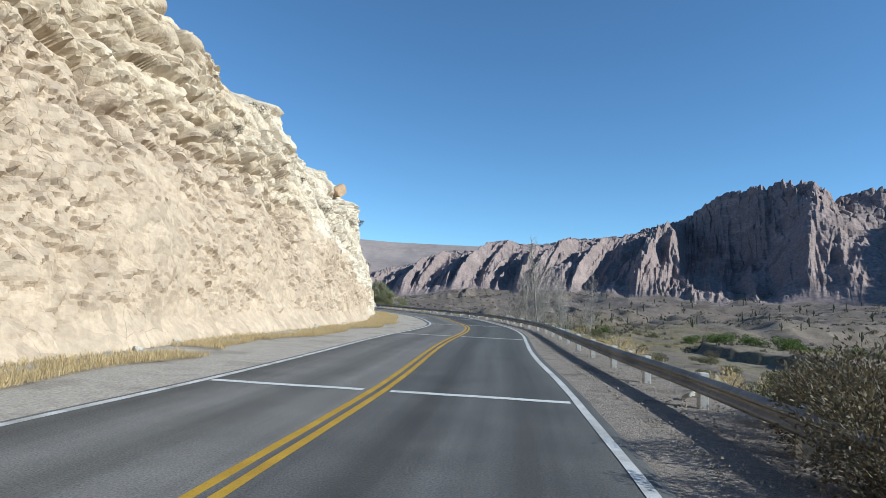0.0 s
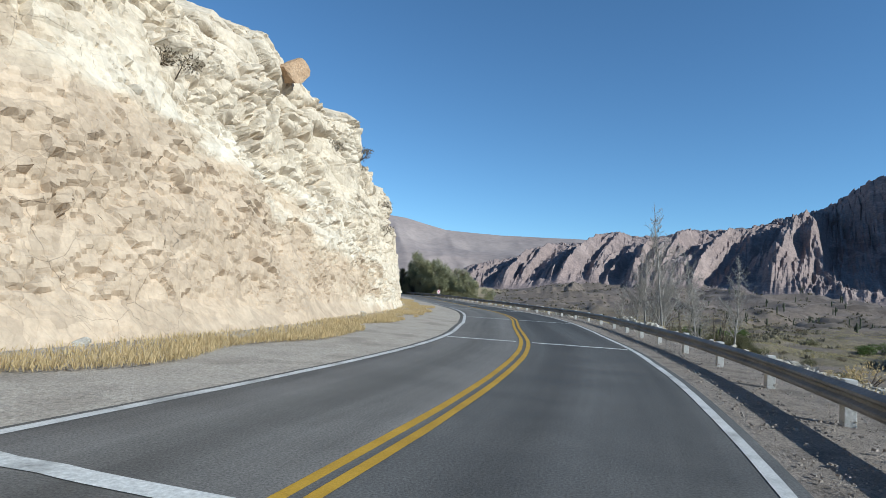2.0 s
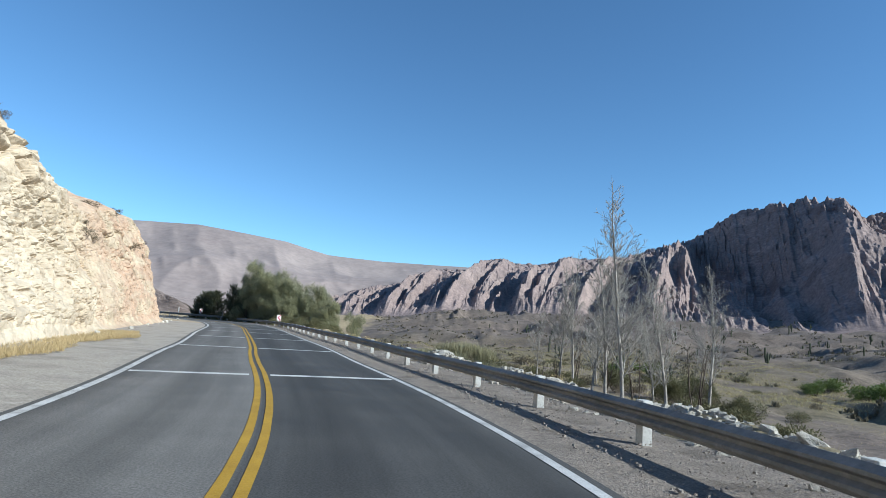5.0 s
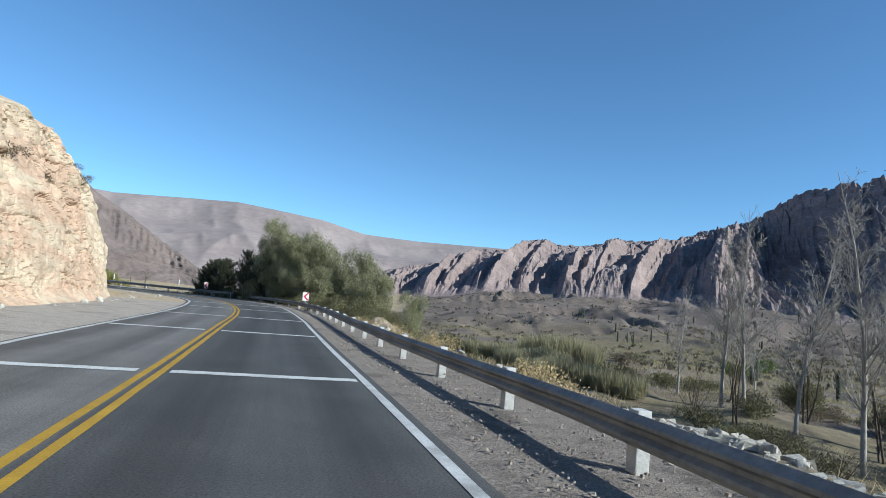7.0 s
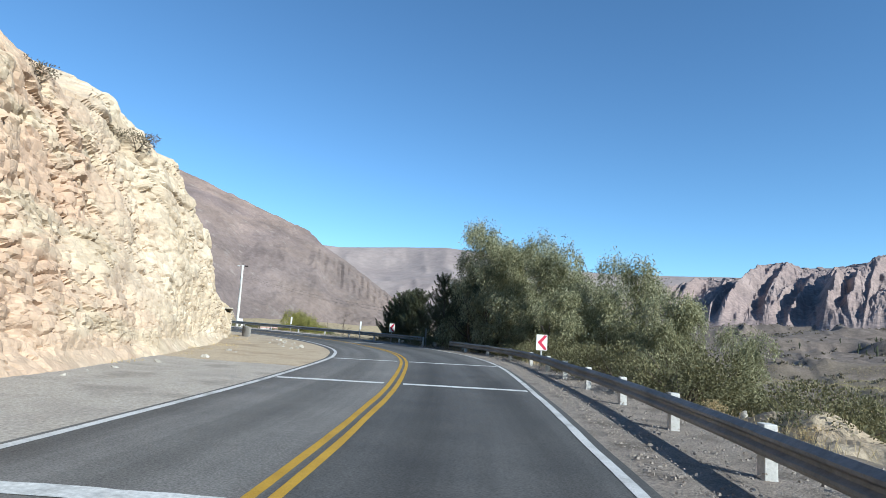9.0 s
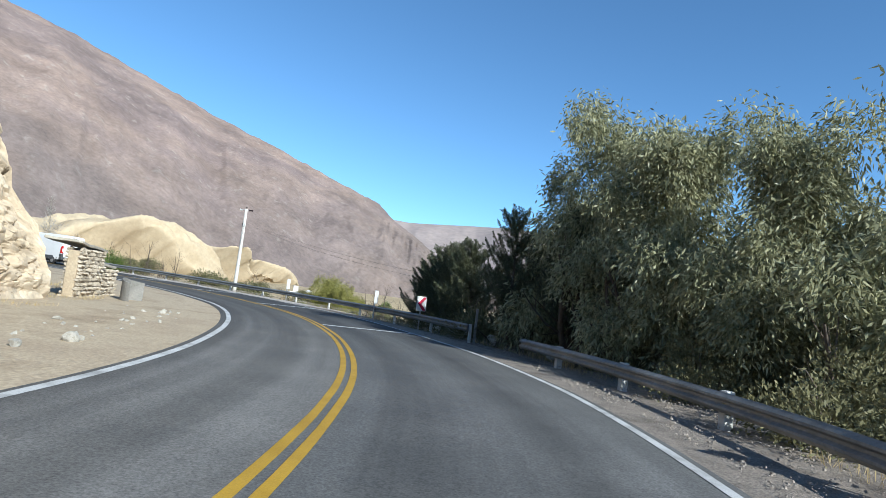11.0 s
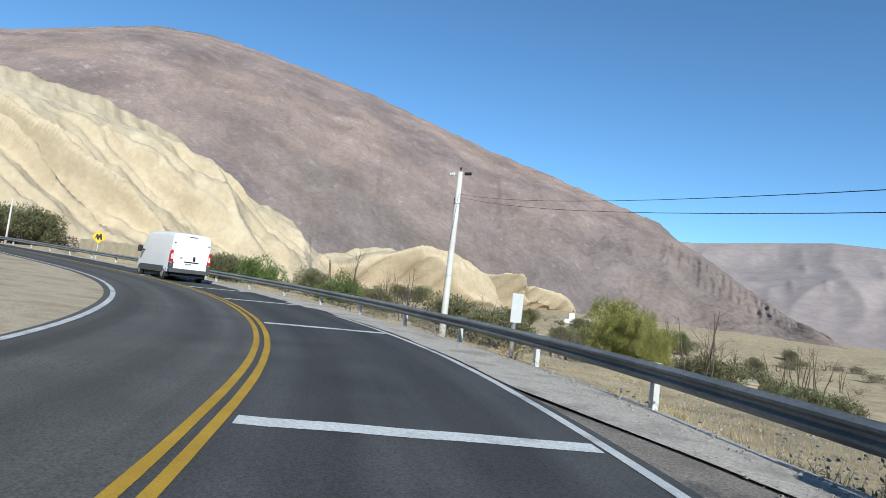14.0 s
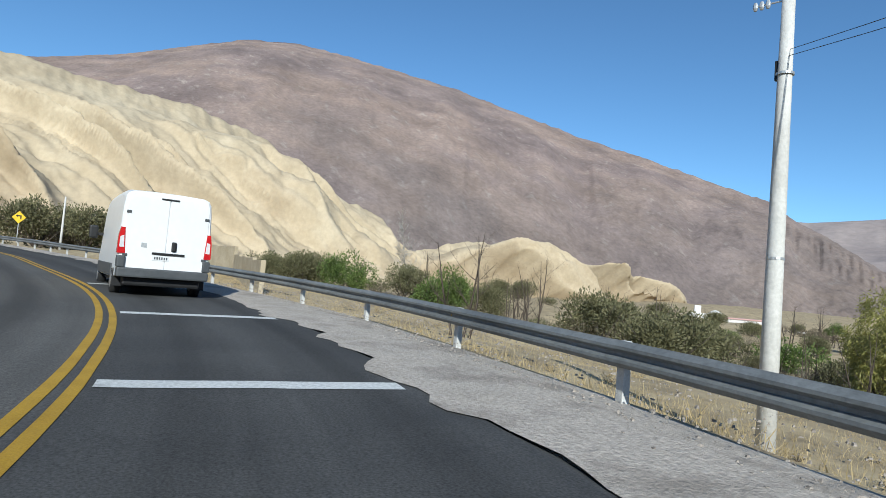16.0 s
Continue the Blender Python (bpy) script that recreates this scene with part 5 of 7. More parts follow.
# bushes and small trees below the bend
willow = drooping_tree(23, 6.2, 3.4, LEAF_WILLOW, "yellow-green willow in the dry gardens", "willows of the gardens")
round_tree = bush(48, 4.4, 3.1, LEAF_OLIVE, "dense round olive-green tree in the dry gardens", 9000, 0.22, "round_tree", "garden trees below the bend")
leafy = bush(49, 4.2, 2.6, LEAF_GREEN, "leafy green bush in the dry gardens", 6000, 0.24, "garden_bush", "garden trees below the bend")
haze = bush(50, 2.2, 2.2, LEAF_DRY, "leafless grey-brown thicket in dry grass", 900, 0.10, "thicket", "thickets below the bend")
for n, (kind, x, y, big) in enumerate([(willow, -74.6, 193.4, 1.05), (willow, -71.2, 192.0, 0.78), (willow, -78.5, 198.0, 0.9), (round_tree, -96.0, 190.0, 1.35), (round_tree, -75.0, 215.0, 1.2), (leafy, -73.0, 222.0, 1.1), (leafy, -79.0, 226.0, 1.0), (round_tree, -70.5, 216.5, 1.15), (round_tree, -68.2, 221.0, 1.0), (round_tree, -80.5, 225.5, 1.35), (round_tree, -76.6, 221.0, 1.2), (round_tree, -90.0, 224.0, 1.2),
                                       (leafy, -112.0, 184.0, 0.9), (round_tree, -127.0, 186.0, 0.9), (leafy, -130.0, 180.0, 0.95), (round_tree, -136.0, 176.0, 0.9), (round_tree, -139.0, 178.0, 1.0), (round_tree, -142.0, 172.0, 0.9), (leafy, -122.0, 190.0, 0.8)]):
    put(kind, x, y, 71 * n, big * (1.35 if x < -110 else 1.0))
for az, d, kind, big in ((80.5, 120, olive, 2.3), (75.5, 125, green, 1.5), (72.0, 125, olive, 2.4), (69.5, 130, olive, 2.2), (66.5, 110, haze, 1.4), (63.5, 100, haze, 1.3), (60.0, 110, haze, 1.5), (58.0, 95, haze, 1.2), (47, 60, haze, 1.0),
                         (40, 52, haze, 0.9), (36, 48, haze, 1.0), (33, 45, haze, 0.9), (44, 70, haze, 1.2), (22, 50, haze, 1.0), (50, 66, haze, 1.2), (84, 110, haze, 1.4), (87, 118, olive, 2.2), (38, 42, haze, 0.7), (28, 38, haze, 0.8),
                         (54, 85, haze, 1.3), (30, 60, haze, 1.2), (34, 66, haze, 1.3), (42, 90, haze, 1.5), (39, 100, olive, 2.0), (46, 110, olive, 2.0), (35, 95, green, 1.6), (26, 70, haze, 1.2), (77, 105, haze, 1.4), (70, 100, haze, 1.3)):
    put(kind, *from_eye(-53.5, 155.6, az, d), 90 * d, big)
thorn = bare_tree(15, 5.5, 3, "leafless brown thorn tree in dry grass", BARK, 3, 0.6, "thorn_tree")
for n, (az, d, big) in enumerate([(57.0, 100, 1.1), (48.0, 62, 0.8), (43.5, 60, 0.9), (45.5, 70, 0.8), (40.5, 54, 0.7), (36.0, 44, 0.7), (33.0, 40, 0.7), (62.5, 105, 1.0), (38.0, 50, 0.75)]):
    put(thorn, *from_eye(-53.5, 155.6, az, d), 83 * n, big)
gen = np.random.default_rng(82)
for n in range(80):
    az, d = gen.uniform(14, 66), 36 + 190 * gen.uniform() ** 1.3
    put((haze, thorn, olive, haze, thorn, round_tree if n % 12 == 5 else dry)[n % 6], *from_eye(-53.5, 155.6, az, d), 77 * n, gen.uniform(0.55, 1.2) * (1 + d / 250))
for n in range(64):
    az, d = gen.uniform(8, 52), 62 + 170 * gen.uniform()
    put((round_tree, haze, leafy, olive, haze, round_tree, thorn, dry)[n % 8], *from_eye(-53.5, 155.6, az, d), 57 * n, gen.uniform(0.7, 1.25) * (2.0 if n % 8 in (3, 7) else 1.0))
put(poplar_c, *from_eye(-53.5, 155.6, 67.0, 108), 15, 0.95)
for az, d, big in ((97.2, 92, 1.75), (94.0, 88, 1.6), (95.5, 100, 1.7)):
    put(round_tree, *from_eye(-57.9, 156.6, az, d), 31 * d, big)
# undergrowth round the tall bare trees
gen = np.random.default_rng(81)
for n in range(54):
    put((olive, dry, olive, haze)[n % 4], gen.uniform(10, 34), gen.uniform(112, 150), 50 * n, gen.uniform(0.6, 1.25))
for n in range(5):
    put(round_tree, gen.uniform(19, 34), gen.uniform(118, 140), 50 * n, gen.uniform(0.7, 1.0))
# the dry roadside bush by the start, and small ones along the rail
near_bush = bush(45, 1.9, 1.5, foliage("brown_bush_leaves", (0.10, 0.082, 0.05), (0.24, 0.195, 0.115)), "straggly brown roadside bush with few green leaves", 9000, 0.075, "roadside_bush", "bushes along the rail")
for n, (s, off, big) in enumerate([(68.8, 6.6, 0.78), (67.2, 6.6, 0.9), (70.6, 7.3, 0.7), (64.8, 7.0, 1.0), (68.2, 8.2, 0.95), (66.0, 6.1, 0.8)]):
    p = on_road(s, off)
    put(near_bush, p[0], p[1], 55 * n, big)
small = bush(46, 0.6, 0.6, LEAF_OLIVE, "small roadside weed behind the guard rail", 420, 0.06, "weed", "weeds along the rail")
straw_tuft = bush(47, 0.55, 0.45, STRAW, "dry straw-coloured weed by the guard rail", 420, 0.06, "dry_weed", "weeds along the rail")
for n in range(44):
    p = on_road(60 + 130 * rnd(n, 1, 21), 5.9 + 2.2 * rnd(n, 2, 22))
    put(small if n % 3 == 0 else straw_tuft, p[0], p[1], 41 * n, 0.5 + 0.9 * rnd(n, 3, 23))
for n in range(40):
    p = on_road(228 + 45 * rnd(n, 1, 24), 6.8 + 14 * rnd(n, 2, 25))
    put(straw_tuft, p[0], p[1], 41 * n, 0.4 + 0.5 * rnd(n, 3, 26))


p = on_road(233.6, 5.95)
put(straw_tuft, p[0], p[1], 20, 1.0)


def cactus(seed, arms):
    gen_ = np.random.default_rng(seed)
    bm = bmesh.new()
    lean = gen_.uniform(-0.1, 0.1)
    tube(bm, [(0, 0, -0.3), (lean, 0, 1.2), (lean * 2, 0, 2.9), (lean * 2, 0, 3.3)], [0.2, 0.24, 0.22, 0.05], 8)
    for n in range(arms):
        a, h = gen_.uniform(0, 6.28), gen_.uniform(0.9, 1.7)
        c, s_ = math.cos(a), math.sin(a)
        tube(bm, [(0.1 * c, 0.1 * s_, h), (0.5 * c, 0.5 * s_, h + 0.1), (0.62 * c, 0.62 * s_, h + 0.5), (0.6 * c, 0.6 * s_, h + 1.3)], [0.12, 0.14, 0.15, 0.06], 7)
    me = bpy.data.meshes.new("cactus")
    bm.to_mesh(me)
    bm.free()
    me.materials.append(CACTUS)
    return tagged(new("cactus", me), "tall columnar cactus on the dry slope", "cactus", "cacti of the far slope")


cacti = [cactus(1, 0), cactus(2, 2), cactus(3, 3)]
gen = np.random.default_rng(78)
for n in range(110):
    a, d = gen.uniform(-46, -4), gen.uniform(200, 420)
    x, y = from_eye(2, 41, a, d)
    put(cacti[n % 3], x, y, 50 * n, gen.uniform(0.7, 1.25))
for n, (x, y) in enumerate([(32, 168), (34, 171), (36.5, 164), (38.5, 160)]):
    put(cacti[n % 3], x, y, 50 * n, 1.1)


def reeds(seed, wide, tall, count, label):
    gen_ = np.random.default_rng(seed)
    r, a = wide * np.sqrt(gen_.uniform(0, 1, count)), gen_.uniform(0, 6.283, count)
    base = np.stack([r * np.cos(a), r * np.sin(a), 0 * a], 1)
    way = np.stack([0.22 * gen_.normal(size=count), 0.22 * gen_.normal(size=count), np.ones(count)], 1)
    me = leaf_mesh("reed_clump", base, way, tall, 0.05, REED, gen_)
    return tagged(new("reed_clump", me), label, "reeds", "reed clumps of the valley")


reed = reeds(5, 1.7, 2.2, 1500, "tall pale green reed clump on the valley floor")
for n, (x, y, big) in enumerate([(2.0, 153.5, 1.15), (3.8, 152.6, 1.25), (5.6, 153.2, 1.2), (7.2, 152.0, 1.05), (4.6, 155.0, 1.1), (0.4, 140.5, 0.75), (2.4, 141.5, 0.8), (4.6, 140.5, 0.8), (6.6, 139.0, 0.8), (1.4, 144.5, 0.8), (8.5, 138.5, 0.8), (3.4, 146.0, 0.7), (-1.6, 146.5, 0.7), (-3.3, 155, 0.7), (-1.5, 153.0, 0.8), (1.6, 158, 0.9), (0.0, 150.5, 0.7), (-5.0, 158, 0.7), (94, 152, 0.8), (104, 148, 0.8), (98, 158, 0.8), (88, 160, 0.7)]):
    put(reed, x, y, 33 * n, big)


def grass(name, count, where, tall, width, leaf, label, seed):
    """Many blades, each standing on the land."""
    gen_ = np.random.default_rng(seed)
    xyz = where(gen_, count)
    way = np.stack([0.4 * gen_.normal(size=len(xyz)), 0.4 * gen_.normal(size=len(xyz)), np.ones(len(xyz))], 1)
    ob = new(name, leaf_mesh(name, xyz, way, tall, width, leaf, gen_))
    return tagged(ob, label, "grass", kind="stuff")


def verge(gen_, n):
    s = gen_.uniform(S0 + 20, s_at(-9, 92), n)
    off = -(4.9 + 0.5 * vnoise(s / 3.1, s * 0, 3) + np.abs(gen_.normal(size=n)) * 0.95)
    keep = fbm(s / 2.2, off / 1.2, 3, 6) > -0.55
    return on_road(s, off, 0.03)[keep]


grass("verge_grass", 110000, verge, 0.15, 0.013, STRAW, "straw-coloured grass along the foot of the cutting", 51)


def lot(gen_, n):
    s = gen_.uniform(s_at(-20, 112), s_at(-52, 150), n)
    off = edge_left(s) - 4.0 - np.abs(gen_.normal(size=n)) * 2.2
    keep = fbm(s / 2.0, off / 2.0, 3, 16) > 0.35
    return on_road(s, off, 0.0)[keep]


grass("lot_grass", 14000, lot, 0.16, 0.012, STRAW, "sparse dry grass on the gravel lot", 52)


def slope_grass(gen_, n):
    s, off = gen_.uniform(60, 290, n), 6.3 + 60 * gen_.uniform(0, 1, n) ** 2.2
    p = on_road(s, off)
    keep = fbm(p[:, 0] / 5, p[:, 1] / 5, 3, 26) > np.where(s > 205, -0.6, 0.1)
    p[:, 2] = land(p[:, 0], p[:, 1])
    return p[keep]


grass("slope_grass", 80000, slope_grass, 0.3, 0.011, STRAW, "dry straw grass on the slope below the road", 53)


def field(gen_, n):
    x, y = gen_.uniform(-25, 95, n), gen_.uniform(140, 300, n)
    keep = fbm(x / 14, y / 14, 3, 36) > -0.35
    x, y = x[keep], y[keep]
    s, off = to_road(x, y)
    ok = off > 22
    return np.stack([x, y, land(x, y)], 1)[ok]


grass("field_grass", 120000, field, 0.42, 0.06, foliage("pale_field_grass", (0.32, 0.27, 0.13), (0.62, 0.53, 0.30), 0.7, 0.35), "pale yellow-green grass field on the valley floor", 54)


def scrub(gen_, n):
    a, d = np.radians(gen_.uniform(-75, 6, n)), 90 + 430 * gen_.uniform(0, 1, n) ** 0.8
    x, y = -np.sin(a) * d, 60 + np.cos(a) * d
    s, off = to_road(x, y)
    keep = (off > 20) & (fbm(x / 26, y / 26, 4, 46) > gen_.uniform(-0.7, 0.5, n))
    x, y = x[keep], y[keep]
    wide = (0.2 + 0.9 * gen_.uniform(0, 1, len(x)) ** 2.5).repeat(14)
    x, y = x.repeat(14), y.repeat(14)
    x, y = x + gen_.normal(size=len(x)) * wide, y + gen_.normal(size=len(x)) * wide
    return np.stack([x, y, land(x, y) - 0.05], 1)


grass("slope_scrub", 8000, scrub, 0.75, 0.4, foliage("dull_scrub", (0.12, 0.105, 0.07), (0.27, 0.235, 0.165)), "low dull scrub dotting the far slope", 55)


def gardens(gen_, n):
    s, off = gen_.uniform(212, 300, n), 6.6 + 42 * gen_.uniform(0, 1, n) ** 1.5
    p = on_road(s, off)
    keep = fbm(p[:, 0] / 4, p[:, 1] / 4, 3, 27) > -0.35
    p[:, 2] = land(p[:, 0], p[:, 1])
    return p[keep]


grass("garden_grass", 150000, gardens, 0.17, 0.009, STRAW, "dry straw grass in the gardens below the bend", 57)


def pebbles(gen_, n):
    s = gen_.uniform(58, 262, n)
    off = rail_line(s) - 1.25 + 3.1 * gen_.uniform(0, 1, n) ** 1.2
    p = on_road(s, off, 0.012)
    size = (0.006 + 0.022 * gen_.uniform(0, 1, n) ** 4)[:, None, None]
    five = np.array([(1, 0, -0.4), (0, 1, -0.4), (-1, 0, -0.4), (0, -1, -0.4), (0.6, 0.25, 0.42), (-0.2, 0.65, 0.5), (-0.62, -0.2, 0.45), (0.15, -0.6, 0.38)])[None] * size * gen_.uniform(0.6, 1.4, (n, 1, 3)) * gen_.uniform(0.85, 1.15, (n, 8, 3))
    t = gen_.uniform(0, 6.28, n)[:, None]
    x, y = five[..., 0] * np.cos(t) - five[..., 1] * np.sin(t), five[..., 0] * np.sin(t) + five[..., 1] * np.cos(t)
    verts = p[:, None] + np.stack([x, y, five[..., 2]], -1)
    tri = np.array([(0, 1, 5), (0, 5, 4), (1, 2, 6), (1, 6, 5), (2, 3, 7), (2, 7, 6), (3, 0, 4), (3, 4, 7), (4, 5, 6), (4, 6, 7)])
    faces = (np.arange(n) * 8)[:, None, None] + tri[None]
    stone = surface("gravel_stones", [(0.17, 0.144, 0.122), (0.30, 0.262, 0.225), (0.46, 0.405, 0.35)], 14.0, 0.9, 0.2, 4, contrast=(0.3, 0.7))
    return tagged(new("gravel", mesh_of("gravel", verts, faces.reshape(-1, 3), stone)), "loose grey gravel on the shoulder", "gravel", kind="stuff")


pebbles(np.random.default_rng(56), 60000)

# ---- rocks ----
STONE = surface("white_stone", [(0.42, 0.38, 0.31), (0.60, 0.56, 0.49), (0.50, 0.45, 0.37)], 1.6, 0.9, 0.6, 9, vary=0.2)
TAN_STONE = surface("tan_boulder", [(0.46, 0.30, 0.18), (0.60, 0.42, 0.27)], 1.2, 0.9, 0.6, 9)


def rock_mesh(seed, material_):
    bm = bmesh.new()
    bmesh.ops.create_icosphere(bm, subdivisions=3, radius=1.0)
    gen_ = np.random.default_rng(seed)
    cuts = [(Vector(gen_.normal(size=3)).normalized(), gen_.uniform(0.35, 0.72)) for _ in range(13)]
    for v in bm.verts:
        for way, d in cuts:
            over = v.co.dot(way) - d
            if over > 0:
                v.co -= way * over * 0.95
        v.co += 0.05 * Vector(noise.noise_vector(v.co * 2.3 + Vector((seed, 0, 0))))
        v.co.z *= 0.75
    me = bpy.data.meshes.new("rock")
    bm.to_mesh(me)
    bm.free()
    me.materials.append(material_)
    return me


rock_meshes = [rock_mesh(n, STONE) for n in range(6)]
gen = np.random.default_rng(79)


def rock(x, y, size, label, group, lift=0.0, z=None):
    ob = new("rock", rock_meshes[int(gen.integers(6))])
    if z is None:
        z = float(land(np.array([x]), np.array([y]))[0]) + 0.12
    ob.matrix_basis = Matrix.LocRotScale((x, y, z + size * 0.3 + lift), Euler(gen.uniform(-0.5, 0.5, 3) + np.array([0, 0, gen.uniform(0, 6)])), Vector(gen.uniform(0.7, 1.3, 3) * size))
    return tagged(ob, label, "rock", group)


def bank_top(s, off):
    """Height over the road of the bank of rubble behind the rail."""
    return -0.12 + 0.55 * np.exp(-(((off - 7.0) / 0.55) ** 2)) * np.clip(0.62 + 0.5 * vnoise(s / 2.3, s * 0, 151), 0.15, 1) * (0.35 * smooth(96, 104, s) + 0.65 * smooth(108, 118, s)) * (1 - smooth(146, 156, s))


bank_s, bank_o = np.meshgrid(np.arange(95, 157, 0.3), np.linspace(5.9, 9.0, 16), indexing="ij")
bank_z = bank_top(bank_s, bank_o) - 0.9 * smooth(7.3, 9.0, bank_o) + 0.05 * fbm(bank_s * 1.7, bank_o * 1.7, 3, 152)
ob = new("ground_bank", grid_mesh("ground_bank", on_road(bank_s, bank_o, bank_z)[:, ::-1], EARTH, True))
tagged(ob, "low bank of tipped earth and rubble behind the guard rail", "bank", kind="structure")
for n in range(140):
    s, off = s_at(5, 46) + (s_at(-4, 84) - s_at(5, 46)) * gen.uniform(), 7.0 + 0.4 * gen.normal()
    p = on_road(s, off, float(bank_top(np.array(s), np.array(off))))
    rock(p[0], p[1], gen.uniform(0.09, 0.2) * (1.5 if n % 7 == 0 else 1), "broken white rock tipped behind the guard rail", "white rocks behind the rail", z=p[2] - 0.06)


def rubble(gen_, n):
    """Angular chips over the bank, each a skewed block."""
    s, off = gen_.uniform(98, 154, n), 6.95 + 0.5 * gen_.normal(size=n)
    at = on_road(s, off, bank_top(s, off) - 0.5 * smooth(7.4, 8.6, off))
    size = (0.03 + 0.09 * gen_.uniform(0, 1, n) ** 2.2)[:, None, None]
    block = np.array([(-1, -1, -0.6), (1, -1, -0.6), (1, 1, -0.6), (-1, 1, -0.6), (-0.7, -0.8, 0.7), (0.8, -0.6, 0.5), (0.6, 0.8, 0.8), (-0.8, 0.5, 0.4)])[None] * size * gen_.uniform(0.5, 1.4, (n, 1, 3)) * gen_.uniform(0.7, 1.3, (n, 8, 3))
    turn = gen_.uniform(0, 6.28, n)[:, None]
    x, y = block[..., 0] * np.cos(turn) - block[..., 1] * np.sin(turn), block[..., 0] * np.sin(turn) + block[..., 1] * np.cos(turn)
    quad = np.array([(0, 3, 2, 1), (4, 5, 6, 7), (0, 1, 5, 4), (1, 2, 6, 5), (2, 3, 7, 6), (3, 0, 4, 7)])
    verts = at[:, None] + np.stack([x, y, block[..., 2]], -1)
    return tagged(new("rubble", mesh_of("rubble", verts, ((np.arange(n) * 8)[:, None, None] + quad[None]).reshape(-1, 4), STONE)), "pale angular stone chips on the bank behind the rail", "rubble", kind="stuff")


rubble(np.random.default_rng(153), 3200)
for n in range(40):
    p = on_road(62 + 26 * gen.uniform() if n % 2 else 150 + 45 * gen.uniform(), 6.6 + 0.6 * gen.normal())
    rock(p[0], p[1], gen.uniform(0.07, 0.2), "small pale stone on the gravel behind the guard rail", "stones behind the rail", z=p[2])
for n in range(60):
    s = S0 + 25 + (s_at(-33, 128) - S0 - 25) * gen.uniform()
    p = on_road(s, -6.2 - 0.6 * gen.uniform())
    rock(p[0], p[1], gen.uniform(0.06, 0.26), "pale rock fallen at the foot of the cutting", "rocks below the cutting", z=p[2])
for n in range(14):
    p = on_road(s_at(-27, 148) - 3 + 14 * gen.uniform(), 6.9 + 0.4 * gen.uniform())
    rock(p[0], p[1], gen.uniform(0.16, 0.3), "grey stone edging the shaded gap in the rail", "stones at the gap", z=p[2])
a_, r_ = np.meshgrid(np.linspace(0, 2 * np.pi, 61), np.linspace(1, 0, 22), indexing="ij")
rim_ = 1 + 0.22 * vnoise(np.cos(a_) * 1.7, np.sin(a_) * 1.7, 141)
hx, hy = 4.6 * r_ * rim_ * np.cos(a_), 1.7 * r_ * rim_ * np.sin(a_)
hz = 0.85 * (1 - r_ ** 1.6) + 0.16 * fbm(hx * 1.1, hy * 1.1, 4, 142) * (1 - r_ ** 4) - 0.9 * r_ ** 6
heap = new("earth_mound", grid_mesh("earth_mound", np.stack([hx, hy, hz], -1), LOT))
heap.matrix_basis = pose(*on_road(s_at(-17.6, 118.6), 8.2, -0.75), 0, 0, 113)
tagged(heap, "low mound of pale dug earth behind the guard rail", "earth mound")
boulder = new("boulder", rock_mesh(21, TAN_STONE))


def on_face(s, v):
    """A point of the cut face, s along the road and v of the way up."""
    return Vector(FACE[np.abs(FACE_S - s).argmin(), np.abs(FACE_V - v).argmin()])


boulder.matrix_basis = Matrix.LocRotScale(on_face(109.5, 0.88) + Vector((0.2, 0.0, 0.1)), Euler((0.2, 0.5, 0.4)), (0.85, 0.8, 1.2))
ledge_bush = bush(44, 0.55, 0.6, LEAF_DRY, "dry brown shrub on a ledge of the cutting", 700, 0.07, "ledge_shrub", "shrubs on the cutting")
for n in range(34):
    s_, v_ = 76 + 118 * rnd(n, 4, 61), 0.55 + 0.6 * rnd(n, 5, 62)
    spot = on_face(s_, v_)
    m_ = Matrix.LocRotScale(spot - Vector((0.12, 0, 0.1)), Euler((0, 0, 2.1 * n)), (0.7 + 0.8 * rnd(n, 6, 63),) * 3)
    if n == 0:
        ledge_bush.matrix_basis = m_
    else:
        copy_thing_at(ledge_bush, m_)
tagged(boulder, "large tan boulder perched on the edge of the cutting", "boulder")

# ---- rumble strips ----
STRIP = surface("worn_strip_paint", [(0.34, 0.34, 0.33), (0.60, 0.60, 0.58), (0.66, 0.66, 0.64)], 1.1, 0.75, 0.2, 20, speck=0.35, contrast=(0.3, 0.55))
for n, s in enumerate([70.8, 88.7, 103.3, 118.6, 134.6, 145.6, 155.7, 165.3, 174.6, 184.8, 193.9, 213.5, 225.8, 235.9, 244.3, 250.3, 257.5]):
    sides = [(0.27, float(edge_right(s)) - 0.12)] + ([(float(edge_left(s)) + 0.12, -0.2)] if s < 205 else [])
    for a, b in sides:
        half = 0.11 if s < 125 else 0.16
        ss, oo = np.meshgrid([s - half, s, s + half], np.linspace(a, b, 13), indexing="ij")
        ss = ss + 0.02 * vnoise(oo * 3, ss * 0 + n, 3)
        ob = new("road_strip", grid_mesh("road_strip", on_road(ss, oo, 0.007 + 0 * ss)[:, ::-1], STRIP, True))
        tagged(ob, "worn white line painted across the lane", "road marking", kind="structure")

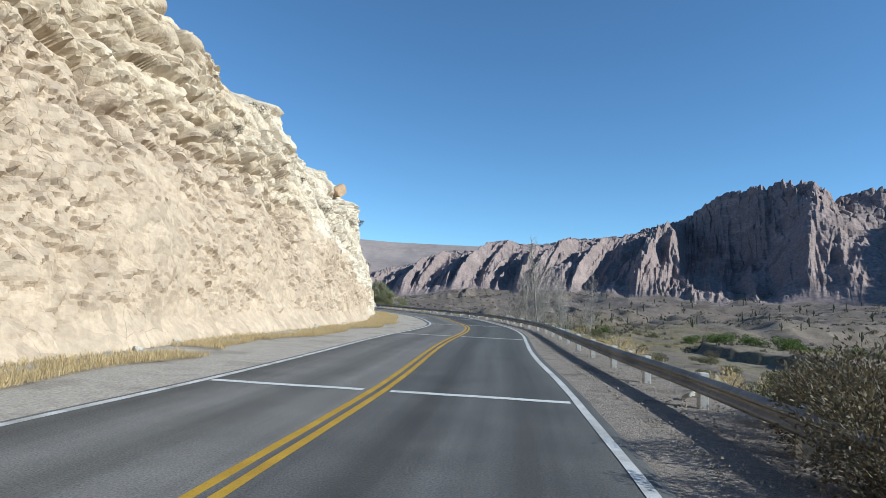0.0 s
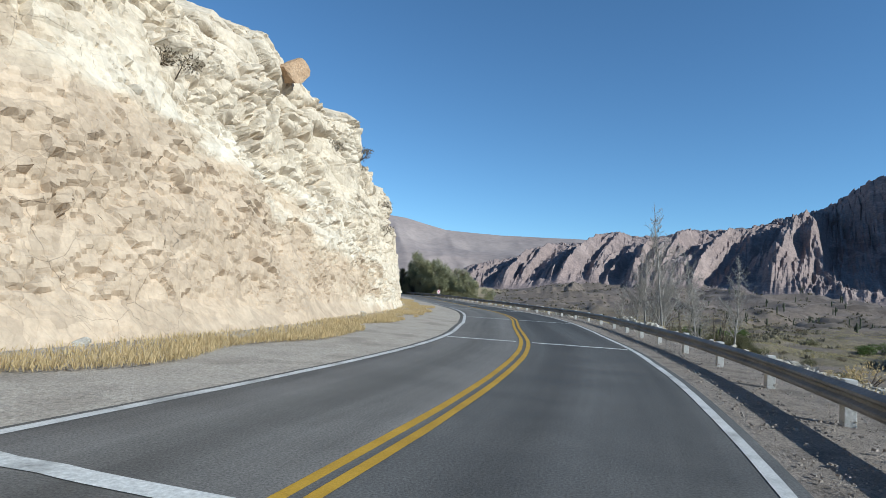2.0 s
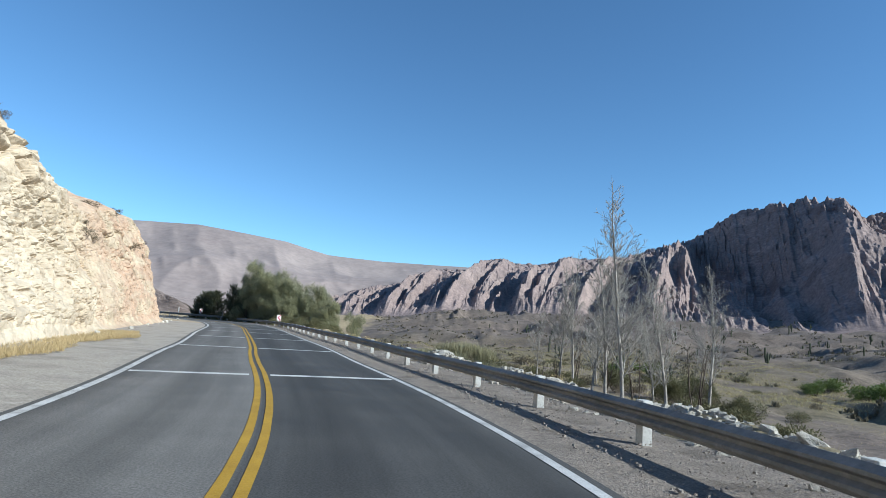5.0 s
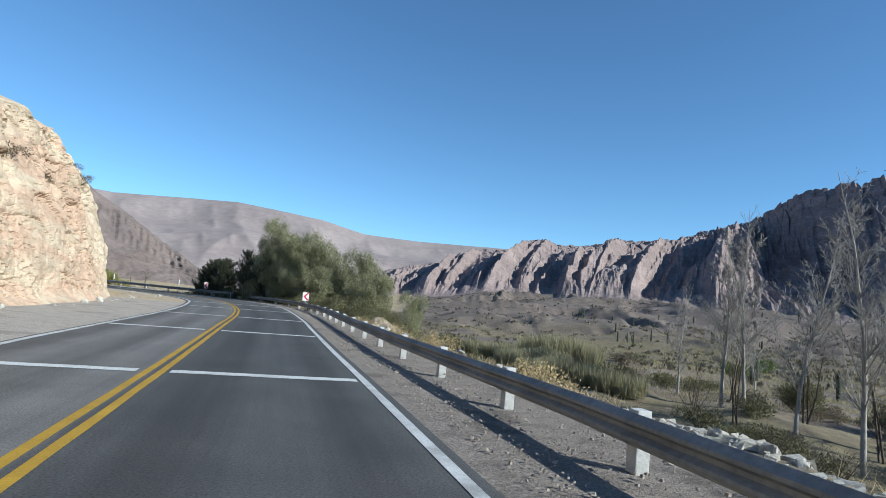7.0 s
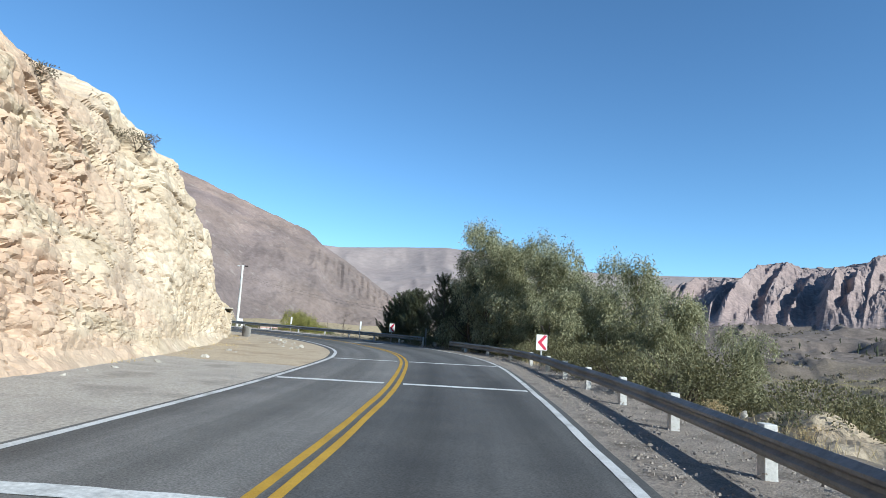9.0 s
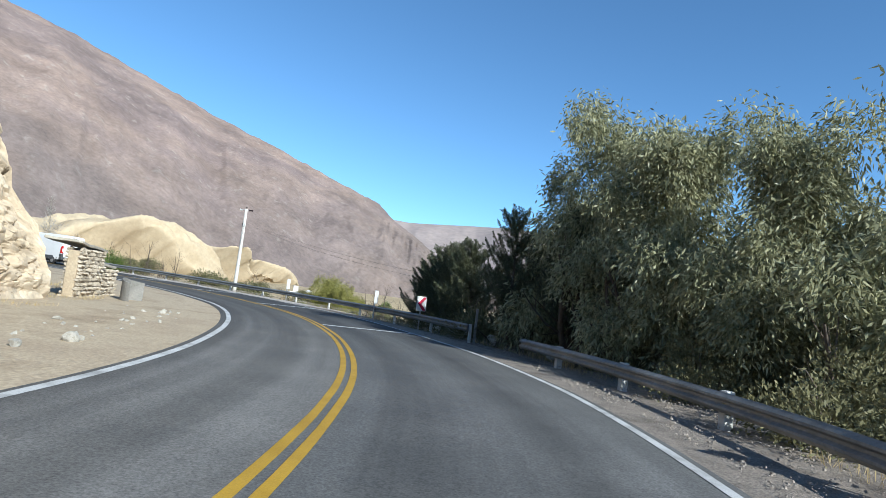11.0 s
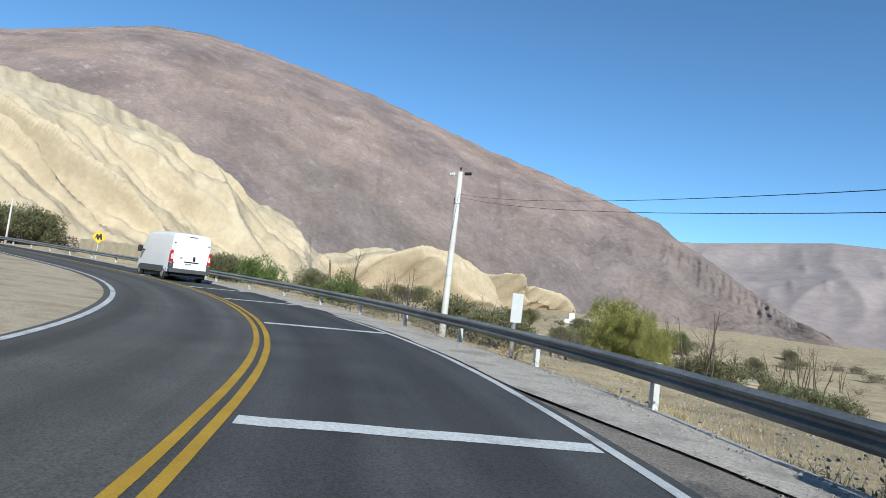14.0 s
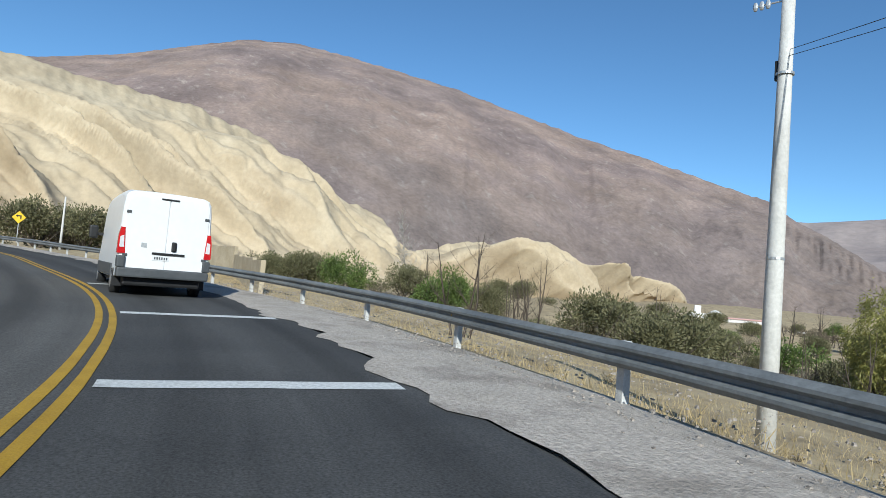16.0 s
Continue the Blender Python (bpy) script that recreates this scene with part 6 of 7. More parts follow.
# ---- signs and posts along the road ----
ALU = surface("dull_aluminium", [(0.50, 0.51, 0.51), (0.62, 0.63, 0.63)], 2, 0.45, 0.05, 12, metal=0.6, speck=0.15)
SIGN_WHITE = surface("white_sign_sheeting", [(0.68, 0.68, 0.67), (0.76, 0.76, 0.75)], 3, 0.45, 0.02, 10, speck=0.1)
SIGN_RED = surface("crimson_sign_sheeting", [(0.42, 0.015, 0.05), (0.50, 0.025, 0.065)], 4, 0.45, 0.02, 10, speck=0.12)
SIGN_YELLOW = surface("yellow_sign_sheeting", [(0.72, 0.46, 0.02), (0.80, 0.54, 0.03)], 3, 0.45, 0.02, 10, speck=0.1)
BLACK = surface("black_plastic", [(0.012, 0.012, 0.013), (0.022, 0.022, 0.023)], 3, 0.5, 0.05, 10, speck=0.2)


def prism(outline, x0, x1):
    """A plate: outline in y and z, from x0 to x1."""
    bm = bmesh.new()
    a, b = [bm.verts.new((x0, y, z)) for y, z in outline], [bm.verts.new((x1, y, z)) for y, z in outline]
    bm.faces.new(a)
    bm.faces.new(b[::-1])
    for i in range(len(a)):
        j = (i + 1) % len(a)
        bm.faces.new((a[j], a[i], b[i], b[j]))
    bmesh.ops.recalc_face_normals(bm, faces=bm.faces)
    return bm


def rounded(w, h, r, z=0.0, k=4):
    out = []
    for cx, cy, a0 in ((w / 2 - r, h / 2 - r, 0), (-w / 2 + r, h / 2 - r, 90), (-w / 2 + r, -h / 2 + r, 180), (w / 2 - r, -h / 2 + r, 270)):
        out += [(cx + r * math.cos(radians(a0 + 90 * i / k)), cy + r * math.sin(radians(a0 + 90 * i / k)) + z) for i in range(k + 1)]
    return out


def chevron_sign(s, off, middle, turn=0.0, tall=0.70, wide=0.56, foot=0.0):
    """Faces the traffic that comes up the road; its local -x looks back along it."""
    root = tagged(new("chevron_sign"), "white road sign with a crimson chevron on a steel post", "road sign", "chevron signs of the bend")
    p = on_road(s, off)
    tx, ty = np.interp(s, CS, TX), np.interp(s, CS, TY)
    root.matrix_basis = pose(p[0], p[1], p[2], 0, 0, math.degrees(math.atan2(ty, tx)) + turn)
    z = middle
    part("panel", prism(rounded(wide, tall, 0.04, z), -0.012, 0.0), SIGN_WHITE, root)
    a, b, c = wide * 0.42, wide * 0.30, tall * 0.46
    # seen from the front, local +y lies to the left
    part("chevron", prism([(0.40 * wide, z), (-0.20 * wide, z + c), (-0.44 * wide, z + c), (-0.44 * wide, z + c * 0.82), (0.02 * wide, z), (-0.44 * wide, z - c * 0.82), (-0.44 * wide, z - c), (-0.20 * wide, z - c)], -0.017, -0.0125), SIGN_RED, root, "crimson chevron")
    bm = bmesh.new()
    box(bm, 0.004, 0.05, -0.03, 0.03, -0.4 - foot, z + tall * 0.4, 0.004)
    part("post", bm, ALU, root)
    bm = bmesh.new()
    for dz in (-0.2, 0.2):
        box(bm, 0.001, 0.006, -0.06, 0.06, z + dz - 0.015, z + dz + 0.015)
    part("bracket", bm, ALU, root)
    return root


chevron_sign(s_at(-19.94, 134.76) + 0.1, rail_line(197.0) + 0.55, 1.0, 14)
chevron_sign(s_at(-36.4, 152.75), float(to_road(np.array([-36.4]), np.array([152.75]))[1][0]), 1.12, 10)


def turned_sign(x, y, top, turn, label):
    """A sign for the other direction, seen from its edge and back."""
    root = tagged(new("road_sign"), label, "road sign", "signs seen from behind")
    z = float(road_z(np.array(x), np.array(y)))
    root.matrix_basis = pose(x, y, z, 0, 0, turn)
    part("panel", prism(rounded(0.56, 0.72, 0.04, top - 0.36), 0.04, 0.055), SIGN_WHITE, root)
    bm = bmesh.new()
    box(bm, -0.03, 0.03, -0.05, 0.05, -0.6, top - 0.25, 0.006)
    part("post", bm, ALU, root)
    return root


for x, y, top, turn in ((-40.9, 155.35, 1.5, 15), (-51.9, 160.1, 1.5, 20)):
    turned_sign(x, y, top, turn, "narrow white sign panel turned aside, on a square post")

# tall posts that stand where the first rail ends and the second begins
for s, high in ((S_GATE + 6.3, 1.25),):
    p = on_road(s, rail_line(s) + 0.42)
    bm = bmesh.new()
    box(bm, -0.045, 0.045, -0.045, 0.045, -0.4, high, 0.01)
    ob = part("marker_post", bm, OLD_STEEL)
    ob.matrix_basis = pose(*p, 0, 0, 40)
    tagged(ob, "weathered grey post behind the end of the rail", "post")


def warning_sign(x, y, z, face, label, arrow):
    root = tagged(new("warning_sign"), label, "road sign")
    root.matrix_basis = pose(x, y, z, 0, 0, face)
    d = 0.6
    part("panel", prism([(0, d), (-d, 0), (0, -d), (d, 0)], -0.012, 0), SIGN_YELLOW, root)
    if arrow:
        bm = prism([(-0.22, -0.18), (-0.12, -0.18), (-0.12, 0.08), (0.12, 0.08), (0.12, 0.0), (0.28, 0.14), (0.12, 0.28), (0.12, 0.2), (-0.22, 0.2)], -0.017, -0.0125)
    else:
        bm = prism([(-0.26, -0.24), (-0.16, -0.24), (-0.08, -0.02), (0.0, -0.24), (0.1, -0.24), (0.2, -0.02), (0.26, -0.2), (0.3, -0.14), (0.2, 0.24), (0.08, 0.26), (0.02, 0.08), (-0.06, 0.3), (-0.18, 0.28), (-0.24, 0.06)], -0.017, -0.0125)
    part("symbol", bm, BLACK, root, "black symbol")
    bm = bmesh.new()
    box(bm, 0.004, 0.05, -0.03, 0.03, -2.4, 0.3, 0.004)
    part("post", bm, ALU, root)


warning_sign(-102.6, 155.6, 2.95, 172, "yellow diamond warning sign on a post beside the road", False)
warning_sign(-126.9, 146.2, 4.15, 165, "yellow diamond sign with a bent arrow on a post", True)

# ---- power line ----
CONCRETE = surface("pole_concrete", [(0.55, 0.53, 0.49), (0.68, 0.66, 0.62)], 1.2, 0.8, 0.2, 12, speck=0.15)
GLASS = surface("dark_insulator", [(0.02, 0.018, 0.02), (0.05, 0.03, 0.03)], 6, 0.25, 0.0, 4)


def power_pole(x, y, z0, z1, r, label, arm=True, turn=0.0):
    root = tagged(new("power_pole"), label, "power pole")
    root.matrix_basis = pose(x, y, z0, 0, 0, turn)
    h = z1 - z0
    part("shaft", tube(bmesh.new(), [(0, 0, -0.5), (0, 0, h * 0.35), (0, 0, h * 0.7), (0, 0, h)], [r, r * 0.88, r * 0.76, r * 0.64], 16), CONCRETE, root, rounded=True)
    if arm:
        for z in (h * 0.42, h * 0.82):
            part("band", tube(bmesh.new(), [(0, 0, z), (0, 0, z + 0.05)], [r * 0.9, r * 0.9], 14), ALU, root)
        bm = bmesh.new()
        tube(bm, [(-0.62, 0, h - 0.1), (0.62, 0, h - 0.1)], [0.02, 0.02], 6)
        part("crossarm", bm, ALU, root)
        for a in (-0.62, -0.5, -0.38, 0.34, 0.48, 0.6):
            part("insulator", tube(bmesh.new(), [(a, 0, h - 0.19), (a, 0, h - 0.14), (a, 0, h - 0.08), (a, 0, h - 0.02)], [0.03, 0.09 if a > 0 else 0.05, 0.09 if a > 0 else 0.05, 0.03], 8), GLASS if a > 0 else ALU, root)
        part("insulator", tube(bmesh.new(), [(0, 0, h), (0, 0, h + 0.1), (0, 0, h + 0.16), (0, 0, h + 0.24)], [0.015, 0.02, 0.06, 0.03], 8), GLASS, root)
        bm = bmesh.new()
        box(bm, -r * 0.95, -r * 0.6, -0.05, 0.05, h - 1.75, h - 1.35, 0.01)
        part("bracket", bm, BLACK, root)
    return root


power_pole(-65.55, 167.75, -1.5, 7.75, 0.19, "pale concrete power pole with insulators behind the guard rail", True, 20)
power_pole(-140.5, 148.4, 1.6, 7.6, 0.14, "distant pale concrete power pole", False)
power_pole(-19.5, 148.2, -6.5, 2.8, 0.17, "pale concrete power pole among the trees", True, 20)
wire = surface("dark_wire", [(0.02, 0.02, 0.022), (0.03, 0.03, 0.032)], 1, 0.6, 0.0, 4)
for a, b, sag in (((-65.55, 167.75, 6.6), (-19.5, 148.2, 1.9), 1.06), ((-65.5, 167.7, 6.45), (-19.5, 148.2, 1.75), 1.2)):
    a, b = Vector(a), Vector(b)
    line = [a.lerp(b, t / 24) - Vector((0, 0, sag * 4 * (t / 24) * (1 - t / 24))) for t in range(25)]
    ob = part("power_cable", tube(bmesh.new(), line, [0.0065] * 25, 5), wire)
    tagged(ob, "thin dark cable sagging from the power pole", "cable", "cables of the power line")

# ---- the stone ruin and the pipe on the gravel lot ----
MASON = surface("dry_stone", [(0.47, 0.39, 0.29), (0.64, 0.55, 0.43), (0.55, 0.46, 0.35)], 1.4, 0.93, 0.6, 9, vary=0.22)
SLAB = surface("flat_stone_slab", [(0.40, 0.36, 0.29), (0.54, 0.49, 0.41)], 1.3, 0.9, 0.5, 9)
stones = [rock_mesh(60 + n, MASON) for n in range(5)]


def stone_wall(a, b, high, label):
    """A dry-stone wall of separate stones on an earth core."""
    a, b = Vector(a), Vector(b)
    root = tagged(new("stone_wall"), label, "wall", "walls of the ruin")
    run_, up = b - a, Vector((0, 0, 1))
    way = run_.normalized()
    out = way.cross(up)
    core = bmesh.new()
    box(core, 0, run_.length, -0.16, 0.16, -0.2, high * 0.93, 0.03)
    ob = part("core", core, LOT, root)
    ob.matrix_basis = pose(*a, 0, 0, math.degrees(math.atan2(way.y, way.x)))
    gen_ = np.random.default_rng(91)
    z = 0.08
    while z < high:
        t = gen_.uniform(0, 0.2)
        tall = gen_.uniform(0.09, 0.15)
        while t < run_.length:
            w = gen_.uniform(0.14, 0.3)
            for side in (1, -1):
                st = new("stone", stones[int(gen_.integers(5))])
                st.parent = root
                st.matrix_basis = Matrix.LocRotScale(a + way * t + out * side * 0.17 + up * z, Euler((gen_.uniform(-0.2, 0.2), gen_.uniform(-0.2, 0.2), math.atan2(way.y, way.x) + gen_.uniform(-0.2, 0.2))), (w * 0.62, 0.13, tall * 0.85))
            t += w * 1.02
        z += tall * 1.05
    return root


stone_wall((-40.9, 138.6, 0), (-42.8, 140.6, 0), 1.7, "dry-stone wall of a ruined hut against the rock")
stone_wall((-42.9, 140.7, 0), (-44.0, 141.9, 0), 1.1, "lower dry-stone wall of a ruined hut")
stone_wall((-44.0, 141.9, 0), (-45.0, 140.9, 0), 1.05, "short dry-stone end wall of a ruined hut")
for x, y, z, l, w, turn in ((-42.1, 139.4, 1.80, 3.1, 1.1, 134), (-43.7, 141.1, 1.19, 1.7, 0.95, 132)):
    bm = bmesh.new()
    box(bm, -l / 2, l / 2, -w / 2, w / 2, -0.045, 0.045, 0.02)
    bmesh.ops.subdivide_edges(bm, edges=bm.edges, cuts=3, use_grid_fill=True)
    for v in bm.verts:
        v.co += 0.045 * Vector(noise.noise_vector(v.co * 1.9 + Vector((x, y, 0))))
    ob = part("stone_slab", bm, SLAB)
    ob.matrix_basis = pose(x, y, z, 3, 3, turn)
    tagged(ob, "flat stone slab roofing the ruined wall", "stone slab", "roof slabs of the ruin")
bm = bmesh.new()
arc = [(0.62 * math.cos(radians(a)), 0.62 * math.sin(radians(a))) for a in range(-75, 76, 10)]
outer = arc + [(x * 1.08, y * 1.08) for x, y in arc[::-1]]
low, high_ = [bm.verts.new((x, y, 0.0)) for x, y in outer], [bm.verts.new((x, y, 0.95 - 0.25 * abs(y))) for x, y in outer]
bm.faces.new(low)
bm.faces.new(high_[::-1])
for i in range(len(low)):
    bm.faces.new((low[i], low[(i + 1) % len(low)], high_[(i + 1) % len(low)], high_[i]))
bmesh.ops.recalc_face_normals(bm, faces=bm.faces)
pipe = part("pipe_half", bm, surface("grey_concrete", [(0.20, 0.19, 0.17), (0.29, 0.275, 0.25)], 2, 0.9, 0.4, 10), rounded=False)
pipe.matrix_basis = pose(-41.1, 141.3, -0.08, 0, 0, 215)
tagged(pipe, "broken half of a grey concrete pipe on the gravel lot", "pipe")
for n in range(46):
    p = on_road(200 + 13 * gen.uniform(), -4.3 - 1.9 * gen.uniform())
    rock(p[0], p[1], gen.uniform(0.03, 0.13) * (1.6 if n % 9 == 0 else 1), "pale stone scattered on the gravel lot", "stones on the lot", z=0.0)

# ---- the chapel and walls beyond the valley ----
PLASTER = surface("white_plaster", [(0.66, 0.63, 0.60), (0.78, 0.76, 0.73)], 0.6, 0.9, 0.2, 12, speck=0.12)
PINK = surface("pink_plaster", [(0.55, 0.33, 0.30), (0.62, 0.40, 0.36)], 0.6, 0.9, 0.2, 12, speck=0.12)
DARK = surface("dark_opening", [(0.02, 0.02, 0.022), (0.035, 0.035, 0.035)], 1, 0.6, 0.0, 4)
TAN_WALL = surface("adobe_plaster", [(0.40, 0.33, 0.22), (0.50, 0.42, 0.30)], 0.8, 0.92, 0.3, 14, speck=0.2)


def chapel(x, y, z, turn):
    root = tagged(new("chapel"), "low white chapel with arched openings and a small bell tower", "chapel")
    root.matrix_basis = pose(x, y, z, 0, 0, turn)
    bm = bmesh.new()
    box(bm, -8.5, 8.5, 0, 6, -1.5, 3.6, 0.06)
    box(bm, -8.5, -3.6, -0.4, 0.5, -1.5, 4.6, 0.06)
    part("wall", bm, PLASTER, root)
    bm = bmesh.new()
    box(bm, -8.8, 8.8, -0.35, 6.3, 3.6, 3.95, 0.08)
    part("roof", bm, PINK, root, "pink roof edge")
    bm = bmesh.new()
    box(bm, -7.4, -6.0, -0.2, 1.2, 4.6, 6.6, 0.08)
    part("bell_tower", bm, PLASTER, root)
    part("dome", tube(bmesh.new(), [(-2.6, 2.4, 3.9), (-2.6, 2.4, 4.6), (-2.6, 2.4, 5.3), (-2.6, 2.4, 5.6)], [1.7, 1.5, 0.9, 0.1], 14), PLASTER, root, rounded=True)
    for n, (cx, w, h) in enumerate([(-5.9, 1.5, 1.0), (0.4, 1.1, 2.0), (2.4, 1.1, 2.0), (4.4, 1.1, 2.0), (6.6, 1.0, 1.6), (-2.6, 1.0, 1.6)]):
        arch = [(cx - w / 2, 0.2), (cx - w / 2, h - w / 2)] + [(cx - w / 2 * math.cos(radians(a)), h - w / 2 + w / 2 * math.sin(radians(a)) + 0.2) for a in range(0, 181, 20)] + [(cx + w / 2, 0.2)]
        bm = prism(arch, -0.02, 0.01)
        ob = part("arched_window", bm, DARK, root, "dark arched opening")
        ob.matrix_basis = pose(0, -0.42 if cx < -3.6 else -0.02, 0.5, 0, 0, -90) @ pose(0, 0, 0) @ Matrix.Scale(-1, 4, (0, 1, 0))
    return root


def long_wall(a, b, high, material_, label, thick=0.3):
    a, b = Vector(a), Vector(b)
    d = b - a
    flat_ = Vector((d.x, d.y, 0))
    bm = bmesh.new()
    n = max(2, int(flat_.length / 4))
    for i in range(n):
        t0, t1 = flat_.length * i / n, flat_.length * (i + 1) / n
        z = d.z * (i + 0.5) / n
        box(bm, t0, t1, -thick / 2, thick / 2, z - 1.5, z + high + 0.04 * (i % 2), 0.03)
    ob = part("garden_wall", bm, material_)
    ob.matrix_basis = pose(*a, 0, 0, math.degrees(math.atan2(d.y, d.x)))
    return tagged(ob, label, "wall", "walls beside the road")


face_ = math.degrees(math.atan2(156.5 - 324, -58 + 188))
chapel(-186.5, 322.5, -7.2, face_ + 90 + 12).scale = (1.4, 1.0, 1.15)
long_wall((-178, 329, -7.0), (-169.5, 335, -7.2), 2.2, PLASTER, "long white garden wall beside the chapel")
long_wall((-197, 316, -6.6), (-214, 300, -6.2), 1.8, PLASTER, "white garden wall leading away from the chapel")
long_wall((-95.6, 163.4, 0.5), (-112, 164.0, 1.0), 1.25, TAN_WALL, "low tan wall beyond the guard rail")
long_wall((-112, 164.0, 1.0), (-140, 157.0, 1.5), 1.9, TAN_WALL, "tan adobe wall along the far side of the road")


def adobe_house(x, y, turn, wide=5.6, deep=4.0, high=2.2):
    """Four walls, the front one with two window openings, and a flat roof; local -y is the front."""
    root = tagged(new("adobe_house"), "small flat-roofed adobe house with two small windows", "house")
    root.matrix_basis = pose(x, y, float(land(np.array([x]), np.array([y]))[0]), 0, 0, turn)
    bm = bmesh.new()
    z0, z1, sill, lintel = -0.8, high, 1.0, 1.55
    for a, b in ((-wide / 2, -1.6), (-1.0, 1.0), (1.6, wide / 2)):
        box(bm, a, b, -0.3, 0, z0, z1)
    for a, b in ((-1.6, -1.0), (1.0, 1.6)):
        box(bm, a, b, -0.3, 0, z0, sill)
        box(bm, a, b, -0.3, 0, lintel, z1)
    box(bm, -wide / 2, wide / 2, deep - 0.3, deep, z0, z1)
    for a in (-wide / 2, wide / 2 - 0.3):
        box(bm, a, a + 0.3, 0, deep - 0.3, z0, z1)
    part("wall", bm, TAN_WALL, root)
    bm = bmesh.new()
    box(bm, -wide / 2 - 0.1, wide / 2 + 0.1, -0.4, deep + 0.1, high, high + 0.14, 0.03)
    part("roof", bm, TAN_WALL, root)
    for a in (-1.3, 1.3):
        bm = bmesh.new()
        box(bm, a - 0.3, a + 0.3, -0.2, -0.16, sill, lintel)
        part("window", bm, DARK, root, "small dark window")
    return root


adobe_house(-69.2, 200.0, 30)
long_wall((-84, 206, -6.5), (-74, 210, -6.5), 1.0, TAN_WALL, "low pale masonry wall in the dry garden")
for az, d, kind, big in ((92.5, 100, olive, 3.2), (94.0, 104, olive, 3.0), (96.0, 98, dry, 2.6), (90.2, 96, dry, 2.4), (88.2, 84, dry, 1.6), (86.0, 82, dry, 1.5)):
    put(kind, *from_eye(-57.85, 156.6, az, d), 37 * d, big)
for n, (x, y) in enumerate([(-57, 149.5), (-60, 151.0), (-53, 147.5), (-44, 142.6)]):
    p_ = (x - 3, y - 6)
    put(olive, p_[0], p_[1], 71 * n, 0.6)

# ---- the white van ----
VAN_WHITE = surface("white_van_paint", [(0.78, 0.78, 0.78), (0.83, 0.83, 0.83)], 0.7, 0.3, 0.0, 10, speck=0.03, spec=0.5)
GREY_PLASTIC = surface("grey_bumper_plastic", [(0.06, 0.065, 0.07), (0.09, 0.095, 0.10)], 3, 0.6, 0.05, 20, speck=0.15)
RUBBER = surface("tyre_rubber", [(0.018, 0.018, 0.018), (0.032, 0.031, 0.03)], 4, 0.85, 0.2, 12)
RIM = surface("steel_rim", [(0.30, 0.30, 0.31), (0.42, 0.42, 0.43)], 4, 0.45, 0.05, 10, metal=0.7)
LENS_RED = surface("red_lamp_lens", [(0.45, 0.01, 0.015), (0.55, 0.02, 0.02)], 6, 0.2, 0.0, 6, speck=0.1, spec=0.5)
LENS_CLEAR = surface("clear_lamp_lens", [(0.62, 0.60, 0.60), (0.72, 0.70, 0.70)], 6, 0.2, 0.0, 6, speck=0.1, spec=0.5)
PANE = surface("dark_van_glass", [(0.015, 0.017, 0.02), (0.022, 0.025, 0.028)], 2, 0.08, 0.0, 4, speck=0.05, spec=0.5)


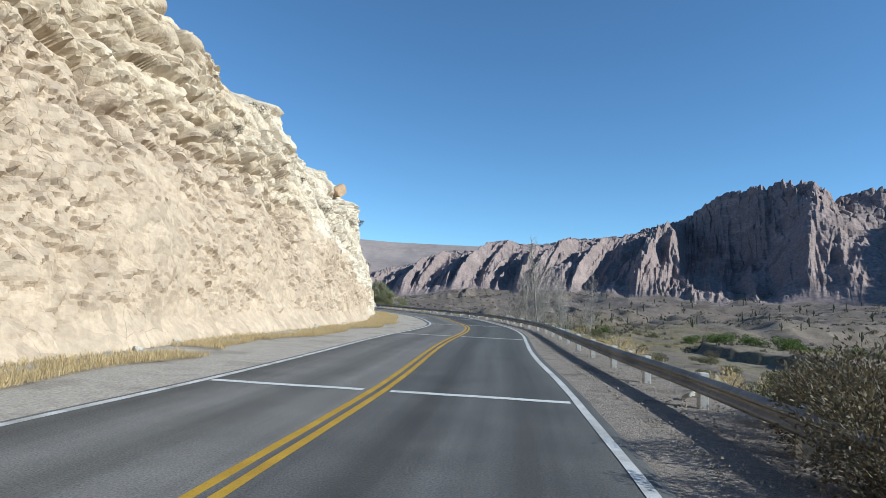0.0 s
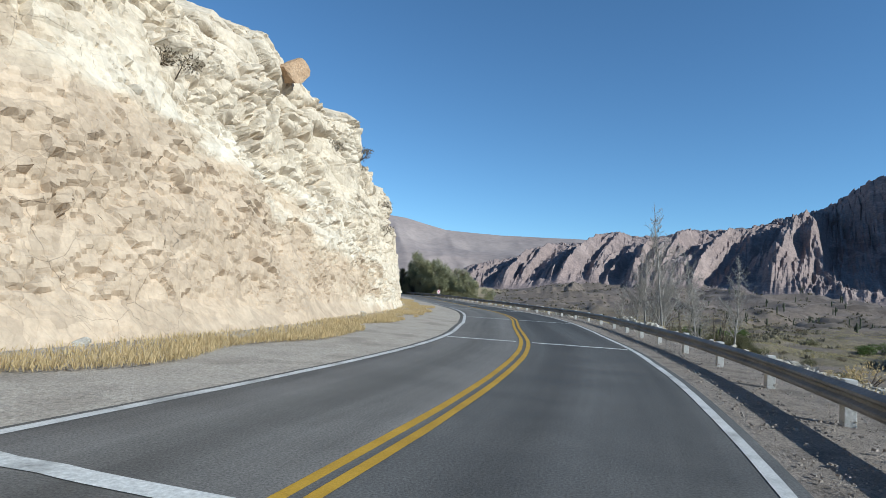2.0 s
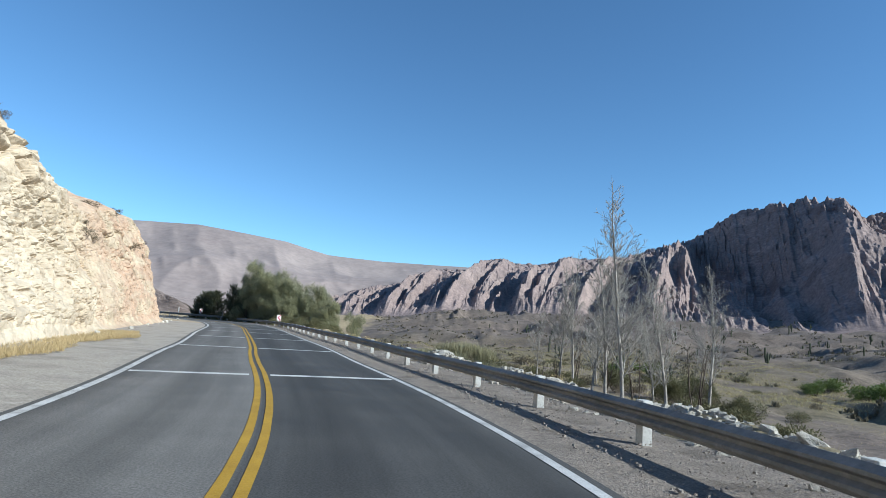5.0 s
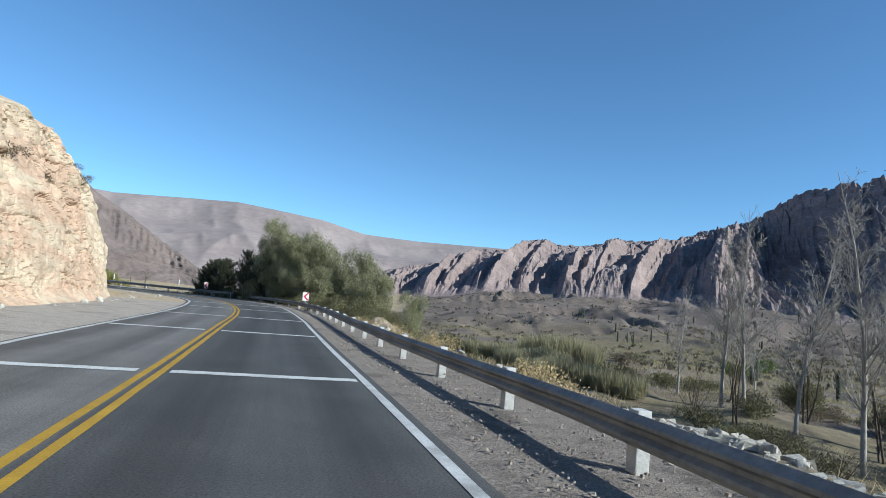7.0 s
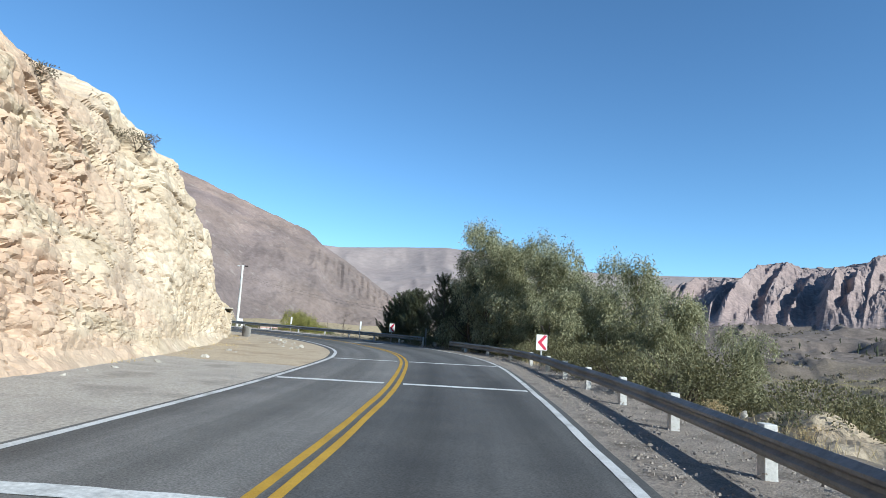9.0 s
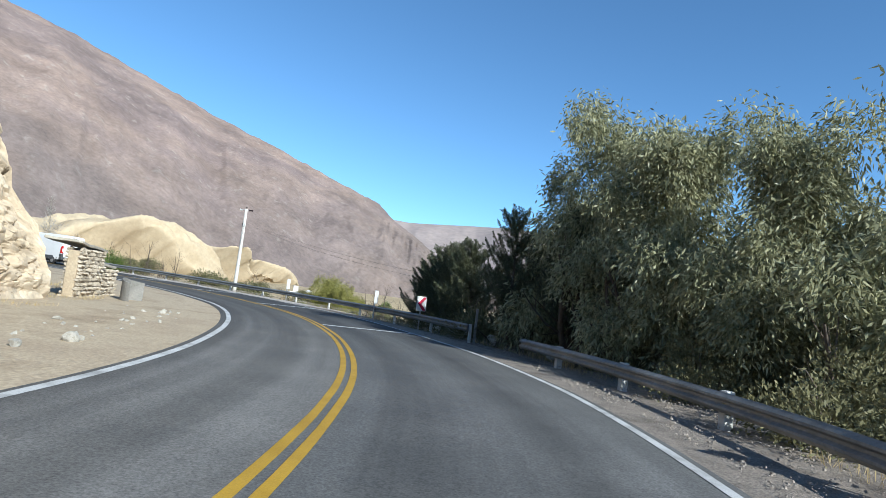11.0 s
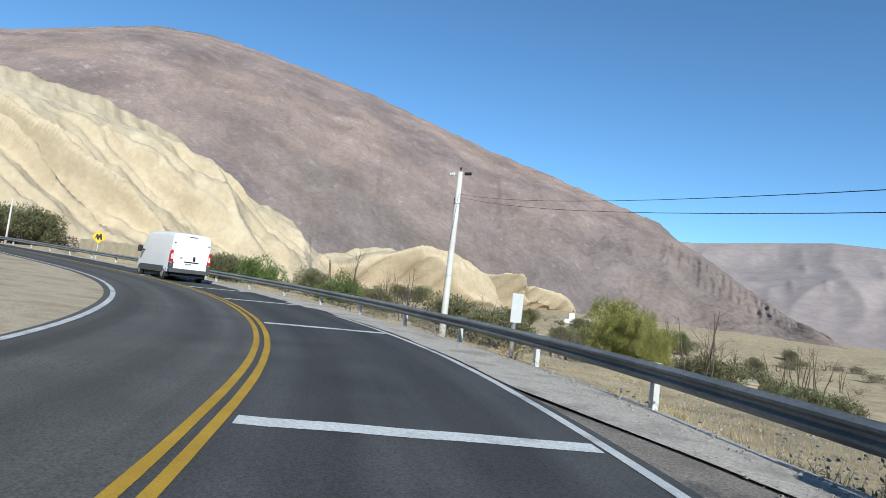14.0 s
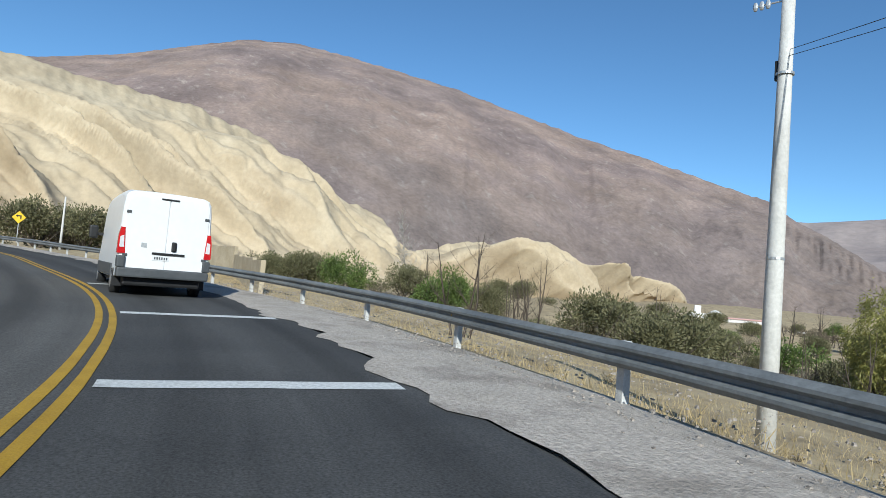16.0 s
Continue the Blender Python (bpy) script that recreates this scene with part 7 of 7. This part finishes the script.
def van(x, y, z, turn):
    """Local +x is ahead; the back doors stand at x = 0."""
    root = tagged(new("van"), "tall white panel van with grey bumper on the road", "van")
    root.matrix_basis = pose(x, y, z, 0, 0, turn)
    # sections: x, roof, half width, sill
    sections = [(0.0, 2.40, 0.97, 0.52), (0.05, 2.46, 1.0, 0.48), (0.6, 2.52, 1.02, 0.42), (2.0, 2.54, 1.025, 0.40), (3.7, 2.53, 1.025, 0.40), (4.25, 2.46, 1.02, 0.40), (4.75, 2.05, 1.01, 0.40), (5.25, 1.48, 1.0, 0.42), (5.75, 1.18, 0.95, 0.42), (5.98, 0.92, 0.82, 0.45)]
    bm = bmesh.new()
    rings = []
    for sx, top, hw, sill in sections:
        belt = sill + (top - sill) * 0.42
        half = [(hw * 0.985, sill), (hw, belt * 0.7 + sill * 0.3), (hw, belt), (hw - 0.03, top - 0.42), (hw - 0.06, top - 0.16), (hw - 0.11, top - 0.06), (hw - 0.22, top - 0.008), (hw * 0.3, top + 0.01)]
        ring = [(sx, a, b) for a, b in half] + [(sx, -a, b) for a, b in half[::-1]]
        rings.append([bm.verts.new(v) for v in ring])
    for r, q in zip(rings, rings[1:]):
        for i in range(len(r)):
            j = (i + 1) % len(r)
            bm.faces.new((r[i], q[i], q[j], r[j]))
    bm.faces.new(rings[0])
    bm.faces.new(rings[-1][::-1])
    bmesh.ops.recalc_face_normals(bm, faces=bm.faces)
    part("body", bm, VAN_WHITE, root, rounded=False)
    for side in (1, -1):
        door = part("rear_door", prism([(side * y_, z_) for y_, z_ in ((0.012, 0.66), (0.90, 0.66), (0.91, 1.2), (0.90, 2.05), (0.86, 2.24), (0.74, 2.33), (0.012, 2.36))], -0.022, 0.0), VAN_WHITE, root, "white rear door")
        for h in (0.95, 1.95):
            bm = bmesh.new()
            box(bm, -0.045, -0.02, side * 0.86 - 0.05, side * 0.86 + 0.05, h - 0.03, h + 0.03, 0.008)
            part("hinge", bm, GREY_PLASTIC, door)
    right = [o for o in root.children if o.name.startswith("rear_door")][0]
    bm = bmesh.new()
    box(bm, -0.05, -0.022, -0.42, 0.30, 1.0, 1.055, 0.01)
    part("handle_bar", bm, BLACK, right)
    bm = bmesh.new()
    box(bm, -0.045, -0.022, -0.17 - 0.055, -0.17 + 0.055, 1.10, 1.33, 0.03)
    part("handle", bm, BLACK, right, "black oval handle")
    bm = bmesh.new()
    box(bm, -0.03, -0.0225, -0.09, 0.28, 0.86, 0.98, 0.004)
    plate = part("number_plate", bm, SIGN_WHITE, right)
    bm = bmesh.new()
    for n in range(6):
        box(bm, -0.034, -0.0305, -0.05 + n * 0.052, -0.02 + n * 0.052, 0.89, 0.95)
    part("bars", bm, GREY_PLASTIC, plate)
    bm = bmesh.new()
    box(bm, -0.028, -0.0225, 0.42, 0.54, 1.15, 1.26, 0.004)
    part("badge", bm, ALU, right)
    for side in (1, -1):
        lamp = part("tail_light", prism([(side * 0.86, 0.98), (side * 1.025, 0.98), (side * 1.02, 1.35), (side * 0.985, 1.58), (side * 0.90, 1.58)], -0.035, 0.14), LENS_RED, root, "red tail light")
        part("lens", prism([(side * 0.89, 1.12), (side * 0.99, 1.12), (side * 0.985, 1.36), (side * 0.91, 1.40)], -0.042, -0.0355), LENS_CLEAR, lamp, "clear lower lens")
    bm = bmesh.new()
    box(bm, -0.10, 0.25, -1.0, 1.0, 0.44, 0.66, 0.04)
    part("rear_bumper", bm, GREY_PLASTIC, root, "grey rear bumper")
    for side in (1, -1):
        bm = bmesh.new()
        box(bm, -0.09, 0.22, side * 0.93 - 0.085, side * 0.93 + 0.085, 0.66, 0.93, 0.03)
        part("bumper_corner", bm, GREY_PLASTIC, root)
    bm = bmesh.new()
    box(bm, -0.035, 0.02, -0.2, 0.2, 2.30, 2.345, 0.012)
    part("brake_light", bm, BLACK, root, "dark high brake light")
    for side in (1, -1):
        bm = bmesh.new()
        box(bm, 0.9, 4.9, side * 1.02 - 0.02, side * 1.02 + 0.02, 0.42, 0.72, 0.012)
        part("side_sill", bm, GREY_PLASTIC, root)
        part("door_window", prism([(4.62, 1.42), (3.85, 1.42), (3.85, 2.08), (4.35, 2.08)], -0.01, 0.01), PANE, root, "dark cab window").matrix_basis = pose(0, side * 1.005, 0, side * 4, 0, 0) @ Matrix(((0, 1, 0, 0), (1, 0, 0, 0), (0, 0, 1, 0), (0, 0, 0, 1)))
        mirror = bmesh.new()
        box(mirror, 4.3, 4.48, side * 1.26 - 0.11, side * 1.26 + 0.11, 1.35, 1.72, 0.05)
        ob = part("mirror", mirror, BLACK, root)
        bm = bmesh.new()
        box(bm, 4.36, 4.42, min(side * 1.0, side * 1.2), max(side * 1.0, side * 1.2), 1.44, 1.52, 0.015)
        part("mirror_arm", bm, BLACK, ob)
        for wx in (0.98, 4.95):
            wheel = new("wheel")
            wheel.parent = root
            wheel.matrix_basis = pose(wx, side * 0.9, 0.345, 90, 0, 0)
            part("tyre", tube(bmesh.new(), [(0, 0, -0.11), (0, 0, -0.09), (0, 0, 0.09), (0, 0, 0.11)], [0.30, 0.345, 0.345, 0.30], 28), RUBBER, wheel, rounded=True)
            part("rim", tube(bmesh.new(), [(0, 0, -0.115), (0, 0, -0.08), (0, 0, 0.08), (0, 0, 0.115)], [0.20, 0.215, 0.215, 0.20], 24), RIM, wheel)
        for wx in (0.98,):
            bm = bmesh.new()
            box(bm, wx - 0.52, wx - 0.47, side * 0.92 - 0.11, side * 0.92 + 0.11, 0.2, 0.62, 0.01)
            part("mud_flap", bm, BLACK, root)
    bm = bmesh.new()
    box(bm, 0.1, 5.7, -0.85, 0.85, 0.24, 0.46, 0.05)
    part("underbody", bm, BLACK, root)
    part("windscreen", prism([(-0.86, 1.5), (0.86, 1.5), (0.80, 2.08), (-0.80, 2.08)], -0.01, 0.01), PANE, root).matrix_basis = pose(5.02 + 1.30, 0, -0.36, 0, -38, 0) @ pose(-0.1, 0, 0)
    return root


s_van = s_at(-71.2, 157.2) + 2.4
vx, vy, vz = on_road(s_van, 1.4)
van(vx, vy, vz, math.degrees(math.atan2(np.interp(s_van, CS, TY), np.interp(s_van, CS, TX))) - 1)
